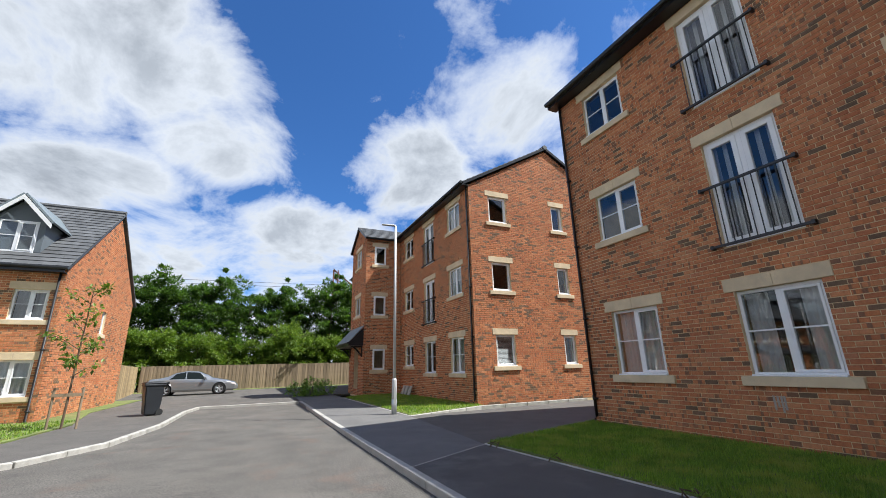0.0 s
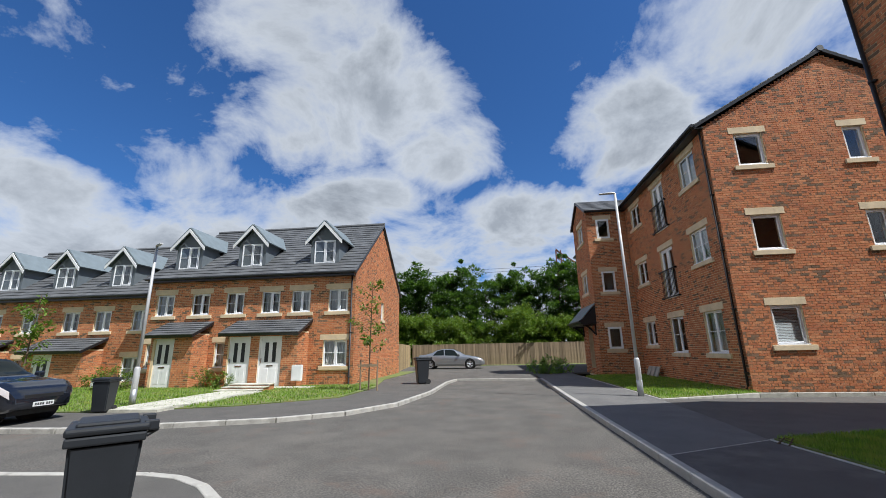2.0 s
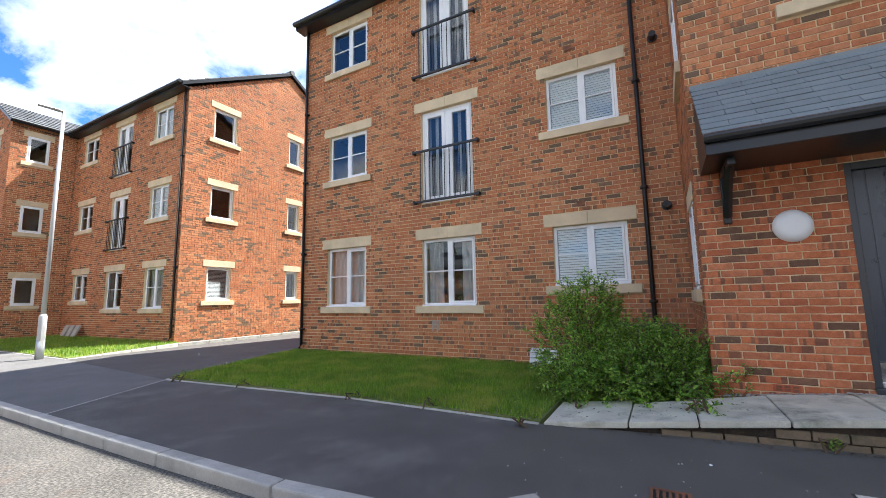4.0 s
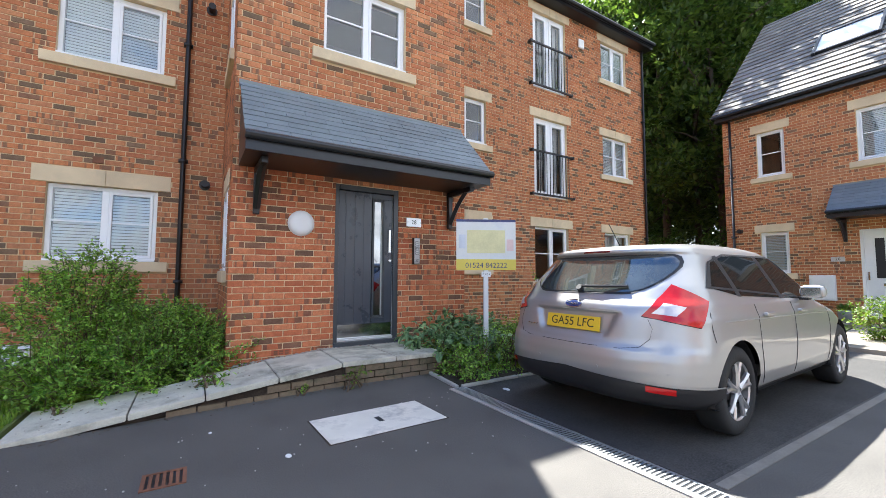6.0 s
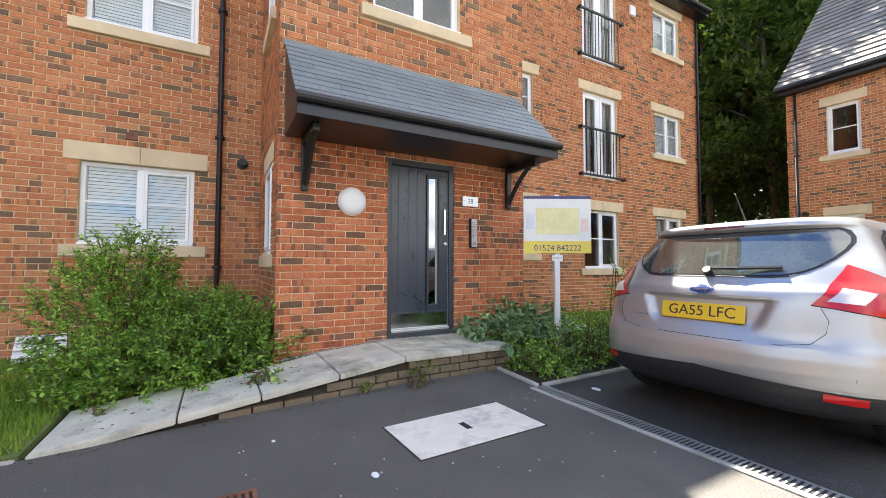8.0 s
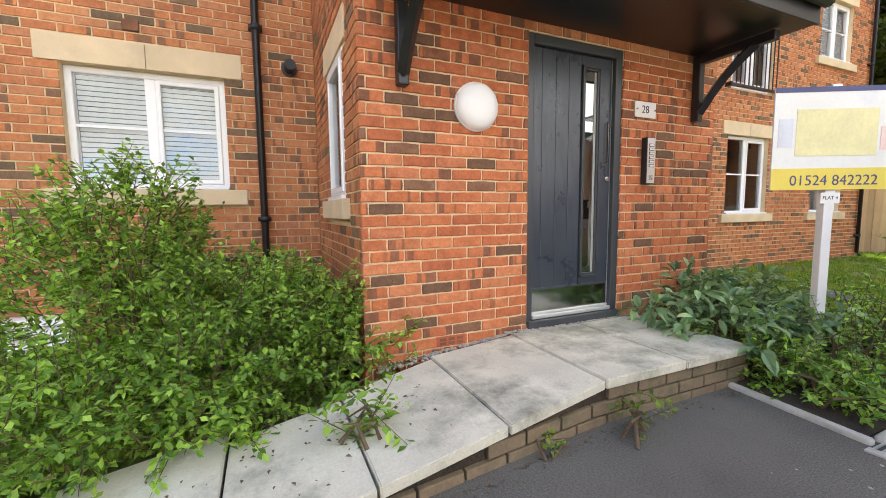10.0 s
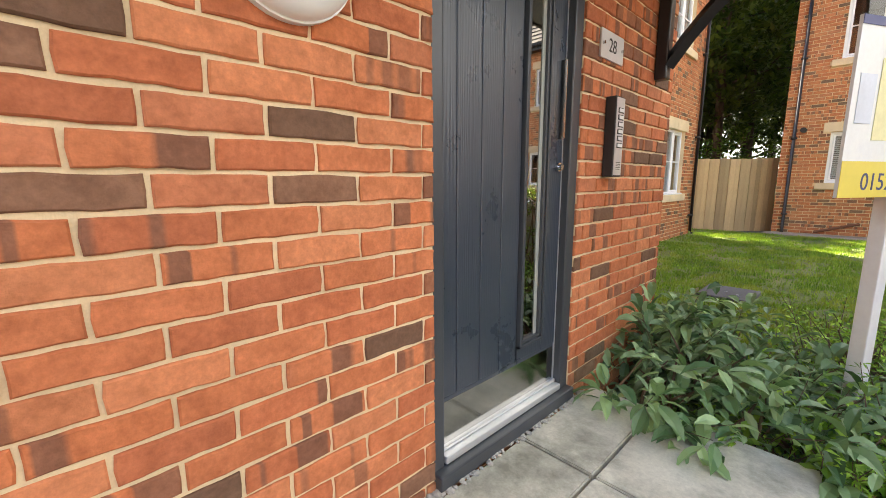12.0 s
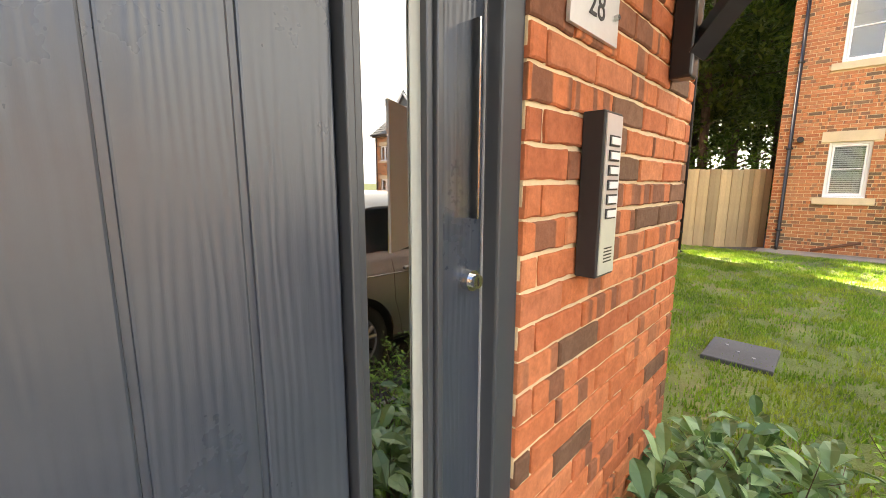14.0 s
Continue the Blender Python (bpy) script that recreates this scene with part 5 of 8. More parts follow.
for k in range(6):
    variants.append(rough_brick(0.215, 60 + k))
base = TF.matrix()
cut_mesh = {}
rnd = random.Random(77)
for i, (l, r, z) in enumerate(CLOSE):
    if r - l > 0.21:
        me = variants[(i * 7 + i // 5) % 6]
    else:
        key = round(r - l, 3)
        if key not in cut_mesh:
            cut_mesh[key] = rough_brick(r - l, 90)
        me = cut_mesh[key]
    ob = new("brick", me)
    ob.parent = tower_wall
    ob.matrix_basis = base @ Matrix.Translation((l + 0.0, rnd.uniform(-0.003, 0.001), z + rnd.uniform(-0.001, 0.001)))


def leaves_in_pot(rnd):
    """A tuft of narrow leaves standing in a pot."""
    verts, faces = [], []
    for _ in range(70):
        a, b, h, k = rnd.uniform(0, math.tau), rnd.uniform(0.02, 0.16), rnd.uniform(0.08, 0.22), len(verts)
        c, s = math.cos(a), math.sin(a)
        x, y = c * b * 0.5, s * b * 0.5
        verts += [(x, y, 0.27), (x + c * b * 0.5 - s * 0.02, y + s * b * 0.5 + c * 0.02, 0.28 + h * 0.6), (x + c * b, y + s * b, 0.28 + h), (x + c * b * 0.5 + s * 0.02, y + s * b * 0.5 - c * 0.02, 0.28 + h * 0.6)]
        faces.append((k, k + 1, k + 2, k + 3))
    return verts, faces


W = Face(5.36, -0.45, 0, -1)  # the entrance wall in the world: u from its left corner
lamp = thing("wall_light", W.at(0.82, 1.82), "round white opal bulkhead light on the brick wall", "light")
bm = bmesh.new()
prof = [(0.0, 0.155), (0.03, 0.155), (0.045, 0.15), (0.07, 0.13), (0.085, 0.09), (0.09, 0.0)]
rings = [[bm.verts.new((-d, r * math.cos(a * math.tau / 40), r * math.sin(a * math.tau / 40))) for a in range(40)] for d, r in prof[:-1]]
top = bm.verts.new((-0.09, 0, 0))
for r0, r1 in zip(rings, rings[1:]):
    for k in range(40):
        bm.faces.new((r0[k], r0[(k + 1) % 40], r1[(k + 1) % 40], r1[k]))
for k in range(40):
    bm.faces.new((rings[-1][k], rings[-1][(k + 1) % 40], top))
part("diffuser", bm, M["lamp_w"], lamp, smooth=True)
part("base_ring", tube(bmesh.new(), [(0.0, 0, 0), (-0.02, 0, 0)], 0.16, 40), M["white"], lamp)
num = thing("house_number_sign", W.at(2.40, 1.945), "clear plastic plate with the number 28", "sign")
part("plate", boxes((-0.012, -0.003, -0.12, 0.12, -0.062, 0.062)), M["silver"], num, "pale acrylic plate")
WN = Face(0, 0, 0, -1)
text_part("digits", "28", 0.085, upright(WN, 0.0, 0.0, 0.013), M["black"], num, "black digits 28")
for y in (-0.1, 0.1):
    part("screw", tube(bmesh.new(), [(-0.012, y, 0), (-0.022, y, 0)], 0.007, 10), M["steel"], num)
ic = thing("door_intercom", W.at(2.43, 1.53), "slim black intercom panel with six call buttons", "intercom")
part("housing", boxes((-0.055, -0.002, -0.05, 0.05, -0.19, 0.19), bevel=0.004), M["black"], ic)
part("face_plate", boxes((-0.0575, -0.054, -0.043, 0.043, -0.183, 0.183)), M["silver"], ic, "brushed aluminium face plate")
for i in range(6):
    z = 0.125 - i * 0.033
    b = part("button_frame", boxes((-0.060, -0.0572, -0.03, 0.026, z - 0.012, z + 0.012)), M["black"], ic)
    part("call_button", boxes((-0.0625, -0.0598, -0.025, 0.021, z - 0.008, z + 0.008)), M["white"], b)
for i in range(5):
    part("speaker_slot", boxes((-0.0585, -0.0572, -0.025, 0.02, -0.155 + i * 0.008, -0.152 + i * 0.008)), M["black"], ic)
ab = thing("air_brick", W.at(0.626, 0.2535), "terracotta air brick low in the wall", "vent")
part("grille", boxes((-0.004, 0.01, -0.107, 0.107, -0.033, 0.033)), M["terracotta"], ab)
for i in range(3):
    for j in range(2):
        part("slot", boxes((-0.0055, -0.003, -0.09 + i * 0.063, -0.045 + i * 0.063, -0.024 + j * 0.027, -0.004 + j * 0.027)), M["rust"], ab)
# flue outlets, wall vents, pale box, satellite gear on the front
FA = Face(7.33, 7.7, 0, -1)
for z in (2.55, 5.35):
    v = thing("boiler_flue", FA.at(7.95, z), "short round black boiler flue", "flue")
    bm = tube(bmesh.new(), [(0.0, 0, 0), (-0.16, 0, 0)], 0.05, 20)
    part("outlet", bm, M["black"], v, smooth=False)
    part("collar", tube(bmesh.new(), [(-0.002, 0, 0), (-0.02, 0, 0)], 0.075, 20), M["black"], v)
for u, z in ((6.68, 2.75), (6.62, 5.62)):
    v = thing("wall_vent", FA.at(u, z), "small red-brown plastic wall vent", "vent")
    part("cover", boxes((-0.02, -0.002, -0.06, 0.06, -0.045, 0.045), bevel=0.004), M["rust"], v)
wp = thing("waste_pipe", (7.33, -0.02, 0.66), "brown-black waste pipe running along the wall", "pipe")
part("pipe", tube(tube(bmesh.new(), [(-0.05, 0.0, 0.02), (-0.05, 0.7, 0.045), (-0.05, 0.74, 0.02)], 0.022, 8), [(-0.05, -0.02, 0.06), (-0.05, -0.02, -0.6)], 0.026, 8), M["iron"], wp, "", True)
for y in (0.15, 0.5):
    part("clip", boxes((-0.08, -0.002, y, y + 0.025, 0.0, 0.06)), M["iron"], wp)
mb = thing("meter_box", (7.33, 1.75, 0.02), "low white meter cover against the brick wall", "meter box")
bm = bmesh.new()
prism(bm, [(-0.28, -0.22), (-0.03, -0.22), (-0.03, 0.22), (-0.28, 0.22)], 0.0, 0.28)
for v in bm.verts:
    if v.co.z > 0.2 and v.co.x < -0.2:
        v.co.x += 0.12
part("cover", bm, M["white"], mb)
for i in range(3):
    part("rib", boxes((-0.29 + 0.1 * i * 0.4, -0.26 + 0.1 * i * 0.4, -0.21, 0.21, 0.06 + i * 0.08, 0.065 + i * 0.08)), M["kerb"], mb)
copy_thing(mb, Matrix.Translation((7.33, -4.6, 0.06)))
ho = thing("security_alarm", (7.33, -9.0, 7.55), "small white alarm box on the brick wall", "alarm")
part("case", boxes((-0.07, -0.002, -0.11, 0.11, -0.13, 0.13), bevel=0.03), M["white"], ho)
for y, z in ((3.9, 0.72),):
    ef = thing("lime_stain", (7.33, y, z), "white salt stain dripping on brick", "stain")
    bm = bmesh.new()
    for i, (dy, h) in enumerate(((-0.07, 0.16), (-0.03, 0.2), (0.02, 0.12), (0.07, 0.17))):
        box(bm, -0.0035, -0.0022, dy, dy + 0.03, -h, 0.04)
    part("streak", bm, M["kerb"], ef)

# raised slabs and ramp to the door
step = thing("entrance_ramp", (4.4, -1.5, 0), "worn concrete slab ramp and step on brick edging", "ramp", kind="structure")


def ramp_z(y):
    return 0.25 if y < -1.5 else 0.25 - 0.235 * (y + 1.5) / 2.46


def edge_x(y):
    return 4.45 if y < -1.5 else 4.45 - 0.30 * (y + 1.5) / 2.46


def slab(y0, y1, xa0, xa1, xb0, xb1, tilt=0.0):
    bm = bmesh.new()
    g = 0.006
    pts = [(xa0 + g, y0 + g), (xa1 - g, y0 + g), (xb1 - g, y1 - g), (xb0 + g, y1 - g)]
    lo = [bm.verts.new((x - 4.4, y + 1.5, ramp_z(y) - 0.05)) for x, y in pts]
    hi = [bm.verts.new((x - 4.4, y + 1.5, ramp_z(y) + tilt)) for x, y in pts]
    bm.faces.new(lo[::-1]), bm.faces.new(hi)
    for i in range(4):
        bm.faces.new((lo[i], lo[(i + 1) % 4], hi[(i + 1) % 4], hi[i]))
    bmesh.ops.bevel(bm, geom=list(bm.edges), offset=0.006, segments=2, affect="EDGES")
    part("slab", bm, M["slab"], step)


for i, (y0, y1) in enumerate(((-2.80, -2.16), (-2.16, -1.53))):
    slab(y0, y1, 4.42, 5.01, 4.42, 5.01, 0.004 * (i % 2))
    slab(y0, y1, 5.01, 5.33, 5.01, 5.33)
ys = [-1.53, -0.89, -0.28, 0.25, 0.97]
for i, (y0, y1) in enumerate(zip(ys, ys[1:])):
    b0, b1 = (5.30, 5.30) if i == 0 else ((5.25, 5.1) if i == 1 else (5.05, 4.95))
    slab(y0, y1, edge_x(y0) - 0.03, b0, edge_x(y1) - 0.03, b1, 0.003 * (i % 2))
bm = bmesh.new()
prism(bm, [(4.47, -2.76), (5.33, -2.76), (5.33, -1.5), (4.47, -1.5)], -0.1, 0.198)
prism(bm, [(4.47, -1.5), (5.28, -1.5), (5.0, 0.9), (4.2, 0.9)], -0.1, 0.198)
for v in bm.verts:
    if v.co.y > 0 and v.co.z > 0:
        v.co.z = -0.03
for v in bm.verts:
    v.co -= Vector((4.4, -1.5, 0))
part("fill", bm, M["soil"], step)
for k, face, length in ((0, Face(4.40, 0.0, 0, -1), 2.82), (1, Face(4.455, -2.78, 1, 0), 0.88)):
    for c in range(3):
        z = -0.022 + c * 0.075
        u = 0.1125 * (c % 2)
        while u + 0.2 < length:
            y = face.at(u, 0).y
            if k == 1 or ramp_z(y + 0.0) - 0.06 > z + 0.06:
                bm = fbox(bmesh.new(), face, u, u + 0.213, z, z + 0.065, -0.1, 0.0, 0.004)
                for v in bm.verts:
                    v.co -= Vector((4.4, -1.5, 0))
                    if k == 0:
                        v.co.x += edge_x(v.co.y - 1.5) - 4.4
                part("brick", bm, M["edge"], step)
            u += 0.225
# pebbles along the wall's foot
rnd = random.Random(9)
bm = bmesh.new()
for _ in range(420):
    y = rnd.uniform(-2.7, -0.55)
    x = 5.36 - rnd.uniform(0.0, 0.045) if y < -0.9 else 5.36 - rnd.uniform(0.0, 0.09)
    r = rnd.uniform(0.006, 0.014)
    m = Matrix.Translation((x, y, ramp_z(y) + r * 0.2 - (0.01 if y > -1.5 else 0))) @ Matrix.Diagonal((r * 1.3, r, r * 0.7, 1))
    bmesh.ops.create_icosphere(bm, subdivisions=1, radius=1.0, matrix=m)
tagged(part("pebbles", bm, M["kerb"]), "small grey pebbles along the wall foot", "gravel", kind="stuff")

# covers and drains in the tarmac
mh = thing("manhole_cover", (3.32, -1.485, 0.0), "pale concrete inspection cover set in tarmac", "manhole cover")
mh.rotation_euler = (0, 0, radians(2.2))
part("cover", boxes((-0.27, 0.27, -0.49, 0.49, -0.02, 0.006), bevel=0.004), M["cover"], mh)
part("surround", boxes((-0.282, 0.282, -0.502, 0.502, -0.03, 0.0025)), M["soil"], mh)
part("keyhole", boxes((-0.055, 0.055, -0.022, 0.022, 0.0, 0.0085)), M["iron"], mh, "dark lifting slot")
gr = thing("gully_grate", (3.06, -0.05, 0.0), "small rusty iron drain grate", "drain")
part("frame", boxes((-0.11, 0.11, -0.11, -0.09, -0.01, 0.006), (-0.11, 0.11, 0.09, 0.11, -0.01, 0.006), (-0.11, -0.09, -0.09, 0.09, -0.01, 0.006), (0.09, 0.11, -0.09, 0.09, -0.01, 0.006)), M["rust"], gr)
for i in range(5):
    part("bar", boxes((-0.09, 0.09, -0.075 + i * 0.033, -0.058 + i * 0.033, -0.01, 0.005)), M["rust"], gr)
part("well", boxes((-0.09, 0.09, -0.09, 0.09, -0.02, 0.001)), M["black"], gr)
ch = thing("channel_drain", (3.76, -2.56, 0.0), "galvanised slotted channel drain across the bays", "drain")
part("edge", boxes((-6.5, 0, 0.0755, 0.112, -0.05, 0.009)), M["kerb"], ch, "pale concrete edging")
part("trough", boxes((-6.5, 0, -0.07, 0.07, -0.03, 0.002)), M["black"], ch)
part("rail", boxes((-6.5, 0, -0.075, -0.06, -0.01, 0.008)), M["galv"], ch)
part("rail", boxes((-6.5, 0, 0.06, 0.075, -0.01, 0.008)), M["galv"], ch)
slat = None
for i in range(216):
    x = -0.015 - i * 0.03
    if slat is None:
        slat = part("slat", boxes((-0.006, 0.006, -0.06, 0.06, -0.008, 0.007)), M["galv"], ch)
    else:
        c = new("slat", slat.data)
        c.parent = ch
    (slat if i == 0 else c).location = (x, 0, 0)
for x in (1.34, -1.2, -3.7):
    ln = thing("bay_line", (x, -2.7, 0.0), "pale block line between parking bays", "marking", kind="structure")
    part("line", boxes((-0.032, 0.032, -6.0, 0, -0.02, 0.005)), M["old_line"], ln)
sheet("parking_bay", [(1.4, -2.66), (3.72, -2.66), (3.88, -8.2), (2.5, -8.42), (1.4, -8.4)], 0.003, M["bay"], "dark tarmac parking bay", "ground", 0.02)
sheet("front_path", [(6.1, -13.85), (-4.0, -13.85), (-4.0, -9.0), (2.4, -9.0), (2.9, -11.5), (3.1, -13.2), (6.1, -13.2)], 0.07, M["path_slab"], "pale slab path in front of the house", "path", 0.1)
kerb_line([(3.94, -8.22), (2.5, -8.45)], top=0.065, w=0.05, label="timber-brown edging at the end of the bay")
lc = thing("lawn_cover", (5.37, -6.16, 0.06), "dark plastic inspection cover in the lawn", "manhole cover")
part("cover", boxes((-0.25, 0.25, -0.29, 0.29, -0.02, 0.04), bevel=0.01), M["slate"], lc)
for x, y in ((-0.1, 0.1), (0.12, -0.1), (0.02, 0.02)):
    part("bolt", tube(bmesh.new(), [(x, y, 0.03), (x, y, 0.046)], 0.014, 8), M["galv"], lc)
# letting sign
sg = thing("estate_sign", (4.37, -3.40, 0.05), "white and yellow letting board on a white post", "sign")
sg.rotation_euler = (0, 0, radians(-28))
part("post", boxes((-0.03, 0.03, -0.03, 0.03, -0.05, 1.88), bevel=0.004), M["white"], sg, "white timber post")
bd = part("board", boxes((-0.045, -0.033, -0.39, 0.39, 1.2, 1.86)), M["board"], sg, "pale board with blurred yellow and grey print")
part("band", boxes((-0.0475, -0.0455, -0.39, 0.39, 1.2, 1.34)), M["yellow"], bd, "yellow band with phone number")
SN = Face(0, 0, 0, -1)
text_part("digits", "01524 842222", 0.095, upright(SN, 0.0, 1.258, 0.048), M["navy"], bd, "dark phone number")
part("band", boxes((-0.0475, -0.0455, -0.39, 0.39, 1.828, 1.86)), M["navy"], bd, "dark blue band")
part("panel", boxes((-0.0475, -0.0455, -0.25, 0.25, 1.42, 1.72)), M["yellow_p"], bd, "soft yellow panel")
part("panel", boxes((-0.0475, -0.0455, -0.36, -0.27, 1.45, 1.60)), M["pink_p"], bd, "faint pink patch")
part("panel", boxes((-0.0475, -0.0455, 0.27, 0.36, 1.48, 1.66)), M["grey_p"], bd, "faint blue-grey patch")
fl = part("tag", boxes((-0.036, -0.031, -0.06, 0.06, 1.11, 1.18)), M["white"], sg, "small white tag")
text_part("letters", "FLAT 4", 0.032, upright(SN, 0.0, 1.145, 0.0365), M["black"], fl)

# ---- cars ----
def lerp_rows(rows, s):
    """Smooth interpolation in a table of (s, a, b, ...)."""
    if s <= rows[0][0]:
        return rows[0][1:]
    for r0, r1 in zip(rows, rows[1:]):
        if s <= r1[0]:
            t = (s - r0[0]) / (r1[0] - r0[0])
            t = t * t * (3 - 2 * t) * 0.5 + t * 0.5
            return tuple(a + (b - a) * t for a, b in zip(r0[1:], r1[1:]))
    return rows[-1][1:]


class Shell:
    """A car's skin, from the tail (s = 0) to the nose: per station the sill, belt and top heights, half width and roof half width."""

    def __init__(self, rows):
        self.rows, self.length = rows, rows[-1][0]

    def at(self, s, v, side=1, out=0.0):
        zs, zb, zt, w, wr = lerp_rows(self.rows, s)
        zb = min(zb, zt - 0.02)
        key = [(0.0, w * 0.90, zs), (0.10, w * 0.985, zs + (zb - zs) * 0.16), (0.30, w, zs + (zb - zs) * 0.45), (0.44, w * 0.995, zs + (zb - zs) * 0.78), (0.54, w * 0.965, zb),
               (0.76, (wr * 0.8 + w * 0.2) * 0.99, zb + (zt - zb) * 0.72), (0.84, wr * 0.93, zb + (zt - zb) * 0.90), (0.91, wr * 0.74, zb + (zt - zb) * 0.968), (1.0, 0.0, zt)]
        y, z = lerp_lin(key, v)
        p = Vector((s, side * y, z))
        if out:
            e = 0.01
            a, b = self.at(min(s + e, self.length), v, side), self.at(max(s - e, 0), v, side)
            c, d = self.at(s, min(v + e, 1), side), self.at(s, max(v - e, 0), side)
            n = (a - b).cross(c - d)
            if n.length > 1e-9:
                n.normalize()
                if n.dot(Vector((s - self.length / 2, y * side * 2, z - 0.6))) < 0:
                    n = -n
                p = p + n * out
        return p

    def patch(self, pts, out, nu=10, nv=8, side=1, thick=0.0):
        """A piece of skin over a quad of (s, v) corners, raised by out."""
        verts, faces = [], []
        (s0, v0), (s1, v1), (s2, v2), (s3, v3) = pts
        for i in range(nu + 1):
            for j in range(nv + 1):
                a, b = i / nu, j / nv
                s = (s0 * (1 - a) + s1 * a) * (1 - b) + (s3 * (1 - a) + s2 * a) * b
                v = (v0 * (1 - a) + v1 * a) * (1 - b) + (v3 * (1 - a) + v2 * a) * b
                verts.append(tuple(self.at(s, v, side, out)))
        for i in range(nu):
            for j in range(nv):
                k = i * (nv + 1) + j
                faces.append((k, k + nv + 1, k + nv + 2, k + 1))
        return verts, faces


def lerp_lin(key, v):
    for k0, k1 in zip(key, key[1:]):
        if v <= k1[0]:
            t = (v - k0[0]) / (k1[0] - k0[0])
            return tuple(a + (b - a) * t for a, b in zip(k0[1:], k1[1:]))
    return key[-1][1:]


def wheel(parent, x, y, r, side):
    """A tyre and a five-spoke rim."""
    bm = bmesh.new()
    prof = [(0.10, r * 0.66), (0.105, r * 0.9), (0.085, r * 0.985), (0.04, r), (-0.04, r), (-0.085, r * 0.985), (-0.105, r * 0.9), (-0.10, r * 0.66)]
    rings = [[bm.verts.new((x + q * math.cos(a * math.tau / 36), y + d, r + q * math.sin(a * math.tau / 36))) for a in range(36)] for d, q in prof]
    for r0, r1 in zip(rings, rings[1:] + rings[:1]):
        for k in range(36):
            bm.faces.new((r0[k], r0[(k + 1) % 36], r1[(k + 1) % 36], r1[k]))
    ty = part("tyre", bm, M["tyre"], parent, "black rubber tyre", True)
    o = side * 0.098
    bm = bmesh.new()
    R = r * 0.67
    for q0, q1, d0, d1 in ((R, R * 0.93, o, o - side * 0.012), (R * 0.93, R * 0.90, o - side * 0.012, o - side * 0.09)):
        a0 = [bm.verts.new((x + q0 * math.cos(a * math.tau / 36), y + d0, r + q0 * math.sin(a * math.tau / 36))) for a in range(36)]
        a1 = [bm.verts.new((x + q1 * math.cos(a * math.tau / 36), y + d1, r + q1 * math.sin(a * math.tau / 36))) for a in range(36)]
        for k in range(36):
            bm.faces.new((a0[k], a0[(k + 1) % 36], a1[(k + 1) % 36], a1[k]))
    for k in range(5):
        a = k * math.tau / 5 + 0.3
        for da in (-0.12, 0.12):
            c, s = math.cos(a + da * 0.6), math.sin(a + da * 0.6)
            c2, s2 = math.cos(a + da * 1.7), math.sin(a + da * 1.7)
            tube(bm, [(x + c * R * 0.16, y + o - side * 0.022, r + s * R * 0.16), (x + (c + c2) / 2 * R * 0.6, y + o - side * 0.012, r + (s + s2) / 2 * R * 0.6), (x + c2 * R * 0.95, y + o - side * 0.01, r + s2 * R * 0.95)], [R * 0.13, R * 0.085, R * 0.095], 6)
    tube(bm, [(x, y + o - side * 0.05, r), (x, y + o - side * 0.005, r)], R * 0.2, 16)
    part("rim", bm, M["alloy"], parent, "silver five-spoke alloy wheel rim", False)
    part("hub_disc", tube(bmesh.new(), [(x, y + o - side * 0.1, r), (x, y + o - side * 0.085, r)], R * 0.86, 24), M["black"], ty, "dark brake disc behind the spokes")


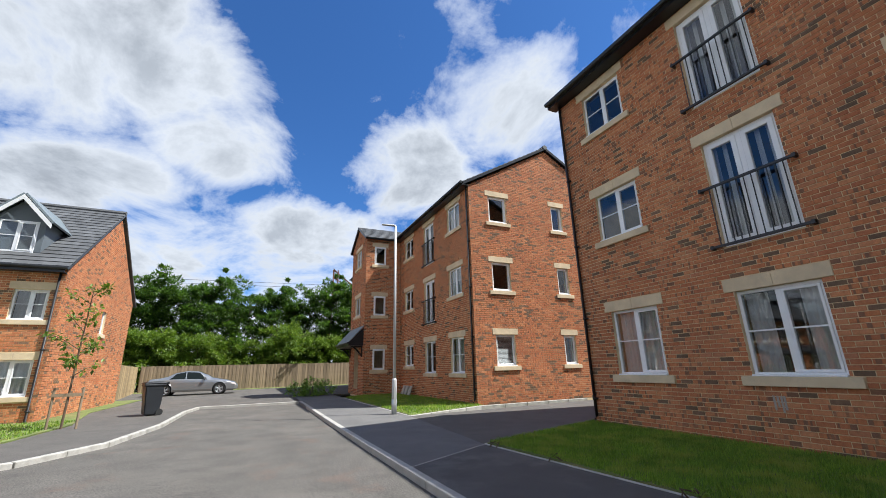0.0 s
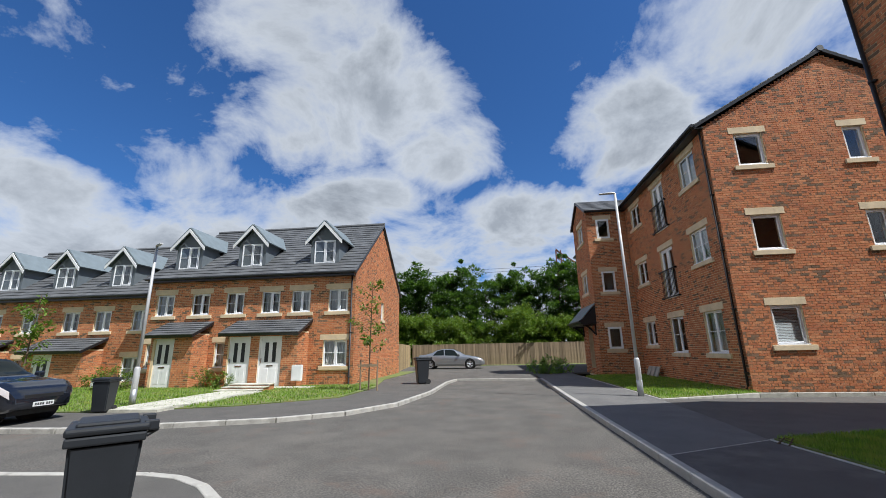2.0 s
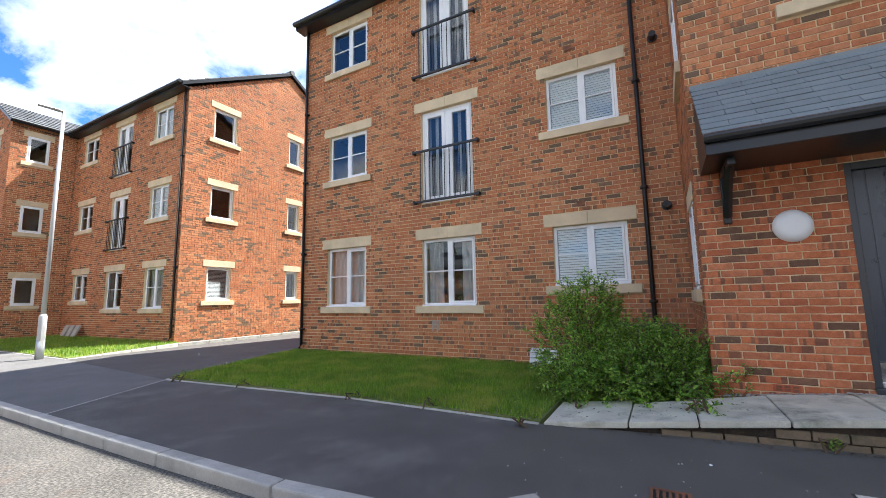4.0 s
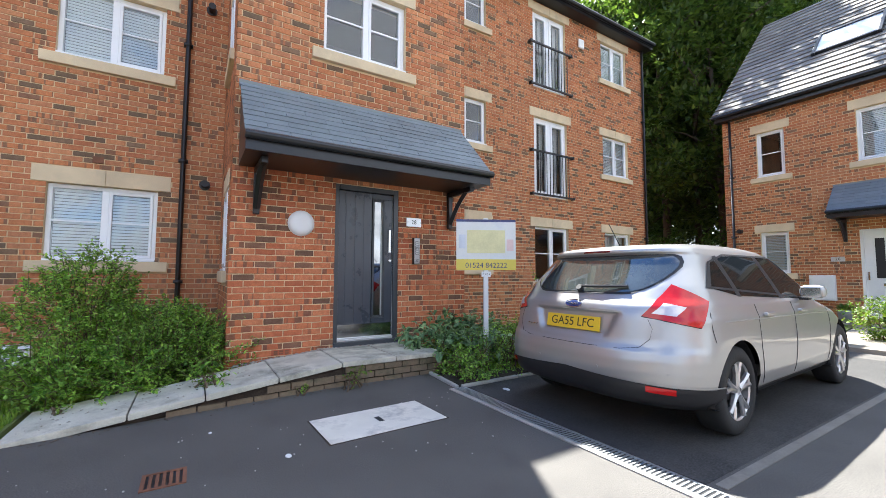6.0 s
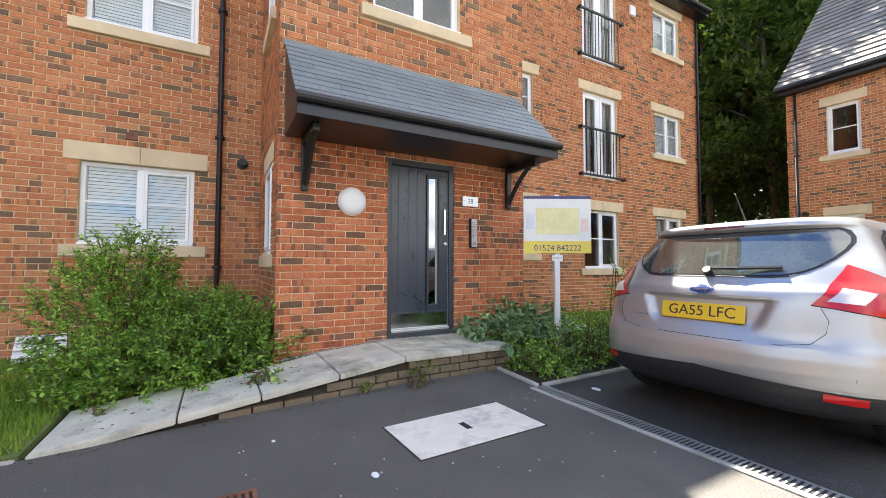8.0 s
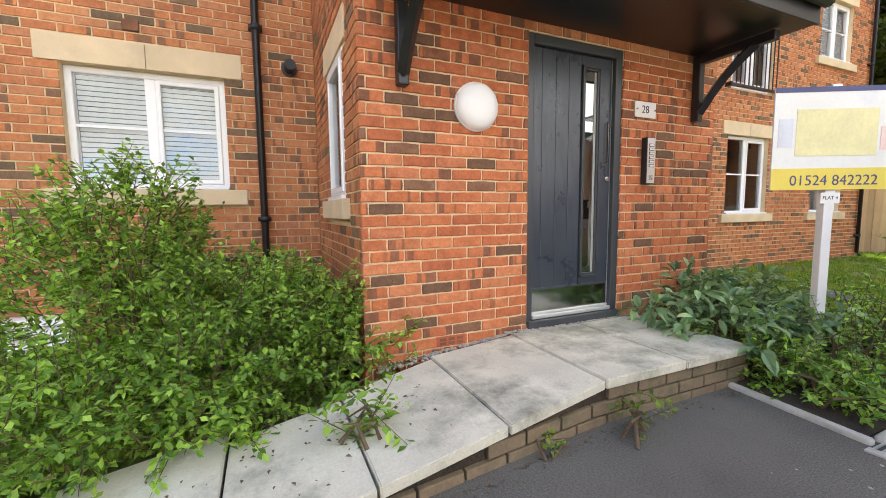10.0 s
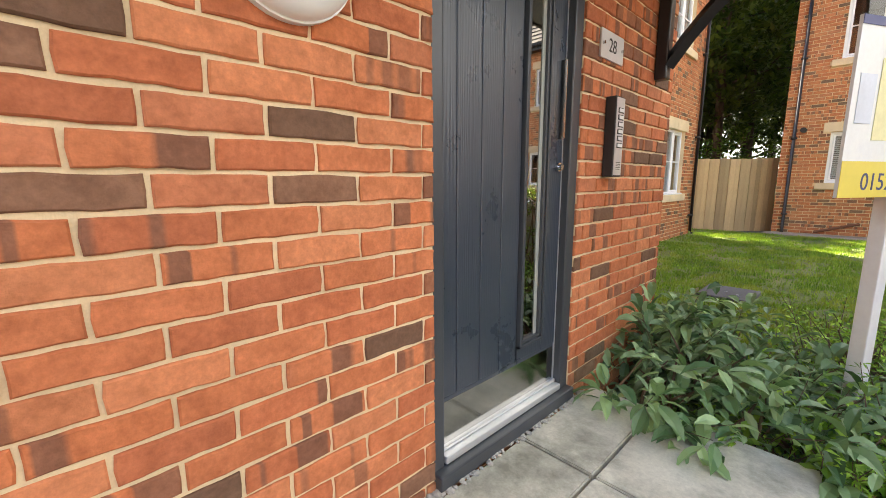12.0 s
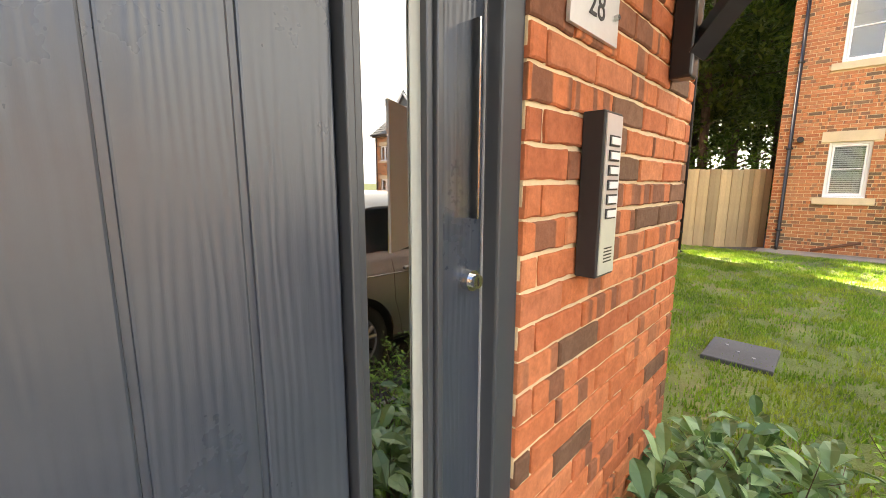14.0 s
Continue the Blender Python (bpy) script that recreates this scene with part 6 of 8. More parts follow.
def car(name, loc, rz, label, rows, paint, axles, wr, track, plate_text=None, detail=1, group=""):
    root = thing(name, loc, label, "car", group)
    root.rotation_euler = (0, 0, radians(rz))
    sh = Shell(rows)
    L = sh.length
    n_s, n_v = 110, 44
    stations = sorted({round(L * (i / n_s), 4) for i in range(n_s + 1)} | {0.012, 0.025, 0.055, 0.075, L - 0.012, L - 0.03})
    bm = bmesh.new()
    grid = {}
    for side in (1, -1):
        for i, s in enumerate(stations):
            for j in range(n_v + 1):
                if side == -1 and j == n_v:
                    grid[side, i, j] = grid[1, i, j]
                    continue
                grid[side, i, j] = bm.verts.new(sh.at(s, j / n_v, side))
    ra = wr + 0.055
    for side in (1, -1):
        for i in range(len(stations) - 1):
            for j in range(n_v):
                q = (grid[side, i, j], grid[side, i + 1, j], grid[side, i + 1, j + 1], grid[side, i, j + 1])
                c = sum((v.co for v in q), Vector()) / 4
                if any((c.x - ax) ** 2 + (c.z - wr) ** 2 < ra * ra for ax in axles) and c.z < wr * 2 + 0.1 and abs(c.y) > 0.4:
                    continue
                if side == -1:
                    q = q[::-1]
                try:
                    bm.faces.new(q)
                except ValueError:
                    pass
    # tail and nose closed by fans
    for i in (0, len(stations) - 1):
        loop = [grid[1, i, j] for j in range(n_v + 1)] + [grid[-1, i, j] for j in range(n_v - 1, -1, -1)]
        bm.faces.new(loop)
    body = part("body", bm, paint, root, "", True)
    for ax in axles:
        for side in (1, -1):
            pts = [(ax + (ra + 0.004) * math.cos(a), side * (lerp_rows(rows, ax)[3] * 0.992), wr + (ra + 0.004) * math.sin(a)) for a in [math.pi * (k / 24) * 1.16 - 0.25 for k in range(25)]]
            part("arch_lip", tube(bmesh.new(), pts, 0.022, 6), paint, body, "", True)
    bm = bmesh.new()
    for ax in axles:
        for y0, y1 in ((0.45, track + 0.06), (-track - 0.06, -0.45)):
            tube(bm, [(ax, y0, wr), (ax, y1, wr)], ra + 0.012, 28, False)
            tube(bm, [(ax, y0 if y0 > 0 else y1, wr), (ax, (y0 if y0 > 0 else y1) * 0.98, wr)], ra + 0.012, 28)
    box(bm, 0.25, L - 0.25, -0.6, 0.6, 0.2, 0.32)
    part("underbody", bm, M["black"], root, "dark wheel wells and underside")
    for ax in axles:
        for side in (1, -1):
            wheel(root, ax, side * track, wr, side)
    return root, sh, body


def both(name, sh, pts, out, material, parent, label="", nu=10, nv=8):
    obs = []
    for side in (1, -1):
        obs.append(part(name, sh.patch(pts, out, nu, nv, side), material, parent, label, True))
    return obs


M["paint_silver"] = mat("silver_car_paint", (0.43, 0.425, 0.415), 0.36, 0.6, var=0.02, scale=2, bump=0.0, coat=0.6)
M["paint_grey"] = mat("pale_grey_car_paint", (0.30, 0.31, 0.32), 0.32, 0.6, var=0.02, bump=0.0, coat=1.0)
M["paint_black"] = mat("black_car_paint", (0.01, 0.012, 0.018), 0.2, 0.0, var=0.05, bump=0.0, coat=1.0)
M["tyre"] = mat("tyre_rubber", (0.02, 0.02, 0.02), 0.8, var=0.2, fine=60, bump=0.2)
M["alloy"] = mat("alloy_wheel", (0.55, 0.55, 0.56), 0.3, 0.8, var=0.05, bump=0.0)
M["car_glass"] = mat("dark_car_glass", (0.012, 0.016, 0.016), 0.03, 0.0, var=0.1, bump=0.0, coat=0.0, spec=0.07)
M["rear_glass"] = mat("rear_car_glass", (0.05, 0.058, 0.054), 0.03, 0.0, var=0.3, scale=3, bump=0.0, spec=0.9, coat=1.0)
M["lens_red"] = mat("red_lamp_lens", (0.50, 0.012, 0.012), 0.16, 0.0, var=0.15, scale=12, bump=0.0, coat=0.25)
M["lens_dark"] = mat("dark_red_lamp_lens", (0.10, 0.006, 0.006), 0.2, 0.0, var=0.1, bump=0.0, coat=0.25)
M["lens_clear"] = mat("clear_lamp_lens", (0.72, 0.66, 0.64), 0.12, 0.2, var=0.1, bump=0.0, coat=1.0)
M["plate_y"] = mat("yellow_number_plate", (0.80, 0.52, 0.03), 0.35, var=0.03, bump=0.0)
M["plate_w"] = mat("white_number_plate", (0.78, 0.78, 0.76), 0.35, var=0.03, bump=0.0)
M["badge"] = mat("blue_badge", (0.02, 0.04, 0.14), 0.2, var=0.05, bump=0.0, coat=1.0)

class Hull:
    """A car's skin in level slices, from the sill up: per height the tail, the nose, the half width and how far the corners round off."""

    def __init__(self, rows, recess):
        self.rows, self.recess = rows, recess

    def slice(self, z):
        sr, sf, w, cr, nr, cf = lerp_lin(self.rows, max(z, self.rows[0][0]))
        span = sf - sr
        return sr, sf, w, min(cr, span * 0.46), nr, min(cf, span * 0.46)

    def raw(self, p, z):
        """p: 0 tail's middle, 1 start of the side, 2 its end, 3 nose's middle."""
        sr, sf, w, cr, nr, cf = self.slice(z)

        def arc(q, n):
            a = q ** 1.5 / (q ** 1.5 + (1 - q) ** 1.5) * math.pi / 2 if 0 < q < 1 else q * math.pi / 2
            return max(math.sin(a), 0) ** (2 / n), 1 - max(math.cos(a), 0) ** (2 / n)
        if p <= 1:
            y, d = arc(max(p, 0), nr)
            return sr + cr * d, w * y
        if p <= 2:
            return sr + cr + (sf - cf - sr - cr) * (p - 1), w
        y, d = arc(3 - min(p, 3), 2.6)
        return sf - cf * d, w * y

    def base(self, p, z, side=1):
        s, y = self.raw(p, z)
        if p < 0.7:
            # hollow for the number plate
            z0, z1, y0, y1, deep = self.recess
            t = (z - z0) / (z1 - z0)
            edge = y0 + (y1 - y0) * min(max(t, 0), 1)
            a = min(max((edge - y) / 0.05, 0), 1)
            b = min(max((z - z0) / 0.07, 0), 1) * min(max((z1 - z) / 0.012, 0), 1)
            s += deep * a * a * (3 - 2 * a) * b
        return Vector((s, side * y, z))

    def at(self, p, z, side=1, out=0.0):
        q = self.base(p, z, side)
        if out:
            e = 0.012
            n = (self.base(min(p + e, 3), z, side) - self.base(max(p - e, 0), z, side)).cross(self.base(p, z + e, side) - self.base(p, z - e, side))
            if p < e:
                n.y = 0
            if n.length > 1e-9:
                n.normalize()
                if n.dot(Vector((q.x - 2.1, q.y * 3, q.z - 0.6))) < 0:
                    n = -n
                q = q + n * out
        return q

    def find(self, key, val, z):
        """The place round the slice where the length (s) or, at the tail (y) or nose (f), the half width takes a value."""
        lo, hi = {"s": (0.0, 3.0), "y": (0.0, 1.0), "f": (3.0, 2.0)}[key]
        for _ in range(30):
            mid = (lo + hi) / 2
            s, y = self.raw(mid, z)
            if (s if key == "s" else y) < abs(val):
                lo = mid
            else:
                hi = mid
        return (lo + hi) / 2

    def on(self, key, val, z, out=0.0, side=1):
        return self.at(self.find(key, val, z), z, side if val >= 0 or key == "s" else -side, out)

    def patch(self, pts, out, nu=10, nv=8, side=1, key="p"):
        verts, faces = [], []
        (a0, z0), (a1, z1), (a2, z2), (a3, z3) = pts
        for i in range(nu + 1):
            for j in range(nv + 1):
                a, b = i / nu, j / nv
                u = (a0 * (1 - a) + a1 * a) * (1 - b) + (a3 * (1 - a) + a2 * a) * b
                z = (z0 * (1 - a) + z1 * a) * (1 - b) + (z3 * (1 - a) + z2 * a) * b
                verts.append(tuple(self.at(u, z, side, out) if key == "p" else self.on(key, u, z, out, side)))
        for i in range(nu):
            for j in range(nv):
                k = i * (nv + 1) + j
                faces.append((k, k + nv + 1, k + nv + 2, k + 1))
        return verts, faces


def hull_car(name, loc, rz, label, hull, paint, axles, wr, track):
    root = thing(name, loc, label, "car", "")
    root.rotation_euler = (0, 0, radians(rz))
    zlo, ztop = hull.rows[0][0], hull.rows[-1][0]
    zs = [zlo + (1.36 - zlo) * k / 88 for k in range(89)] + [1.365, 1.375, 1.39, 1.405, 1.415, 1.425, 1.434, 1.442, 1.45, 1.457, 1.463, 1.468, 1.473, 1.477, 1.48, ztop]
    ps = [k / 56 for k in range(56)] + [1 + k / 80 for k in range(80)] + [2 + k / 28 for k in range(29)]
    bm, ring = bmesh.new(), []
    for z in zs:
        half = [hull.base(p, z) for p in ps]
        ring.append([bm.verts.new(v) for v in half] + [bm.verts.new((v.x, -v.y, v.z)) for v in half[-2:0:-1]])
    n, ra = len(ring[0]), wr + 0.05
    for r0, r1 in zip(ring, ring[1:]):
        for k in range(n):
            q = (r0[k], r0[(k + 1) % n], r1[(k + 1) % n], r1[k])
            c = sum((v.co for v in q), Vector()) / 4
            if abs(c.y) > 0.6 and any(math.hypot(c.x - ax, c.z - wr) < ra for ax in axles):
                continue
            bm.faces.new(q)
    bm.faces.new(ring[-1])
    bmesh.ops.delete(bm, geom=[v for v in bm.verts if not v.link_faces], context="VERTS")
    for v in bm.verts:
        for ax in axles:
            d = math.hypot(v.co.x - ax, v.co.z - wr)
            if v.is_boundary and d < ra * 1.2 and v.co.z > zlo + 0.004:
                v.co.x, v.co.z = ax + (v.co.x - ax) * ra / d, wr + (v.co.z - wr) * ra / d
    body = part("body", bm, paint, root, "", True)
    bm = bmesh.new()
    for ax in axles:
        for y0, y1 in ((0.5, 0.875), (-0.875, -0.5)):
            tube(bm, [(ax, y0, wr), (ax, y1, wr)], ra + 0.006, 32, False)
            yi = y0 if y0 > 0 else y1
            tube(bm, [(ax, yi, wr), (ax, yi * 0.98, wr)], ra + 0.006, 32)
    box(bm, 0.3, 4.05, -0.62, 0.62, 0.2, 0.34)
    for v in bm.verts:
        v.co.z = max(v.co.z, 0.235)
    part("underbody", bm, M["black"], root, "dark wheel wells and underside")
    for ax in axles:
        for side in (1, -1):
            wheel(root, ax, side * track, wr, side)
    return root, body


# height, tail, nose, half width, tail rounding and its squareness, nose rounding
HATCH = [(0.225, 0.24, 4.20, 0.80, 0.5, 3.0, 0.9), (0.30, 0.06, 4.30, 0.875, 0.6, 3.0, 1.1), (0.40, 0.005, 4.36, 0.90, 0.64, 3.0, 1.2), (0.50, -0.005, 4.37, 0.91, 0.66, 3.0, 1.25), (0.58, 0.004, 4.36, 0.915, 0.66, 3.0, 1.25),
         (0.64, 0.02, 4.33, 0.915, 0.66, 3.0, 1.25), (0.68, 0.046, 4.29, 0.914, 0.66, 3.0, 1.25), (0.72, 0.058, 4.25, 0.912, 0.66, 3.0, 1.25), (0.80, 0.072, 4.08, 0.906, 0.66, 3.0, 1.25), (0.86, 0.085, 3.82, 0.902, 0.64, 3.0, 1.2),
         (0.90, 0.096, 3.62, 0.888, 0.62, 3.0, 1.1), (0.955, 0.118, 3.36, 0.872, 0.6, 3.0, 1.0), (1.0, 0.16, 3.2, 0.846, 0.56, 2.8, 0.7), (1.10, 0.245, 2.98, 0.80, 0.5, 2.8, 0.5), (1.30, 0.43, 2.62, 0.70, 0.45, 2.8, 0.4), (1.345, 0.475, 2.53, 0.676, 0.45, 2.8, 0.4),
         (1.368, 0.43, 2.47, 0.658, 0.45, 2.8, 0.4), (1.405, 0.445, 2.38, 0.628, 0.45, 2.8, 0.4), (1.43, 0.56, 2.28, 0.588, 0.45, 2.6, 0.5), (1.45, 0.74, 2.18, 0.53, 0.5, 2.4, 0.5), (1.467, 1.0, 2.05, 0.44, 0.5, 2.2, 0.5), (1.478, 1.28, 1.9, 0.30, 0.5, 2.0, 0.5), (1.483, 1.5, 1.75, 0.12, 0.5, 2.0, 0.5)]
SH = Hull(HATCH, (0.69, 0.905, 0.33, 0.42, 0.032))
hatch, HB = hull_car("hatchback_car", (2.47, -2.74, 0.003), -88, "silver five-door hatchback parked in a bay", SH, M["paint_silver"], (0.86, 3.51), 0.325, 0.785)


def skin(name, quad, out, material, label="", key="p", nu=10, nv=8, parent=HB, sides=(1, -1)):
    return [part(name, SH.patch(quad, out, nu, nv, side, key), material, parent, label, True) for side in sides]


# glazing
skin("side_window", ((1.09, 1.02), (1.86, 0.985), (1.80, 1.362), (1.05, 1.335)), 0.004, M["car_glass"], "dark tinted side glass", "s")
skin("side_window", ((1.94, 0.982), (2.72, 0.96), (2.28, 1.34), (1.88, 1.362)), 0.004, M["car_glass"], "dark tinted side glass", "s")
skin("quarter_window", ((0.66, 1.085), (1.02, 1.024), (0.98, 1.325), (0.86, 1.27)), 0.004, M["car_glass"], "small dark quarter glass", "s")
skin("window_trim", ((0.60, 1.085), (2.80, 0.942), (2.76, 0.96), (0.64, 1.10)), 0.006, M["black"], "black window trim", "s", 30, 2)
skin("window_trim", ((0.60, 1.09), (0.66, 1.09), (0.87, 1.28), (0.83, 1.285)), 0.006, M["black"], "black window trim", "s", 3, 8)
skin("window_trim", ((0.83, 1.272), (1.2, 1.345), (1.2, 1.36), (0.84, 1.29)), 0.006, M["black"], "black window trim", "s", 10, 2)
skin("window_trim", ((1.2, 1.345), (2.34, 1.345), (2.32, 1.366), (1.2, 1.36)), 0.0065, M["black"], "black window trim", "s", 20, 2)
skin("pillar", ((1.86, 0.978), (1.94, 0.978), (1.88, 1.362), (1.80, 1.362)), 0.005, M["black"], "black door pillar", "s")
skin("pillar", ((1.02, 1.016), (1.09, 1.012), (1.05, 1.345), (0.98, 1.335)), 0.005, M["black"], "black door pillar", "s")
skin("windscreen", ((0.0, 0.99), (0.66, 0.99), (0.54, 1.36), (0.0, 1.37)), 0.004, M["car_glass"], "front windscreen", "f")


def rear_glass(name, rows, out, material, label):
    """Curved tailgate glass; rows of height and half width from the lower edge up."""
    verts, faces, n = [], [], 24
    for z, y in rows:
        verts += [tuple(SH.on("y", y * (2 * i / n - 1), z, out)) for i in range(n + 1)]
    for j in range(len(rows) - 1):
        faces += [(j * (n + 1) + i, j * (n + 1) + i + 1, (j + 1) * (n + 1) + i + 1, (j + 1) * (n + 1) + i) for i in range(n)]
    return part(name, (verts, faces), material, HB, label, True)


REAR = [(1.045, 0.34), (1.052, 0.42), (1.075, 0.50), (1.11, 0.555), (1.155, 0.598), (1.20, 0.625), (1.245, 0.638), (1.285, 0.628), (1.315, 0.60), (1.338, 0.56)]
rear_glass("window_seal", [(z + (0.012 if i > 7 else (-0.013 if i < 2 else 0)), y + 0.02) for i, (z, y) in enumerate(REAR)], 0.0035, M["black"], "black rubber window edge")
rear_glass("rear_window", REAR, 0.0065, M["rear_glass"], "dark rear window")
part("brake_light", SH.patch(((-0.13, 1.376), (0.13, 1.376), (0.13, 1.388), (-0.13, 1.388)), 0.004, 10, 2, 1, "y"), M["lens_dark"], HB, "high red brake light")
# tail lamps
for ob in skin("tail_lamp", ((0.385, 0.885), (0.665, 0.815), (0.775, 0.99), (0.535, 1.11)), 0.010, M["lens_red"], "large red wrap-round tail lamp", nu=16, nv=10):
    side = 1 if ob.data.vertices[0].co.y > 0 else -1
    part("lamp_insert", SH.patch(((0.43, 0.905), (0.54, 0.89), (0.60, 0.95), (0.49, 0.975)), 0.0125, 8, 5, side), M["lens_clear"], ob, "clear reversing lamp section", True)
    part("lamp_gap", tube(bmesh.new(), [SH.at(p, z, side, 0.004) for p, z in ((0.385, 0.885), (0.5, 0.857), (0.6, 0.832), (0.665, 0.815), (0.72, 0.90), (0.775, 0.99))], 0.005, 5, False), M["black"], ob)
skin("bumper_skirt", ((0.0, 0.265), (0.93, 0.235), (0.95, 0.385), (0.0, 0.465)), 0.012, M["black"], "black lower bumper", nu=30, nv=8)
skin("bumper_lip", ((0.0, 0.465), (0.95, 0.385), (0.95, 0.397), (0.0, 0.479)), 0.006, M["paint_silver"], "", nu=30, nv=2)
skin("reflector", ((0.42, 0.385), (0.55, 0.372), (0.55, 0.41), (0.42, 0.423)), 0.018, M["lens_red"], "low red reflector", nu=6, nv=3)
skin("sill_trim", ((1.25, 0.23), (3.12, 0.23), (3.12, 0.285), (1.25, 0.285)), 0.008, M["black"], "black sill trim", "s", 14, 3)
# number plate in its hollow
pl = part("number_plate", boxes((-0.006, 0.006, -0.26, 0.26, -0.056, 0.056), bevel=0.003), M["plate_y"], HB, "yellow rear number plate reading GA55 LFC")
pl.matrix_basis = Matrix.Translation((0.088, 0, 0.80)) @ Matrix.Rotation(radians(11), 4, "Y")
RF = Face(0, 0, 0, -1)
text_part("letters", "GA55 LFC", 0.098, upright(RF, 0, 0.0, 0.0066), M["black"], pl, "black characters GA55 LFC")
bd = part("badge", SH.patch(((-0.078, 0.918), (0.078, 0.918), (0.078, 0.972), (-0.078, 0.972)), 0.009, 16, 8, 1, "y"), M["badge"], HB, "oval blue badge")
for v in bd.data.vertices:
    # square patch drawn in to an oval
    a, b = v.co.y / 0.078, (v.co.z - 0.945) / 0.027
    v.co.y, v.co.z = 0.078 * a * math.sqrt(max(1 - b * b / 2, 0)), 0.945 + 0.027 * b * math.sqrt(max(1 - a * a / 2, 0))
part("badge_ring", tube(bmesh.new(), [SH.on("y", 0.08 * math.cos(a * math.tau / 28), 0.945 + 0.029 * math.sin(a * math.tau / 28), 0.009) for a in range(29)], 0.0035, 6, False), M["steel"], bd)
part("script", tube(bmesh.new(), [SH.on("y", 0.045 * (k / 9 - 0.5) * 2, 0.945 + 0.007 * math.sin(k * 2.4), 0.011) for k in range(10)], 0.003, 5, False), M["steel"], bd, "bright lettering mark")
part("handle_strip", SH.patch(((-0.40, 0.897), (0.40, 0.897), (0.40, 0.909), (-0.40, 0.909)), 0.008, 24, 2, 1, "y"), M["paint_silver"], HB)
part("trim_badge", tube(bmesh.new(), [SH.on("y", 0.50 - 0.012 * k, 0.745 + 0.006 * (k % 2), 0.004) for k in range(12)], 0.004, 5, False), M["steel"], HB, "small bright model lettering")
# panel seams
for side in (1, -1):
    zr = [0.29 + (0.95 - 0.29) * k / 14 for k in range(15)]
    lines = [[SH.on("s", 1.24 + 0.10 * max(0, 0.62 - z) * 3, z, 0.002, side) for z in zr], [SH.on("s", 2.05, z, 0.002, side) for z in zr], [SH.on("s", 3.05, z, 0.002, side) for z in zr], [SH.on("s", s, 0.295, 0.001, side) for s in (1.5, 2.0, 2.5, 3.0)],
             [SH.at(p, z, side, 0.001) for p, z in ((0.0, 0.645), (0.15, 0.646), (0.3, 0.65), (0.38, 0.67), (0.42, 0.73), (0.43, 0.80), (0.41, 0.87))],
             [SH.at(p, z, side, 0.0025) for p, z in ((0.775, 0.99), (0.76, 0.90), (0.75, 0.80), (0.78, 0.71))]]
    for line in lines:
        part("panel_seam", tube(bmesh.new(), line, 0.002, 4, False), M["black"], HB)
    # crease along the shoulder
    part("crease", tube(bmesh.new(), [SH.on("s", 0.62 + 2.6 * k / 20, 0.845 - 0.03 * k / 20, 0.001, side) for k in range(21)], 0.006, 6, False), M["paint_silver"], HB, "", True)
    for s in (1.42, 2.22):
        part("door_handle", box(bmesh.new(), -0.09, 0.09, -0.018, 0.018, -0.014, 0.014, 0.01, Matrix.Translation(SH.on("s", s, 0.865, 0.02, side))), M["paint_silver"], HB)
    m = part("wing_mirror", box(bmesh.new(), -0.05, 0.08, -0.095, 0.095, -0.055, 0.065, 0.045, Matrix.Translation((2.34, side * 0.965, 1.03))), M["paint_silver"], HB, "silver door mirror")
    part("mirror_base", boxes((2.32, 2.38, min(side * 0.83, side * 0.94), max(side * 0.83, side * 0.94), 0.955, 0.985)), M["black"], HB)
    part("mirror_glass", boxes((2.285, 2.289, side * 0.965 - 0.07, side * 0.965 + 0.07, 0.98, 1.07)), M["steel"], m)
part("wiper", tube(tube(bmesh.new(), [SH.on("y", -0.02, 1.07, 0.035), SH.on("y", -0.18, 1.07, 0.035), SH.on("y", -0.40, 1.085, 0.02)], 0.013, 6), [SH.on("y", 0.0, 1.06, 0.0), SH.on("y", 0.0, 1.06, 0.04)], 0.028, 12), M["black"], HB, "black rear wiper")
part("aerial", tube(bmesh.new(), [(0.80, 0, 1.44), (0.62, 0, 1.65)], [0.006, 0.003], 6), M["black"], HB, "short roof aerial")
for p in (0.2, 0.52):
    for side in (1, -1):
        part("sensor", tube(bmesh.new(), [SH.at(p, 0.5, side, -0.01), SH.at(p, 0.5, side, 0.003)], 0.011, 12), M["paint_silver"], HB)

# sill, belt, top, half width, roof half width by length
SALOON = [(0.0, 0.36, 0.62, 0.68, 0.62, 0.5), (0.06, 0.30, 0.78, 0.90, 0.76, 0.62), (0.16, 0.27, 0.88, 1.0, 0.84, 0.66), (0.6, 0.24, 0.93, 1.04, 0.90, 0.66), (0.95, 0.23, 0.94, 1.12, 0.92, 0.60), (1.5, 0.22, 0.93, 1.36, 0.93, 0.58), (2.0, 0.21, 0.92, 1.44, 0.935, 0.58), (2.6, 0.21, 0.90, 1.42, 0.935, 0.58), (3.1, 0.21, 0.88, 1.22, 0.93, 0.62),
          (3.5, 0.21, 0.86, 1.0, 0.925, 0.7), (4.2, 0.22, 0.78, 0.88, 0.90, 0.7), (4.7, 0.24, 0.66, 0.74, 0.80, 0.6), (4.92, 0.3, 0.5, 0.56, 0.6, 0.4)]
saloon, S2, B2 = car("saloon_car", (-5.35, 31.3, 0.0), 0, "pale grey four-door saloon parked by the fence", SALOON, M["paint_grey"], (0.98, 3.88), 0.34, 0.80)
for quad in (((1.15, 0.56), (2.0, 0.56), (1.97, 0.82), (1.5, 0.80)), ((2.06, 0.56), (3.2, 0.56), (2.75, 0.80), (2.03, 0.82))):
    both("side_window", S2, quad, 0.004, M["car_glass"], B2, "dark side glass")
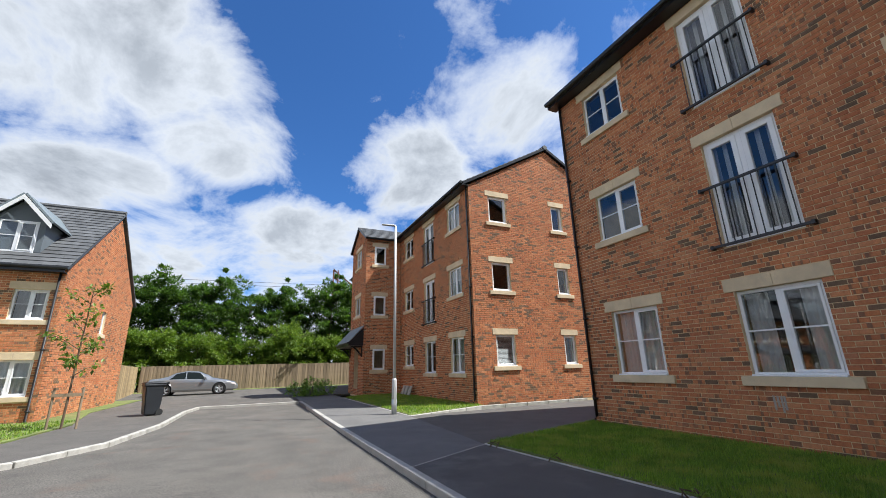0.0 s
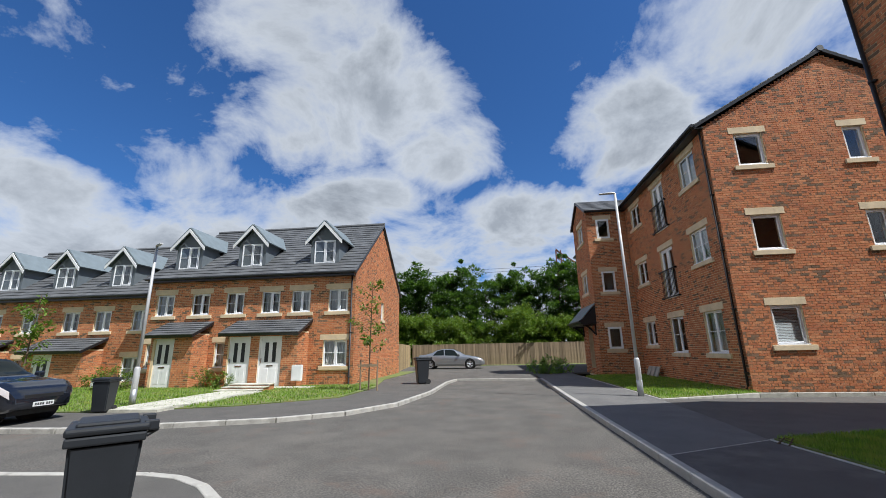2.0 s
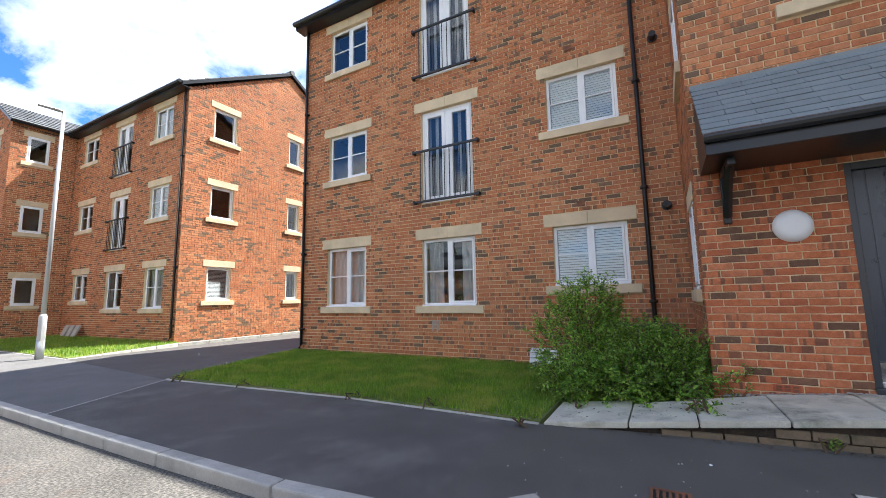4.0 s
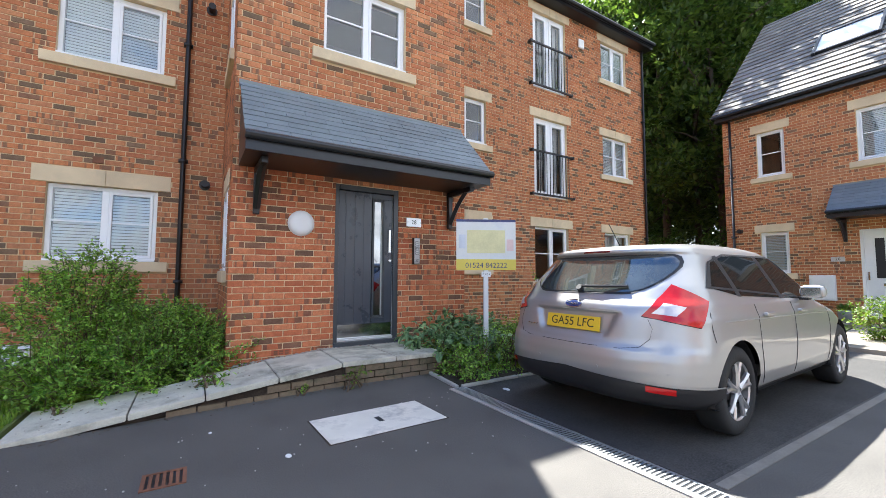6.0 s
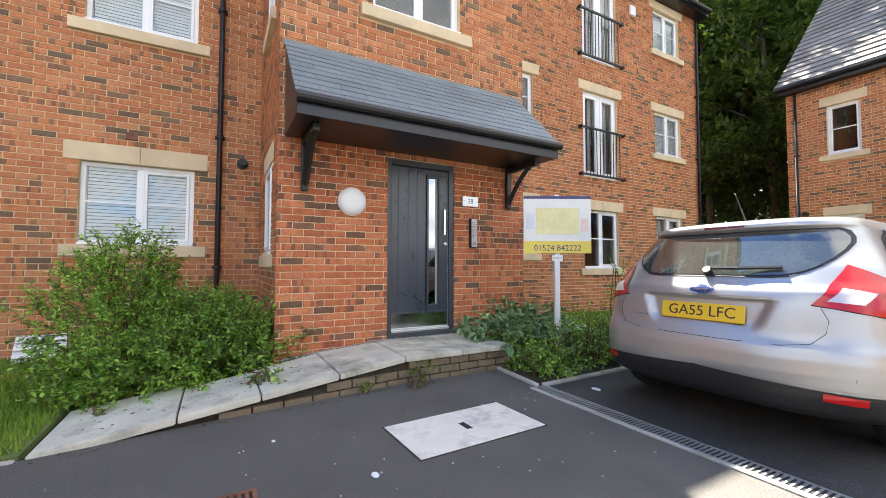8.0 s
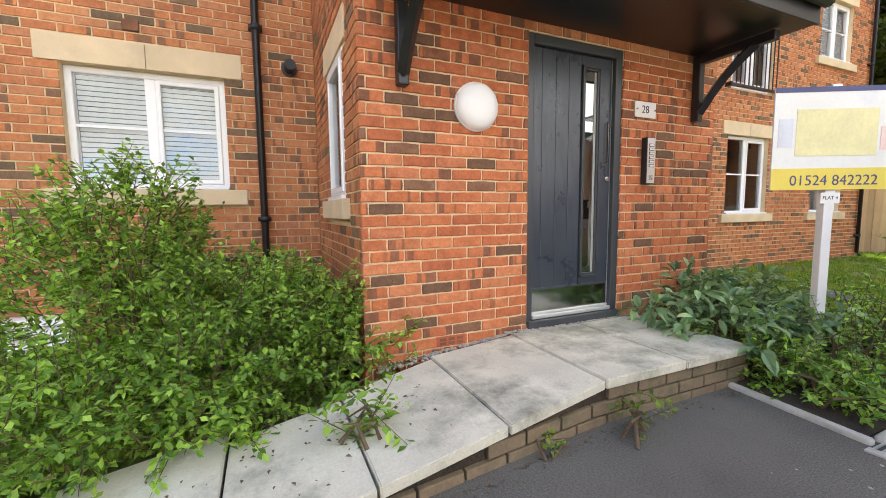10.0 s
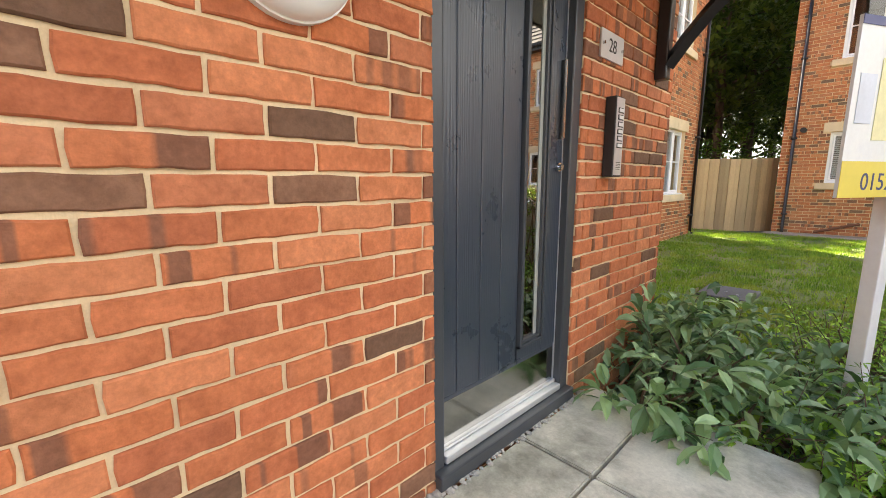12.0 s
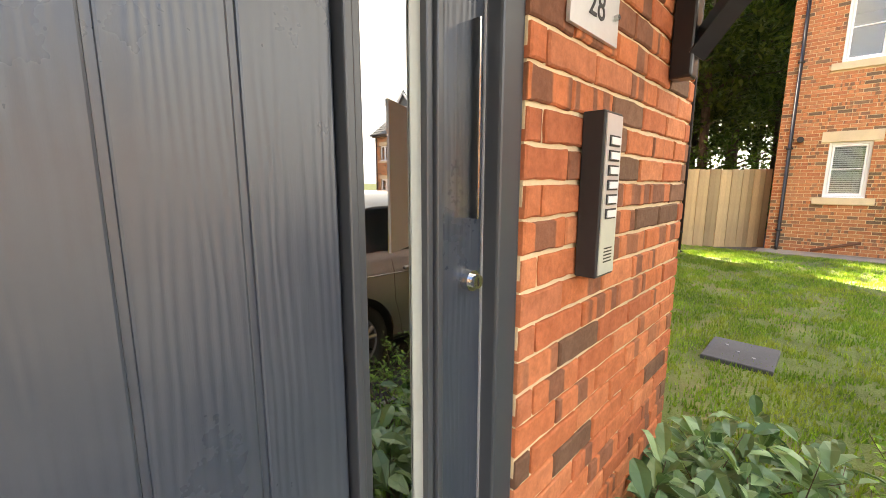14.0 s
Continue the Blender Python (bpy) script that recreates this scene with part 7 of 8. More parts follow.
both("head_lamp", S2, ((4.55, 0.46), (4.82, 0.42), (4.8, 0.56), (4.45, 0.56)), 0.006, M["lens_clear"], B2, "clear headlamp")
for side in (1, -1):
    part("wing_mirror", box(bmesh.new(), -0.06, 0.09, -0.09, 0.09, -0.06, 0.07, 0.03, Matrix.Translation((3.05, side * 1.0, 1.0))), M["paint_grey"], B2)
SUV = [(0.0, 0.40, 0.75, 0.82, 0.66, 0.6), (0.05, 0.36, 0.95, 1.05, 0.80, 0.66), (0.15, 0.33, 1.06, 1.25, 0.88, 0.68), (0.45, 0.30, 1.08, 1.5, 0.93, 0.66), (1.0, 0.28, 1.07, 1.62, 0.945, 0.66), (1.9, 0.28, 1.04, 1.65, 0.945, 0.67), (2.5, 0.28, 1.02, 1.58, 0.945, 0.66), (3.1, 0.28, 1.0, 1.2, 0.94, 0.7), (3.3, 0.28, 0.99, 1.1, 0.935, 0.76),
       (4.0, 0.29, 0.95, 1.02, 0.92, 0.76), (4.25, 0.31, 0.82, 0.88, 0.84, 0.66), (4.36, 0.36, 0.62, 0.68, 0.7, 0.5)]
suv, S3, B3 = car("suv_car", (-12.9, 8.1, 0.0), 3, "black SUV parked beside the kerb", SUV, M["paint_black"], (0.85, 3.5), 0.37, 0.81)
suv.scale = (0.82, 0.82, 0.82)
for quad in (((0.75, 0.56), (1.95, 0.56), (1.92, 0.80), (0.9, 0.79)), ((2.02, 0.56), (2.95, 0.56), (2.55, 0.80), (1.98, 0.81))):
    both("side_window", S3, quad, 0.004, M["car_glass"], B3, "dark side glass")
part("windscreen", S3.patch(((2.5, 0.82), (3.15, 0.80), (3.2, 1.0), (2.45, 1.0)), 0.005), M["car_glass"], B3, "", True)
part("windscreen", S3.patch(((2.5, 0.82), (3.15, 0.80), (3.2, 1.0), (2.45, 1.0)), 0.005, side=-1), M["car_glass"], B3, "", True)
both("head_lamp", S3, ((4.0, 0.47), (4.3, 0.40), (4.27, 0.54), (3.95, 0.555)), 0.006, M["lens_clear"], B3, "slim clear headlamp")
p3 = part("number_plate", boxes((4.352, 4.375, -0.26, 0.26, 0.40, 0.51)), M["plate_w"], B3, "white front number plate")
for i, y in enumerate((-0.2, -0.14, -0.08, -0.02, 0.08, 0.14, 0.2)):
    part("bar", boxes((4.375, 4.378, y - 0.02, y + 0.02, 0.425, 0.485)), M["black"], p3)
part("grille", boxes((4.30, 4.365, -0.5, 0.5, 0.60, 0.70), bevel=0.01), M["black"], B3, "dark grille")
for side in (1, -1):
    part("wing_mirror", box(bmesh.new(), -0.06, 0.1, -0.1, 0.1, -0.08, 0.09, 0.04, Matrix.Translation((2.95, side * 1.03, 1.13))), M["paint_black"], B3)

# ---- street things ----
def wheelie_bin(loc, rz, label):
    root = thing("wheelie_bin", loc, label, "bin", "dark wheelie bins")
    root.rotation_euler = (0, 0, radians(rz))
    bm = bmesh.new()
    lo, hi = [(-0.2, -0.24), (0.2, -0.24), (0.2, 0.24), (-0.2, 0.24)], [(-0.28, -0.29), (0.26, -0.29), (0.26, 0.29), (-0.28, 0.29)]
    a, b = [bm.verts.new((x, y, 0.03)) for x, y in lo], [bm.verts.new((x, y, 0.95)) for x, y in hi]
    bm.faces.new(a[::-1]), bm.faces.new(b)
    for i in range(4):
        bm.faces.new((a[i], a[(i + 1) % 4], b[(i + 1) % 4], b[i]))
    bmesh.ops.bevel(bm, geom=list(bm.edges), offset=0.03, segments=3, affect="EDGES")
    part("tub", bm, M["bin"], root)
    part("rim", boxes((-0.31, 0.28, -0.31, 0.31, 0.93, 0.985), bevel=0.012), M["bin"], root)
    bm = bmesh.new()
    box(bm, -0.32, 0.30, -0.315, 0.315, 0.99, 1.04, 0.02)
    box(bm, -0.25, 0.22, -0.26, 0.26, 1.03, 1.065, 0.018)
    lid = part("lid", bm, M["bin"], root, "dark lid, shut")
    part("handle", tube(bmesh.new(), [(0.28, -0.26, 0.96), (0.36, -0.25, 0.99), (0.36, 0.25, 0.99), (0.28, 0.26, 0.96)], 0.018, 8), M["bin"], root)
    for y in (-0.26, 0.26):
        part("hinge", boxes((0.25, 0.37, y - 0.03, y + 0.03, 0.985, 1.05), bevel=0.01), M["bin"], root)
        bm = tube(bmesh.new(), [(0.2, y - 0.03, 0.1), (0.2, y + 0.03, 0.1)], 0.1, 20)
        part("wheel", bm, M["tyre"], root, "black wheel")
    return root


nb = wheelie_bin((-2.25, 2.72, -0.06), 44, "dark grey wheelie bin standing on the pavement corner")
nb.scale = (0.64, 0.66, 0.92)
wheelie_bin((-2.75, 17.3, 0.0), 20, "black wheelie bin by the kerb")
fb = wheelie_bin((-9.25, 9.6, 0.0), 100, "black wheelie bin beside the grass")
fb.scale = (0.68, 0.68, 0.76)


def street_lamp(loc, h, lean, arm, label):
    root = thing("street_lamp", loc, label, "street lamp", "street lamps")
    root.rotation_euler = (radians(lean[0]), radians(lean[1]), 0)
    part("base", tube(bmesh.new(), [(0, 0, -0.15), (0, 0, 0.95), (0, 0, 1.0)], [0.075, 0.075, 0.055], 16), M["pole"], root, "thicker lower column", True)
    part("door_panel", boxes((-0.03, 0.03, -0.08, -0.072, 0.3, 0.75)), M["pole"], root)
    part("band", tube(bmesh.new(), [(0, 0, 0.0), (0, 0, 0.42)], 0.0775, 16), M["galv"], root, "dull grey lower sleeve", True)
    part("column", tube(bmesh.new(), [(0, 0, 0.95), (0, 0, h)], [0.048, 0.036], 12), M["pole"], root, "slim grey column", True)
    d = Vector(arm)
    head = tube(bmesh.new(), [Vector((0, 0, h)), Vector((0, 0, h + 0.02)) + d * 0.12, Vector((0, 0, h + 0.03)) + d * 0.6], [0.04, 0.06, 0.045], 8)
    for v in head.verts:
        v.co.z = h + (v.co.z - h) * 0.6
    part("lantern", head, M["pole"], root, "flat grey lantern head")
    return root


street_lamp((4.07, 12.35, 0.0), 5.85, (0, 0), (-0.75, 0.1, 0), "grey street lamp column at the edge of the grass")
street_lamp((-9.5, 10.7, 0.02), 4.4, (0, 0), (0.5, -0.3, 0), "grey street lamp beside the footpath")


def board_fence(pts, h, material, label, w=0.125):
    root = thing("fence", (pts[0][0], pts[0][1], 0), label, "fence")
    o = Vector((pts[0][0], pts[0][1], 0))
    rnd = random.Random(len(pts) * 7 + int(h * 10))
    shared = part("board", boxes((0.004, w + 0.012, -0.011, 0.011, 0, h)), material, root)
    first = True
    for (x0, y0), (x1, y1) in zip(pts, pts[1:]):
        d = Vector((x1 - x0, y1 - y0, 0))
        ang = math.atan2(d.y, d.x)
        k = int(d.length / w)
        for i in range(k):
            b = shared if first else new("board", shared.data)
            first = False
            b.parent = root
            b.location = Vector((x0, y0, 0)) - o + d * (i / k) + Vector((-math.sin(ang), math.cos(ang), 0)) * (0.02 * (i % 2)) + Vector((0, 0, rnd.uniform(-0.012, 0.012)))
            b.rotation_euler = (0, 0, ang)
        for i in range(int(d.length / 1.9) + 1):
            p = Vector((x0, y0, 0)) - o + d * (i * 1.9 / d.length)
            pp = part("post", box(bmesh.new(), -0.05, 0.05, -0.05, 0.05, 0, h + 0.02, 0.004, Matrix.Translation(p + Vector((-math.sin(ang), math.cos(ang), 0)) * 0.08)), material, root)
    return root


board_fence([(-7.0, 37.5), (10.0, 37.5)], 1.85, M["fence"], "long weathered timber board fence")
board_fence([(-5.9, 26.2), (-7.2, 37.4)], 1.8, M["fence_n"], "pale timber fence beside the gable")
board_fence([(8.6, -12.6), (6.1, -14.5)], 1.9, M["fence_n"], "pale timber close-board fence by the lawn")

# railway gantry and wires above the trees
ga = thing("railway_gantry", (8.9, 52.0, 0.0), "rusty lattice railway gantry beyond the trees", "gantry")
for sy in (0, 1):
    part("mast", tube(bmesh.new(), [(sy * 0.6, 0, 0), (sy * 0.6, 0, 13.6)], 0.08, 6), M["rust"], ga)
for i in range(7):
    part("brace", tube(bmesh.new(), [(0 if i % 2 else 0.6, 0, 9.6 + i * 0.6), (0.6 if i % 2 else 0, 0, 10.2 + i * 0.6)], 0.04, 5), M["rust"], ga)
part("boom", tube(tube(bmesh.new(), [(0, 0, 13.6), (3.6, 3, 12.0)], 0.09, 6), [(0, 0, 12.7), (3.6, 3, 11.2)], 0.09, 6), M["rust"], ga)
for i in range(5):
    part("brace", tube(bmesh.new(), [(0.7 * i, 0.6 * i, 13.5 - 0.3 * i), (0.7 * i + 0.5, 0.6 * i + 0.4, 12.5 - 0.3 * i)], 0.04, 5), M["rust"], ga)
for i, z in enumerate((10.8, 11.4, 9.9)):
    wr_ = thing("overhead_wire", (-25, 50 + i, z), "thin overhead railway wire", "wire")
    part("wire", tube(bmesh.new(), [(0, 0, 0), (17, 0, -0.3), (34, 0, 0), (60, 0, 0.2)], 0.018, 5), M["black"], wr_)

# terrace: path, steps, meter boxes
st = thing("garden_steps", (-8.7, 10.6, 0.0), "pale concrete path and shallow steps to the doors", "steps", kind="structure")
part("path", boxes((-0.6, 0.9, -1.0, 3.5, -0.05, 0.065)), M["slab"], st)
part("path", boxes((-1.4, 1.9, 4.9, 5.55, -0.05, 0.05)), M["slab"], st)
for i in range(3):
    part("step", boxes((-0.9, 0.7, 3.5 + i * 0.4, 3.95 + i * 0.4, 0.055 + i * 0.07, 0.10 + i * 0.07), bevel=0.01), M["slab"], st)
    part("riser", boxes((-0.86, 0.66, 3.53 + i * 0.4, 3.94 + i * 0.4, -0.05, 0.054 + i * 0.07)), M["brick_t"], st, "red brick riser")
for x, y, z in ((-7.75, 16.16, 0.25), (-17.2, 16.86, -0.2), (-16.7, 16.86, -0.2)):
    g = thing("meter_box", (x, y, z), "white utility meter box on the porch wall", "meter box")
    part("case", boxes((0.0, 0.42, -0.14, 0.0, 0.0, 0.6), bevel=0.012), M["white"], g)
    part("door", boxes((0.03, 0.39, -0.15, -0.141, 0.03, 0.57)), M["white"], g)
g = thing("meter_box", (4.1, -13.87, 0.58), "white utility meter box on the house wall", "meter box")
part("case", boxes((-0.5, 0.0, 0.0, 0.12, 0.0, 0.64), bevel=0.012), M["white"], g)
part("door", boxes((-0.46, -0.04, 0.121, 0.13, 0.04, 0.6)), M["white"], g)
pt = thing("plant_pot", (3.42, -13.62, 0.07), "grey planter with a small leafy plant by the door", "plant pot")
part("pot", tube(bmesh.new(), [(0, 0, 0), (0, 0, 0.28), (0, 0, 0.30)], [0.11, 0.15, 0.15], 16), M["galv"], pt, "grey tapered pot", True)
rnd = random.Random(61)
part("plant", leaves_in_pot(rnd), M["leaf_light"], pt, "small green plant")
hn = thing("house_number_sign", (3.55, -13.87, 1.62), "small pale house number 26 plate", "sign")
part("plate", boxes((-0.13, 0.13, 0.002, 0.012, -0.06, 0.06)), M["silver"], hn)
text_part("digits", "26", 0.1, Matrix(((-1, 0, 0, 0), (0, 0, 1, 0.0125), (0, 1, 0, 0), (0, 0, 0, 1))), M["black"], hn, "black digits 26")
vf = thing("boiler_flue", (5.62, -13.87, 2.5), "round black flue on the brick wall", "flue")
part("outlet", tube(bmesh.new(), [(0, 0, 0), (0, 0.14, 0)], 0.06, 16), M["black"], vf)
hp = thing("drain_pipe", (5.2, -13.82, 0.0), "brown waste pipe slanting along the wall foot", "pipe")
part("pipe", tube(bmesh.new(), [(0.0, 0.03, 0.12), (-0.75, 0.03, 0.36)], 0.03, 8), M["rust"], hp)
for i in range(3):
    cb = thing("propped_slab", (7.13, 19.2 + i * 0.45, 0.02), "small pale slab leaning on the wall", "slab", "leaning slabs")
    part("slab", box(bmesh.new(), -0.03, 0.02, -0.16, 0.16, 0, 0.42, 0.006, Matrix.Rotation(radians(22), 4, "Y") @ Matrix.Translation((-0.1, 0, 0))), M["kerb"], cb)
for x, y, r in ((3.0, -0.72, 0.02), (1.3, -0.5, 0.012), (3.45, -2.95, 0.03), (2.0, 0.1, 0.01), (3.7, -0.3, 0.012), (2.6, 0.3, 0.01)):
    lt = thing("litter_scrap", (x, y, 0.0), "small white scrap of litter on tarmac", "litter", "scraps of litter")
    bm = bmesh.new()
    bmesh.ops.create_icosphere(bm, subdivisions=2, radius=r)
    for v in bm.verts:
        v.co = Vector((v.co.x * 1.6, v.co.y, max(0.004, v.co.z * 0.4 + 0.004)))
    part("scrap", bm, M["white"], lt)

# ---- plants ----
def leaves(points, size, rnd, shape="oval", droop=0.2):
    """Many single leaves: each a folded blade at a point (position, outward way)."""
    verts, faces = [], []
    for p, way in points:
        d = (Vector(way) + Vector((rnd.gauss(0, 0.5), rnd.gauss(0, 0.5), rnd.gauss(0, 0.4) - droop))).normalized()
        a = d.cross(Vector((0, 0, 1)))
        if a.length < 0.1:
            a = Vector((1, 0, 0))
        a.normalize()
        ax = (a * math.cos(0.0) + d.cross(a) * rnd.uniform(-0.7, 0.7)).normalized()
        n = ax.cross(d)
        L = size * rnd.uniform(0.65, 1.3)
        w = L * (0.30 if shape == "oval" else 0.2)
        k = len(verts)
        if shape == "clump":
            verts += [tuple(p + ax * w * 1.6), tuple(p + d * L), tuple(p - ax * w * 1.6), tuple(p - d * L * 0.3)]
            faces.append((k, k + 1, k + 2, k + 3))
        elif shape == "long":
            mid = p + d * L * 0.5
            tip = p + d * L * 0.95 - Vector((0, 0, L * 0.22))
            up = n * w * 0.35
            verts += [tuple(p), tuple(p + d * L * 0.25 + ax * w * 0.8 + up), tuple(mid + ax * w + up), tuple(p + d * L * 0.78 + ax * w * 0.6 + up - Vector((0, 0, L * 0.1))), tuple(tip),
                      tuple(p + d * L * 0.78 - ax * w * 0.6 + up - Vector((0, 0, L * 0.1))), tuple(mid - ax * w + up), tuple(p + d * L * 0.25 - ax * w * 0.8 + up), tuple(mid), tuple(p + d * L * 0.25), tuple(p + d * L * 0.78 - Vector((0, 0, L * 0.12)))]
            q = lambda *i: tuple(k + j for j in i)
            faces += [q(0, 1, 9), q(1, 2, 8, 9), q(2, 3, 10, 8), q(3, 4, 10), q(0, 9, 7), q(9, 8, 6, 7), q(8, 10, 5, 6), q(10, 4, 5)]
        else:
            mid = p + d * L * 0.5
            verts += [tuple(p), tuple(mid + ax * w + n * w * 0.3), tuple(p + d * L), tuple(mid - ax * w + n * w * 0.3)]
            faces += [(k, k + 1, k + 2), (k, k + 2, k + 3)]
    return verts, faces


def shrub(name, loc, blobs, count, size, material, label, seed, shape="oval", stems=26, category="bush", twigs=0.16):
    """A shrub of upright stems with leafy sprays; blobs: (x, y, z, radius, height scale)."""
    rnd = random.Random(seed)
    root = thing(name, loc, label, category)
    pts, bm = [], bmesh.new()
    weights = [b[3] ** 2 for b in blobs]
    for _ in range(stems):
        b = rnd.choices(blobs, weights)[0]
        a = rnd.uniform(0, math.tau)
        q = Vector((b[0] + b[3] * 0.8 * math.cos(a) * rnd.random(), b[1] + b[3] * 0.8 * math.sin(a) * rnd.random(), b[2] + b[3] * b[4] * rnd.uniform(0.2, 0.95)))
        foot = Vector((b[0] * 0.9 + rnd.uniform(-0.12, 0.12), b[1] * 0.9 + rnd.uniform(-0.12, 0.12), 0.0))
        tube(bm, [foot, (foot + q) / 2 + Vector((rnd.uniform(-0.08, 0.08), rnd.uniform(-0.08, 0.08), 0.05)), q], [0.011, 0.008, 0.003], 5)
    sprays = max(1, count // 22)
    for _ in range(sprays):
        b = rnd.choices(blobs, weights)[0]
        v = Vector((rnd.gauss(0, 1), rnd.gauss(0, 1), rnd.gauss(0, 1))).normalized()
        r = b[3] * rnd.uniform(0.55, 1.06) ** 0.7
        c = Vector((b[0] + v.x * r, b[1] + v.y * r, b[2] + v.z * r * b[4]))
        if c.z < 0.03:
            c.z = rnd.uniform(0.03, 0.25)
        out_ = (v + Vector((0, 0, 0.5))).normalized()
        bend = Vector((rnd.gauss(0, 0.4), rnd.gauss(0, 0.4), rnd.gauss(0, 0.3)))
        ln = twigs * rnd.uniform(0.6, 1.6)
        d = (out_ + bend).normalized()
        tube(bm, [c - d * ln * 0.6, c + d * ln], [0.0035, 0.0012], 3, False)
        for i in range(22):
            t = i / 21
            side = Vector((rnd.gauss(0, 1), rnd.gauss(0, 1), rnd.gauss(0, 0.5))).normalized()
            pts.append((c + d * ln * (t * 1.6 - 0.6) + side * size * 0.25, (d * 0.6 + side).normalized()))
    tagged(part("branchwork", bm, M["stem"], root, "thin brown stems"), kind="stuff")
    part("foliage", leaves(pts, size, rnd, shape), material, root, "small green leaves")
    return root


shrub("shrub", (5.62, -0.08, 0.02), [(0.15, 0.95, 0.55, 0.62, 1.0), (0.25, 0.85, 1.0, 0.36, 1.2), (-0.05, 0.3, 0.36, 0.54, 0.9), (-0.1, -0.1, 0.33, 0.43, 1.0), (0.45, 0.0, 0.3, 0.40, 0.9), (0.85, 0.6, 0.36, 0.45, 0.9), (-0.45, 0.45, 0.26, 0.4, 0.8), (-0.15, -0.4, 0.22, 0.3, 1.0), (-0.5, 0.95, 0.25, 0.34, 0.8)],
      42000, 0.040, M["leaf_bush"], "dense green shrub spilling over the slabs", 101, stems=40, twigs=0.13)
shrub("evergreen_shrub", (4.95, -3.25, 0.05), [(0.1, 0.3, 0.2, 0.36, 0.8), (-0.1, -0.05, 0.2, 0.4, 0.8), (0.22, -0.2, 0.2, 0.34, 0.85), (-0.32, 0.28, 0.16, 0.3, 0.8), (0.1, -0.5, 0.16, 0.34, 0.75), (-0.4, -0.1, 0.15, 0.3, 0.8)], 2300, 0.125, M["leaf_laurel"], "low evergreen shrub with long veined leaves", 102, "long", 30)
shrub("weedy_shrub", (4.15, -3.35, 0.05), [(0.0, 0.1, 0.16, 0.30, 0.8), (-0.1, -0.35, 0.18, 0.32, 0.85), (0.3, -0.55, 0.2, 0.34, 0.9), (0.1, -0.9, 0.2, 0.32, 1.0), (0.2, 0.35, 0.08, 0.22, 0.7)], 5600, 0.034, M["leaf_bush"], "tangle of weeds and small-leaved shrub", 103, stems=40)
shrub("weeds", (4.12, -2.95, 0.01), [(0.05, 0.12, 0.06, 0.22, 0.6), (-0.12, -0.15, 0.08, 0.22, 0.6), (0.3, 0.0, 0.1, 0.24, 0.7), (-0.2, 0.15, 0.04, 0.16, 0.5), (0.5, -0.1, 0.12, 0.25, 0.7)], 2600, 0.045, M["leaf_bush"], "low broad-leaved weeds spreading over the bed", 110, stems=20, category="weed")
shrub("tall_weed", (4.05, -4.15, 0.05), [(0.0, 0.0, 0.5, 0.14, 3.0), (0.1, -0.05, 0.9, 0.1, 3.0)], 800, 0.03, M["leaf_bush"], "tall thin weed with small leaves", 104, stems=5, category="weed")
shrub("garden_shrub", (1.6, -10.6, 0.05), [(0.0, 0.0, 0.45, 0.6, 0.95), (-0.75, 0.1, 0.5, 0.65, 0.95), (0.55, 0.1, 0.35, 0.4, 0.9), (-1.5, 0.0, 0.5, 0.6, 1.0)], 17000, 0.06, M["leaf_light"], "bright green rounded shrub by the house path", 105, stems=30)
shrub("kerbside_shrub", (3.2, 23.4, 0.0), [(0.0, 0.0, 0.35, 0.6, 0.9), (-0.7, 0.2, 0.25, 0.5, 0.8), (0.7, 0.2, 0.3, 0.5, 0.9)], 4000, 0.08, M["leaf_bush"], "low dark shrub at the road end", 106, stems=16)
shrub("hedge_shrub", (-10.6, 16.0, 0.0), [(0.0, 0.0, 0.25, 0.4, 0.9), (-0.9, 0.1, 0.3, 0.45, 0.9), (-4.3, -0.3, 0.3, 0.6, 0.9), (-5.2, -0.2, 0.35, 0.6, 0.9)], 3500, 0.08, M["leaf_light"], "small shrubs along the terrace front", 107, stems=16)
# tufts and weeds along edges
rnd = random.Random(33)
for x, y in ((4.37, -1.1), (4.0, 1.15), (4.2, 2.2), (4.15, 3.2), (5.05, 0.3), (4.7, 0.75), (4.05, 5.2), (3.95, 6.5)):
    shrub("weed", (x, y, 0.0), [(0, 0, 0.03, 0.05, 1.0)], 66, 0.03, M["grass"], "small weed at the paving edge", int(x * 100 + y * 10), "oval", 3, "weed", 0.06)


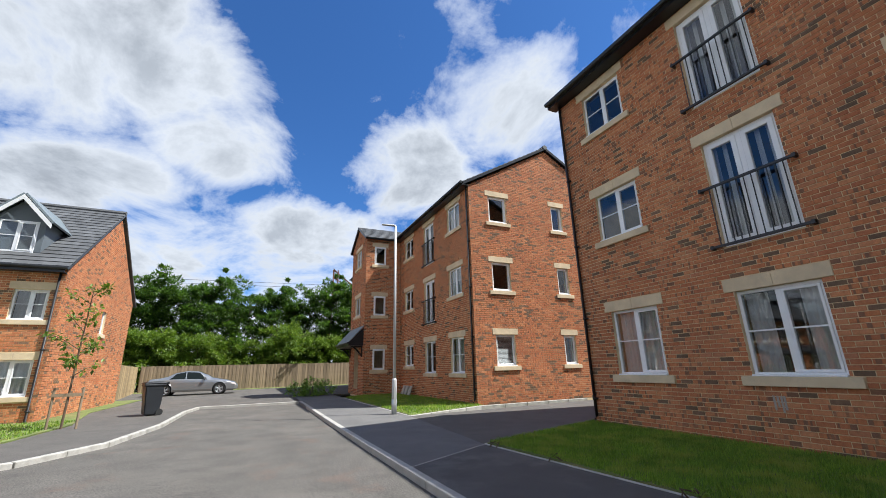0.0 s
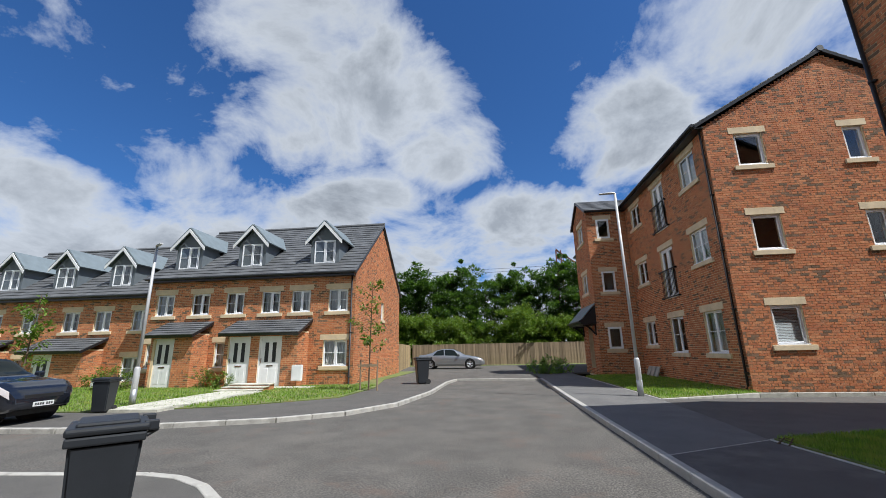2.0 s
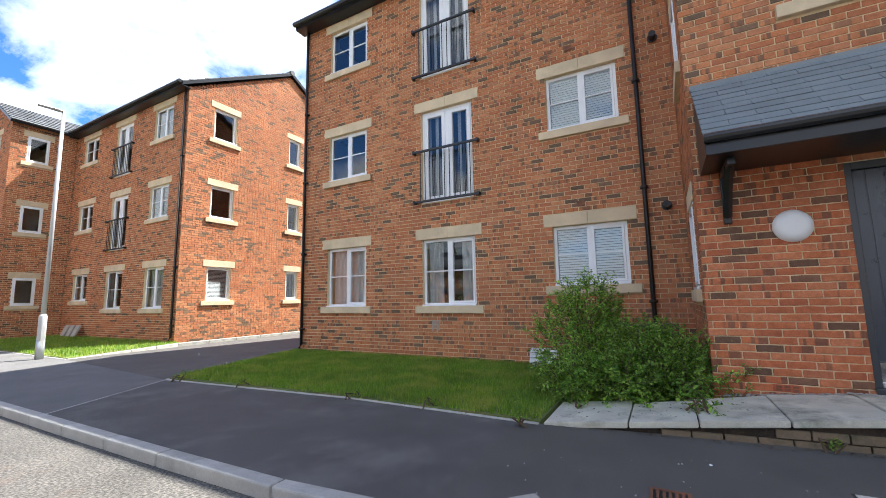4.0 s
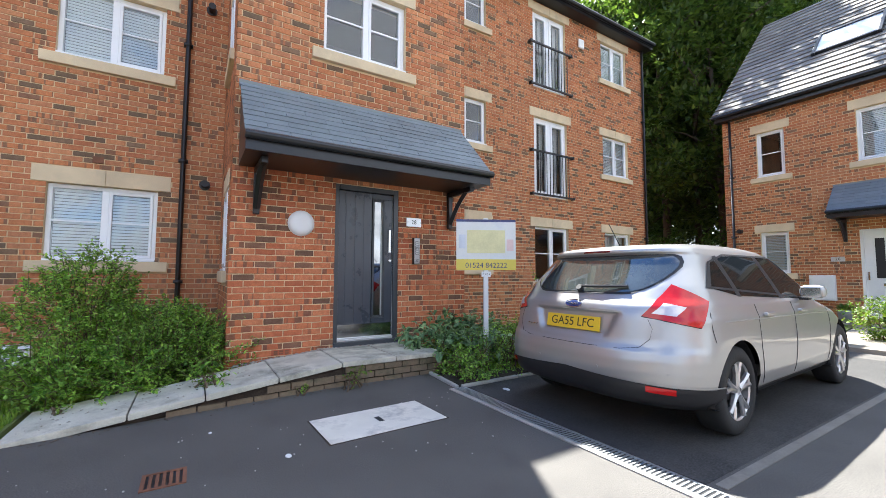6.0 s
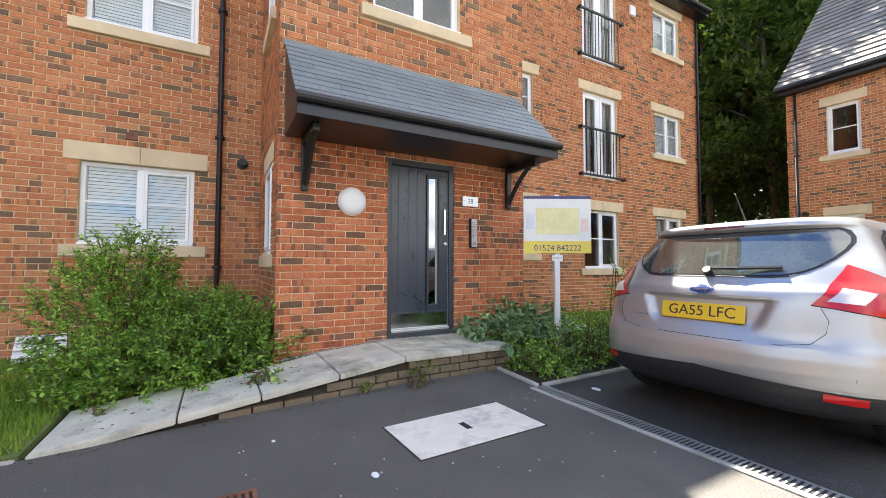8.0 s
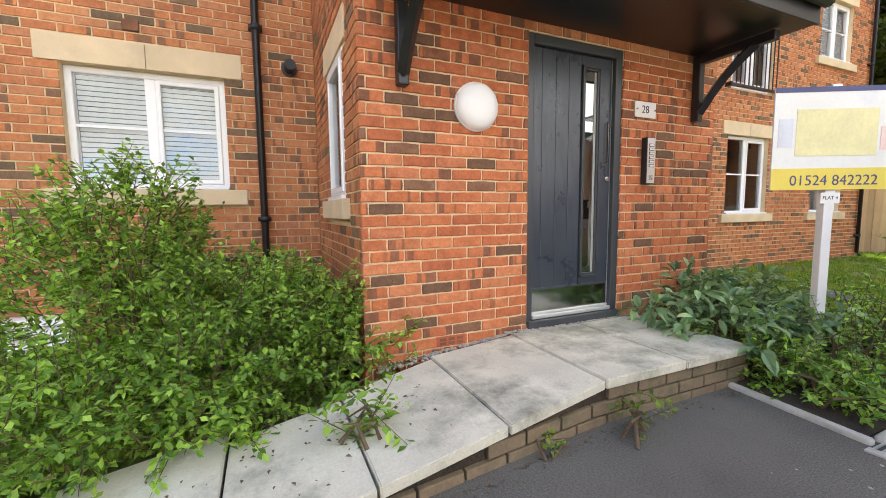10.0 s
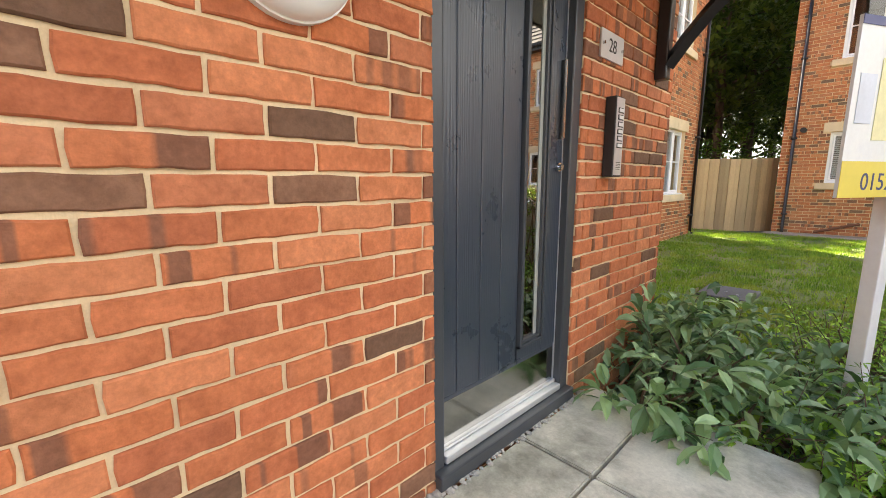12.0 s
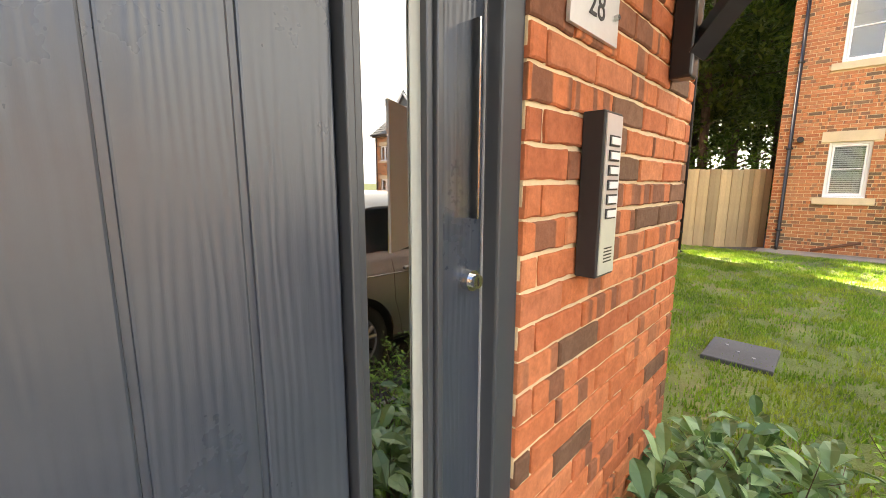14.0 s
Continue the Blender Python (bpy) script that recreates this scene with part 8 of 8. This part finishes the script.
def tree_mesh(name, h, spread, low, count, size, seed, material, label, trunk_r=0.16, limbs=16):
    rnd = random.Random(seed)
    root = thing(name, (0, 0, 0), label, "tree")
    bm = bmesh.new()
    lean = Vector((rnd.uniform(-0.04, 0.04), rnd.uniform(-0.04, 0.04), 1))
    spine = [lean * (h * t) + Vector((rnd.uniform(-0.1, 0.1), rnd.uniform(-0.1, 0.1), 0)) * h * 0.08 * t for t in (0, 0.25, 0.5, 0.75, 0.97)]
    tube(bm, spine, [trunk_r, trunk_r * 0.8, trunk_r * 0.55, trunk_r * 0.3, 0.02], 8)
    ends = [(spine[-1], 0.5), (spine[3], 0.9)]
    for i in range(limbs):
        t = low + (0.95 - low) * (i + rnd.random()) / limbs
        k = min(3, int(t * 4))
        p = spine[k].lerp(spine[k + 1], t * 4 - k)
        a = i * 2.4 + rnd.uniform(-0.4, 0.4)
        ln = spread * (1.05 - 0.75 * abs(t - 0.45)) * rnd.uniform(0.6, 1.1)
        q = p + Vector((math.cos(a) * ln, math.sin(a) * ln, ln * rnd.uniform(0.15, 0.6)))
        tube(bm, [p, p.lerp(q, 0.5) + Vector((0, 0, ln * 0.08)), q], [trunk_r * 0.35, trunk_r * 0.2, 0.015], 5)
        ends += [(q, 0.8), (p.lerp(q, 0.6), 0.9)]
    part("trunk", bm, M["bark"], root, "brown trunk and limbs", True)
    clumps = []
    for q, s in ends:
        for _ in range(3):
            v = Vector((rnd.gauss(0, 1), rnd.gauss(0, 1), rnd.gauss(0, 0.7)))
            clumps.append((q + v * spread * 0.22, spread * rnd.uniform(0.16, 0.34) * s))
    pts = []
    for _ in range(count):
        c, r = rnd.choice(clumps)
        v = Vector((rnd.gauss(0, 1), rnd.gauss(0, 1), rnd.gauss(0, 1))).normalized()
        p = c + Vector((v.x, v.y, v.z * 0.75)) * r * rnd.uniform(0.5, 1.0)
        if p.z < 0.1:
            p.z = 0.1 + rnd.random() * 0.4
        pts.append((p, v + Vector((0, 0, 0.3))))
    part("crown", leaves(pts, size, rnd, "clump", 0.1), material, root, "leafy green crown with gaps")
    return root


kinds = [tree_mesh("tree", 10.0, 2.6, 0.12, 13000, 0.20, 201, M["leaf_tree"], "dense dark green tree beyond the fence"),
         tree_mesh("tree", 8.6, 2.9, 0.08, 13000, 0.19, 202, M["leaf_tree"], "bushy dark green tree beyond the fence"),
         tree_mesh("tree", 4.2, 2.2, 0.05, 8000, 0.17, 203, M["leaf_light"], "light green scrub behind the fence", 0.07)]
tall = [tree_mesh("tree", 18.0, 3.4, 0.25, 13000, 0.21, 204, M["leaf_wood"], "tall woodland tree with thin trunk", 0.19, 26),
        tree_mesh("tree", 16.0, 3.2, 0.12, 13000, 0.20, 205, M["leaf_wood"], "tall leafy woodland tree", 0.16, 26)]
rnd = random.Random(55)
north = []
for i in range(24):
    north.append((0 if i % 3 else 1, -21 + i * 1.75 + rnd.uniform(-0.6, 0.6), 44 + rnd.uniform(-1.5, 3.5), rnd.uniform(0.82, 1.06)))
for i in range(20):
    north.append((2, -18 + i * 1.75 + rnd.uniform(-0.5, 0.5), 40.2 + rnd.uniform(-0.7, 1.2), rnd.uniform(0.75, 1.1)))
wood = []
for i in range(30):
    x = 8.0 + (i % 10) * 1.75 + rnd.uniform(-0.7, 0.7)
    y = -18.5 - (i // 10) * 4.5 - rnd.uniform(0, 3.0) - max(0, (i % 10) - 6) * 0.2
    wood.append((i % 2, x, y, rnd.uniform(0.85, 1.15)))
for i in range(10):
    wood.append((i % 2, -8 + i * 1.9, -26.5 - rnd.uniform(0, 3), rnd.uniform(0.8, 1.05)))
used = {}
for rows, src in ((north, kinds), (wood, tall)):
    for k, x, y, s in rows:
        m = Matrix.Translation((x, y, 0)) @ Matrix.Rotation(rnd.uniform(0, math.tau), 4, "Z") @ Matrix.Diagonal((s, s, s, 1))
        key = (id(src), k)
        if key not in used:
            used[key] = True
            src[k].matrix_basis = m
            src[k].scale = (s, s, s)
        else:
            c = copy_thing(src[k], Matrix.Translation((x, y, 0)) @ Matrix.Rotation(rnd.uniform(0, math.tau), 4, "Z"))
            c.scale = (s, s, s)
for src in (kinds, tall):
    for ob in src:
        ob["group"] = "trees beyond the fences"
for k, (x, y) in enumerate(((8.9, -16.6), (11.0, -15.6), (13.0, -15.0), (7.2, -18.0), (15.5, -14.5), (10.0, -19.0))):
    shrub("undergrowth", (x, y, 0.0), [(0, 0, 0.9, 1.2, 1.0), (0.8, 0.2, 1.6, 1.1, 1.2), (-0.7, 0.1, 0.7, 1.0, 1.0)], 3200, 0.16, M["leaf_tree"], "dark woodland undergrowth", 300 + k, stems=12, category="undergrowth", twigs=0.4)


def sapling(loc, h, seed):
    rnd = random.Random(seed)
    root = thing("young_tree", loc, "slender young street tree tied to stakes", "tree", "young street trees")
    bm = tube(bmesh.new(), [(0, 0, 0), (0.03, 0.0, h * 0.5), (0.06, 0.02, h * 0.96)], [0.03, 0.022, 0.008], 7)
    pts = []
    for i in range(15):
        z = h * (0.36 + 0.6 * i / 15)
        a = i * 2.4
        ln = rnd.uniform(0.25, 0.85) * (1.15 - z / h * 0.55)
        q = Vector((math.cos(a) * ln, math.sin(a) * ln, z + ln * rnd.uniform(-0.1, 0.7)))
        tube(bm, [(0.04, 0.01, z - 0.1), q * 0.5 + Vector((0, 0, z * 0.5)), q], [0.01, 0.007, 0.003], 4)
        for _ in range(rnd.choice((14, 30, 62))):
            t = rnd.uniform(0.3, 1.08)
            c = Vector((0.04, 0.01, z - 0.1)).lerp(q, t)
            v = Vector((rnd.gauss(0, 1), rnd.gauss(0, 1), rnd.gauss(0, 1))).normalized()
            pts.append((c + v * rnd.uniform(0, 0.13), v))
    part("trunk", bm, M["stem"], root, "thin trunk")
    part("crown", leaves(pts, 0.125, rnd, "oval"), M["leaf_light"], root, "sparse light green leaves")
    for s in (-0.3, 0.3):
        part("stake", tube(bmesh.new(), [(s, 0, -0.1), (s, 0, 1.0)], 0.03, 8), M["fence"], root, "round timber stake")
    part("crossbar", boxes((-0.33, 0.33, -0.05, -0.03, 0.78, 0.86)), M["fence"], root)
    return root


sapling((-4.15, 14.5, 0.02), 3.95, 401)
sapling((-14.2, 11.6, 0.02), 3.4, 402)


# leaf litter, grit and small weeds round the ramp
rnd = random.Random(77)
verts, faces = [], []
for _ in range(300):
    y = rnd.uniform(-2.6, 0.95)
    if rnd.random() < 0.62:
        x, z = edge_x(y) - 0.05 - abs(rnd.gauss(0, 0.035)), 0.004
    else:
        y = rnd.uniform(-0.7, 0.9)
        x, z = edge_x(y) + rnd.uniform(0.1, 0.6), ramp_z(y) + 0.008
    r, a, k = rnd.uniform(0.005, 0.016), rnd.uniform(0, math.tau), len(verts)
    c, s = math.cos(a) * r, math.sin(a) * r
    verts += [(x + c, y + s, z), (x - s * 0.5, y + c * 0.5, z + r * 0.5), (x - c, y - s, z + 0.001), (x + s * 0.5, y - c * 0.5, z + r * 0.3)]
    faces.append((k, k + 1, k + 2, k + 3))
tagged(part("leaf_litter", (verts, faces), M["stem"]), "dry brown leaf litter and grit by the ramp", "leaf litter", kind="stuff")
bm = bmesh.new()
for _ in range(70):
    r = rnd.uniform(0.003, 0.008)
    m = Matrix.Translation((rnd.uniform(2.4, 4.0), rnd.uniform(-2.4, 1.2), r * 0.3)) @ Matrix.Diagonal((r * 1.4, r, r * 0.6, 1))
    bmesh.ops.create_icosphere(bm, subdivisions=1, radius=1.0, matrix=m)
tagged(part("grit", bm, M["kerb"]), "scattered pale stone chips on the tarmac", "grit", kind="stuff")
shrub("weed", (4.62, -0.28, ramp_z(-0.28)), [(0.0, 0.0, 0.05, 0.1, 0.7), (0.1, -0.08, 0.04, 0.08, 0.7)], 160, 0.05, M["leaf_bush"], "small green weed growing between the slabs", 120, stems=5, category="weed")
shrub("weed", (4.30, -1.62, 0.0), [(0.0, 0.0, 0.07, 0.06, 1.2)], 90, 0.04, M["leaf_light"], "small pale weed at the foot of the step", 121, stems=5, category="weed")
